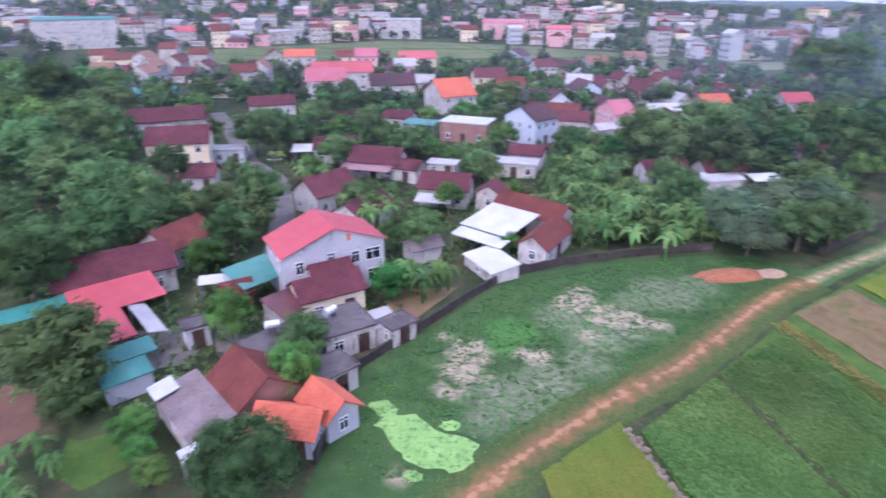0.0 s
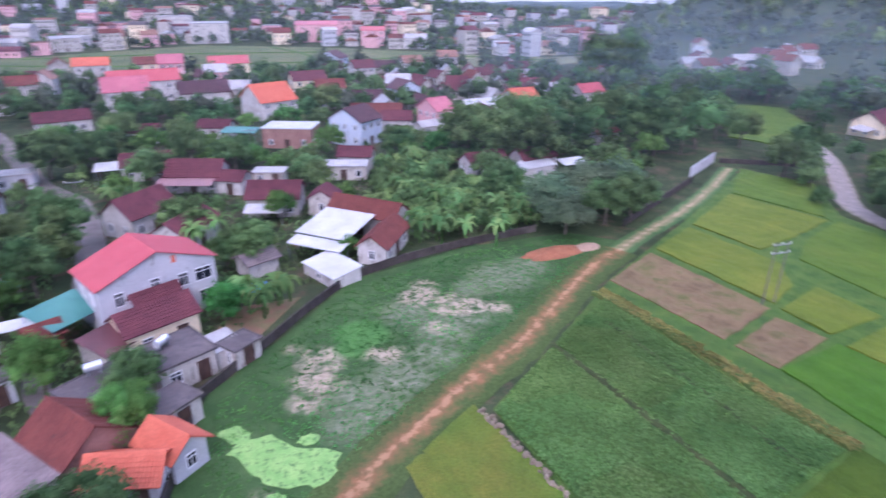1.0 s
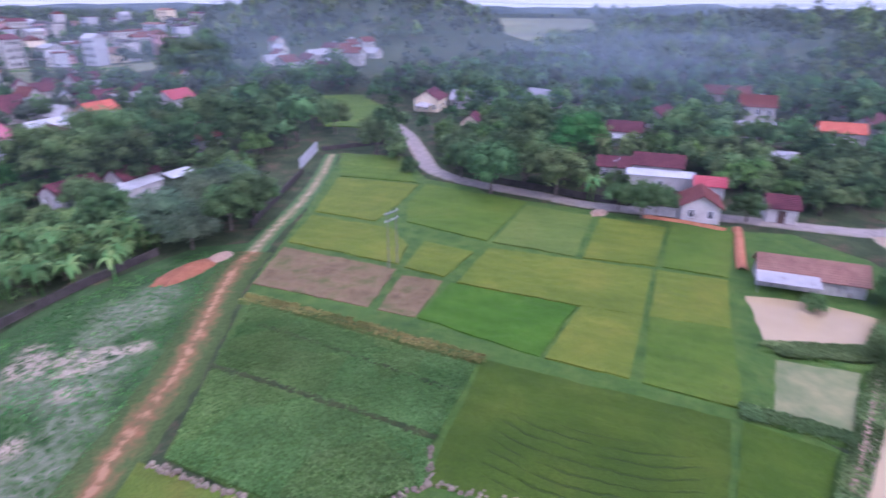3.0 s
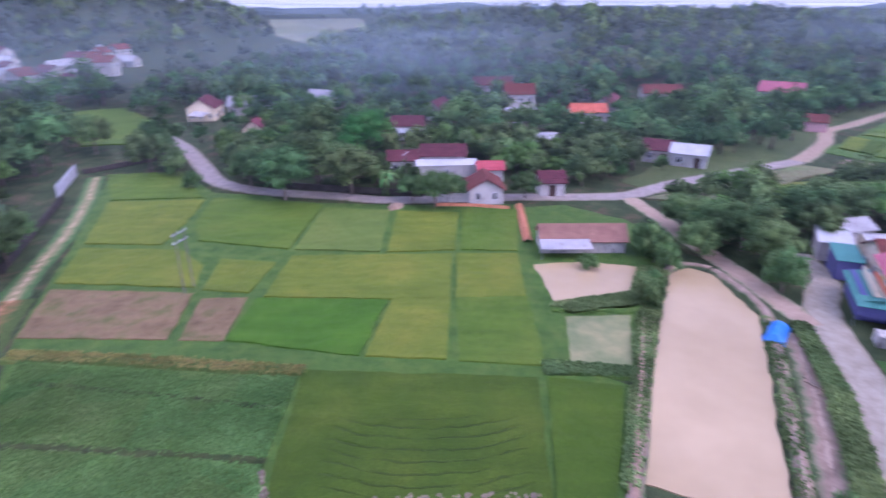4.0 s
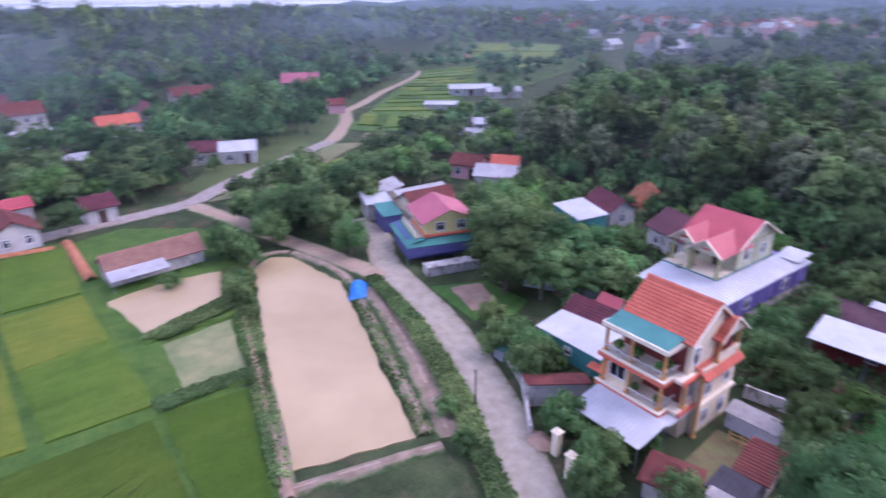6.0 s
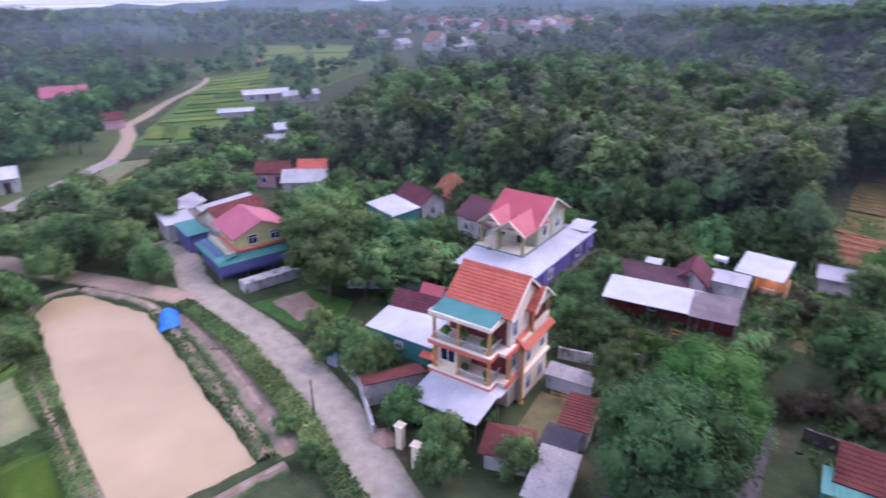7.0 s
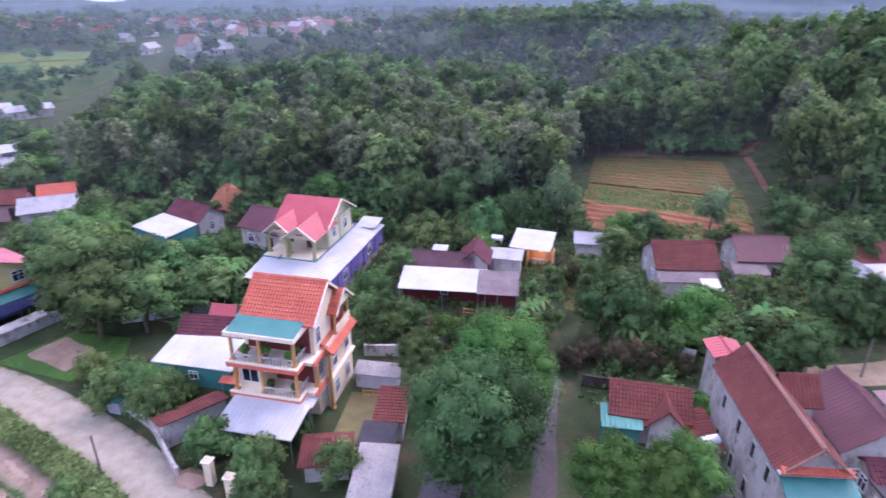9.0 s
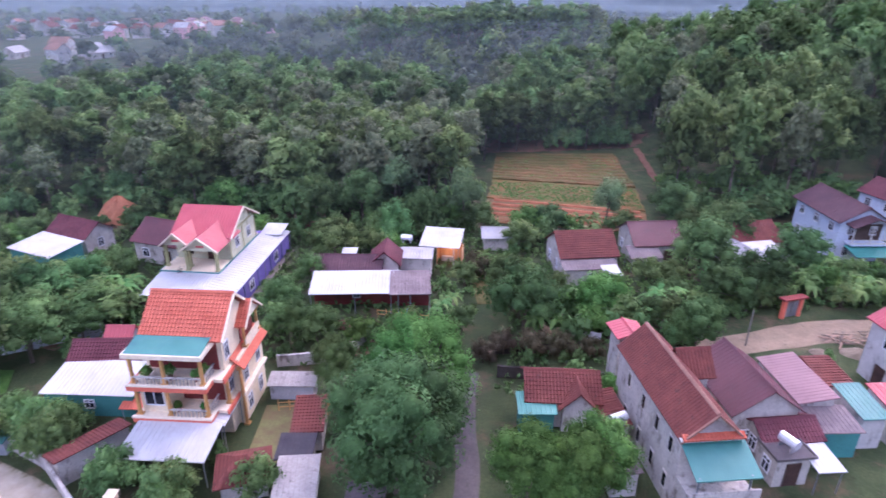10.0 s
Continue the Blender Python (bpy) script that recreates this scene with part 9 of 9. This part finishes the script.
def yard_gate(x, y, rot):
    """A small roofed yard gate of orange posts."""
    root = thing("yard_gate", x, y, rot, None, "orange painted yard gate with a flat red lintel", "gate")
    for dx in (-1.2, 1.2):
        part("post", Shape().box(dx - 0.22, dx + 0.22, -0.22, 0.22, -0.2, 2.5), ORANGETRIM, root)
    part("lintel", Shape().box(-1.7, 1.7, -0.5, 0.5, 2.503, 2.72), WALLS["redwall"], root)
    for dx in (-0.5, 0.5):
        part("leaf", Shape().box(dx - 0.46, dx + 0.46, -0.04, 0.04, 0.1, 2.1), STEEL, root, "grey steel gate leaf")


yard_gate(-24.4, -72.2, 32)


def timber_stack(x, y, rot, count, seed, label):
    rs = random.Random(seed)
    root = thing("timber_stack", x, y, rot, None, label, "timber")
    for i in range(count):
        L = rs.uniform(1.8, 3.4)
        part("plank", Shape().box(-L / 2, L / 2, -0.09, 0.09, 0, 0.06), rs.choice((RUBBLE, BARK, SOILPALE)), root,
             at=pose(rs.uniform(-1.2, 1.2), rs.uniform(-1.0, 1.0), 0.03 + 0.07 * (i % 6), 0, rs.uniform(-4, 4), rs.uniform(-50, 50)))


timber_stack(-28.6, -67.6, 30, 26, 7, "loose stack of building timber in the sandy lane")
timber_stack(-32.4, -69.0, 60, 18, 8, "scattered planks beside a house being built")
timber_stack(57.4, -22.0, 10, 10, 9, "few old planks lying beside the road")
heap("rubble_mound", -25.6, -64.4, 1.1, 0.8, 0.5, RUBBLE, "heap of building rubble and sand", "heap", 8)
heap("rubble_mound", -29.6, -65.2, 1.9, 1.4, 0.7, RUBBLE, "heap of broken bricks and rubble", "heap", 9)


def bamboo_fence(points, label, seed):
    """Split bamboo rails on thin stakes."""
    rs = random.Random(seed)
    root = thing("bamboo_fence", points[0][0], points[0][1], 0, None, label, "fence")
    ox, oy = points[0]
    for (ax, ay), (bx, by) in zip(points, points[1:]):
        d = math.hypot(bx - ax, by - ay)
        k = max(2, int(d / 0.9))
        for i in range(k + 1):
            x, y = ax + (bx - ax) * i / k - ox, ay + (by - ay) * i / k - oy
            part("stake", Shape().tube(x, y, -0.2, rs.uniform(1.0, 1.3), 0.05, 0.04, 6), OCHRE, root)
        for z in (0.45, 0.95):
            part("rail", Shape().limb((ax - ox, ay - oy, z), (bx - ox, by - oy, z + rs.uniform(-0.05, 0.05)), 0.04, 0.035, 6), OCHRE, root)


bamboo_fence([(23.4, -58.4), (17.2, -58.8)], "low yellow bamboo fence before a yard", 1)
bamboo_fence([(26.0, -39.6), (21.4, -41.4), (20.8, -35.0)], "low bamboo fence round a vegetable garden", 2)
solo("blue_gate", Shape().box(-1.0, 1.0, -0.05, 0.05, 0.1, 1.7), BLUEPLASTIC, 19.6, -57.6, 100, None, "faded blue sheet metal gate in a bamboo fence", "gate")
g = thing("awning", 19.4, -77.6, 20, None, "orange cloth awning before a small house", "awning")
part("cloth", Shape().slab((-1.6, -1.0, 2.2), (3.2, 0, 0.05), (0, 2.0, 0.5), 0.05), ORANGETRIM, g)
for dx in (-1.5, 1.5):
    part("pole", Shape().tube(dx, -0.9, -0.2, 2.2, 0.04, 0.04, 6), STEEL, g)



def potted_plant(x, y, z, size, seed):
    """A leafy plant in a clay pot."""
    root = thing("potted_plant", x, y, 0, z, "leafy green plant in a clay pot on the balcony", "plant", "balcony plants")
    part("pot", Shape().tube(0, 0, 0, 0.4, 0.17, 0.24, 10), ROOFS["clay"], root)
    part("foliage", crown_mesh("foliage", [(0, 0, 0.4 + size * 0.6, size * 0.7, size * 0.7, size * 0.7)], 240, 0.13, LEAF["lush"], seed, 0.5), None, root)


spot = pose(32.0, -37.5, 0, 0, 0, -168)
for k, (px, py, pz, size) in enumerate(((-2.5, -3.9, 6.5, 0.6), (-0.6, -3.85, 6.5, 0.75), (1.6, -3.9, 6.5, 0.5), (1.9, -3.2, 6.5, 0.6), (-0.4, -3.9, 3.4, 0.4), (1.8, -3.9, 3.4, 0.35))):
    q = spot @ Vector((px, py, pz))
    potted_plant(q.x, q.y, q.z, size, 90 + k)

DUCKWEED = [(-6.8, 42.6), (-4.4, 44.6), (-2.4, 44.8), (-0.6, 42.8), (3.8, 40.6), (3.0, 37.8), (0.6, 36.3), (-1.8, 37.0), (-4, 39)]


def tufts(name, region, count, height, spread, leaf, label, seed, width=0.12, ways=True):
    """Leaf sprays over a plot, far too many to count."""
    rs = np.random.RandomState(seed)
    xs, ys = [p[0] for p in region], [p[1] for p in region]
    pts = []
    while len(pts) < count:
        x, y = rs.uniform(min(xs), max(xs)), rs.uniform(min(ys), max(ys))
        if inside(x, y, region) and (ways or not on_way(x, y)) and not inside(x, y, DUCKWEED):
            pts.append((x, y))
    P = np.array(pts)
    n = count * 3
    base = np.repeat(P, 3, 0) + rs.normal(scale=0.08, size=(n, 2))
    a = rs.uniform(0, 2 * np.pi, n)
    d = np.c_[np.cos(a), np.sin(a)]
    q = np.c_[-d[:, 1], d[:, 0]]
    h, s, w = height * rs.uniform(0.7, 1.3, n), spread * rs.uniform(0.6, 1.3, n), width * rs.uniform(0.7, 1.3, n)
    z0 = np.repeat(np.array([land(x, y) for x, y in pts]), 3) + 0.02
    h = h + z0
    low = np.c_[base, z0]
    mid1 = np.c_[base + d * s[:, None] * 0.5 + q * w[:, None], h]
    mid2 = np.c_[base + d * s[:, None] * 0.5 - q * w[:, None], h]
    tip = np.c_[base + d * s[:, None], h * 0.85]
    V = np.stack([low, mid1, tip, mid2], 1).reshape(-1, 3)
    m = bpy.data.meshes.new(name)
    m.from_pydata(V.tolist(), [], np.arange(n * 4).reshape(n, 4).tolist())
    m.materials.append(LEAF[leaf])
    return tagged(new(name, m), label, "crop", kind="stuff")


tufts("crop_leaves", PLOTS[1][1], 5500, 0.36, 0.3, "crop", "leafy tops of a dark green vegetable crop", 61, 0.14)
tufts("crop_leaves", PLOTS[2][1], 7500, 0.38, 0.3, "crop", "leafy tops of a dark green vegetable crop in beds", 62, 0.14)
tufts("bank_weeds", [(38, -3.4), (66, -4.6), (80, -7.4), (80, -8.8), (60, -6.4), (38, -4.6)], 1800, 0.5, 0.4, "bush", "weeds along the bank of the fish pond", 63, 0.12)
tufts("bank_weeds", [(38, -15.8), (58, -17.6), (70, -18.9), (70, -20.4), (58, -19.2), (38, -17.2)], 380, 0.45, 0.4, "bush", "weeds along the muddy path by the pond", 64, 0.12)
tufts("bank_weeds", [(66, 5.5), (72, -4), (80, -5), (80.5, -7.5), (70, -6.5), (65, 3)], 2400, 0.6, 0.5, "bush", "tall weeds between the ponds", 65, 0.15)
tufts("verge_weeds", [(28, -17.6), (41, -20.4), (56, -22), (69, -21.8), (69, -23.4), (56, -24), (41, -22.4), (27, -19)], 2200, 0.7, 0.5, "bush", "weedy hedge along the concrete road", 66, 0.16)
tufts("verge_weeds", [(51.6, 4.4), (53.4, -4), (55, -5), (53.6, 5)], 500, 0.5, 0.4, "bush", "weeds beside a shallow pond", 67, 0.14)
tufts("verge_weeds", [(38.2, 60), (40.6, 50), (42.8, 38), (44.6, 28), (46, 28), (44.4, 38), (42.2, 50), (40, 60.4)], 700, 0.5, 0.34, "dry", "dry weeds on the strip between fields", 68, 0.12)
tufts("pasture_tufts", [(-8, 36), (-7, 50), (8, 70), (26, 77), (44, 78), (48, 74), (24, 55), (12, 46), (0, 36)], 3200, 0.14, 0.22, "lush", "rough grass tufts of the pasture", 69, 0.08)
tufts("terrace_crops", [(20, -116.5), (-7, -116.5), (-8.4, -107), (19.4, -107)], 900, 0.35, 0.3, "crop", "rows of low green crops on the terraces", 71, 0.1)
tufts("terrace_crops", [(22, -134), (-3, -135), (-6.6, -119), (20.4, -119)], 900, 0.3, 0.26, "crop", "sparse green crops on the upper terrace", 72, 0.09)
tufts("village_weeds", [(-42, -78), (-6, -46), (10, -48), (30, -46), (62, -42), (92, -60), (60, -80), (20, -90), (-20, -98)], 5200, 0.55, 0.5, "bush", "weeds and low garden greens between houses", 73, 0.18, False)
tufts("village_weeds", [(-42, 46), (-12, 40), (-12, 56), (2, 72), (24, 84), (40, 90), (20, 130), (-40, 130), (-60, 80)], 4200, 0.5, 0.45, "bush", "weeds and low garden greens round the yards", 74, 0.17, False)
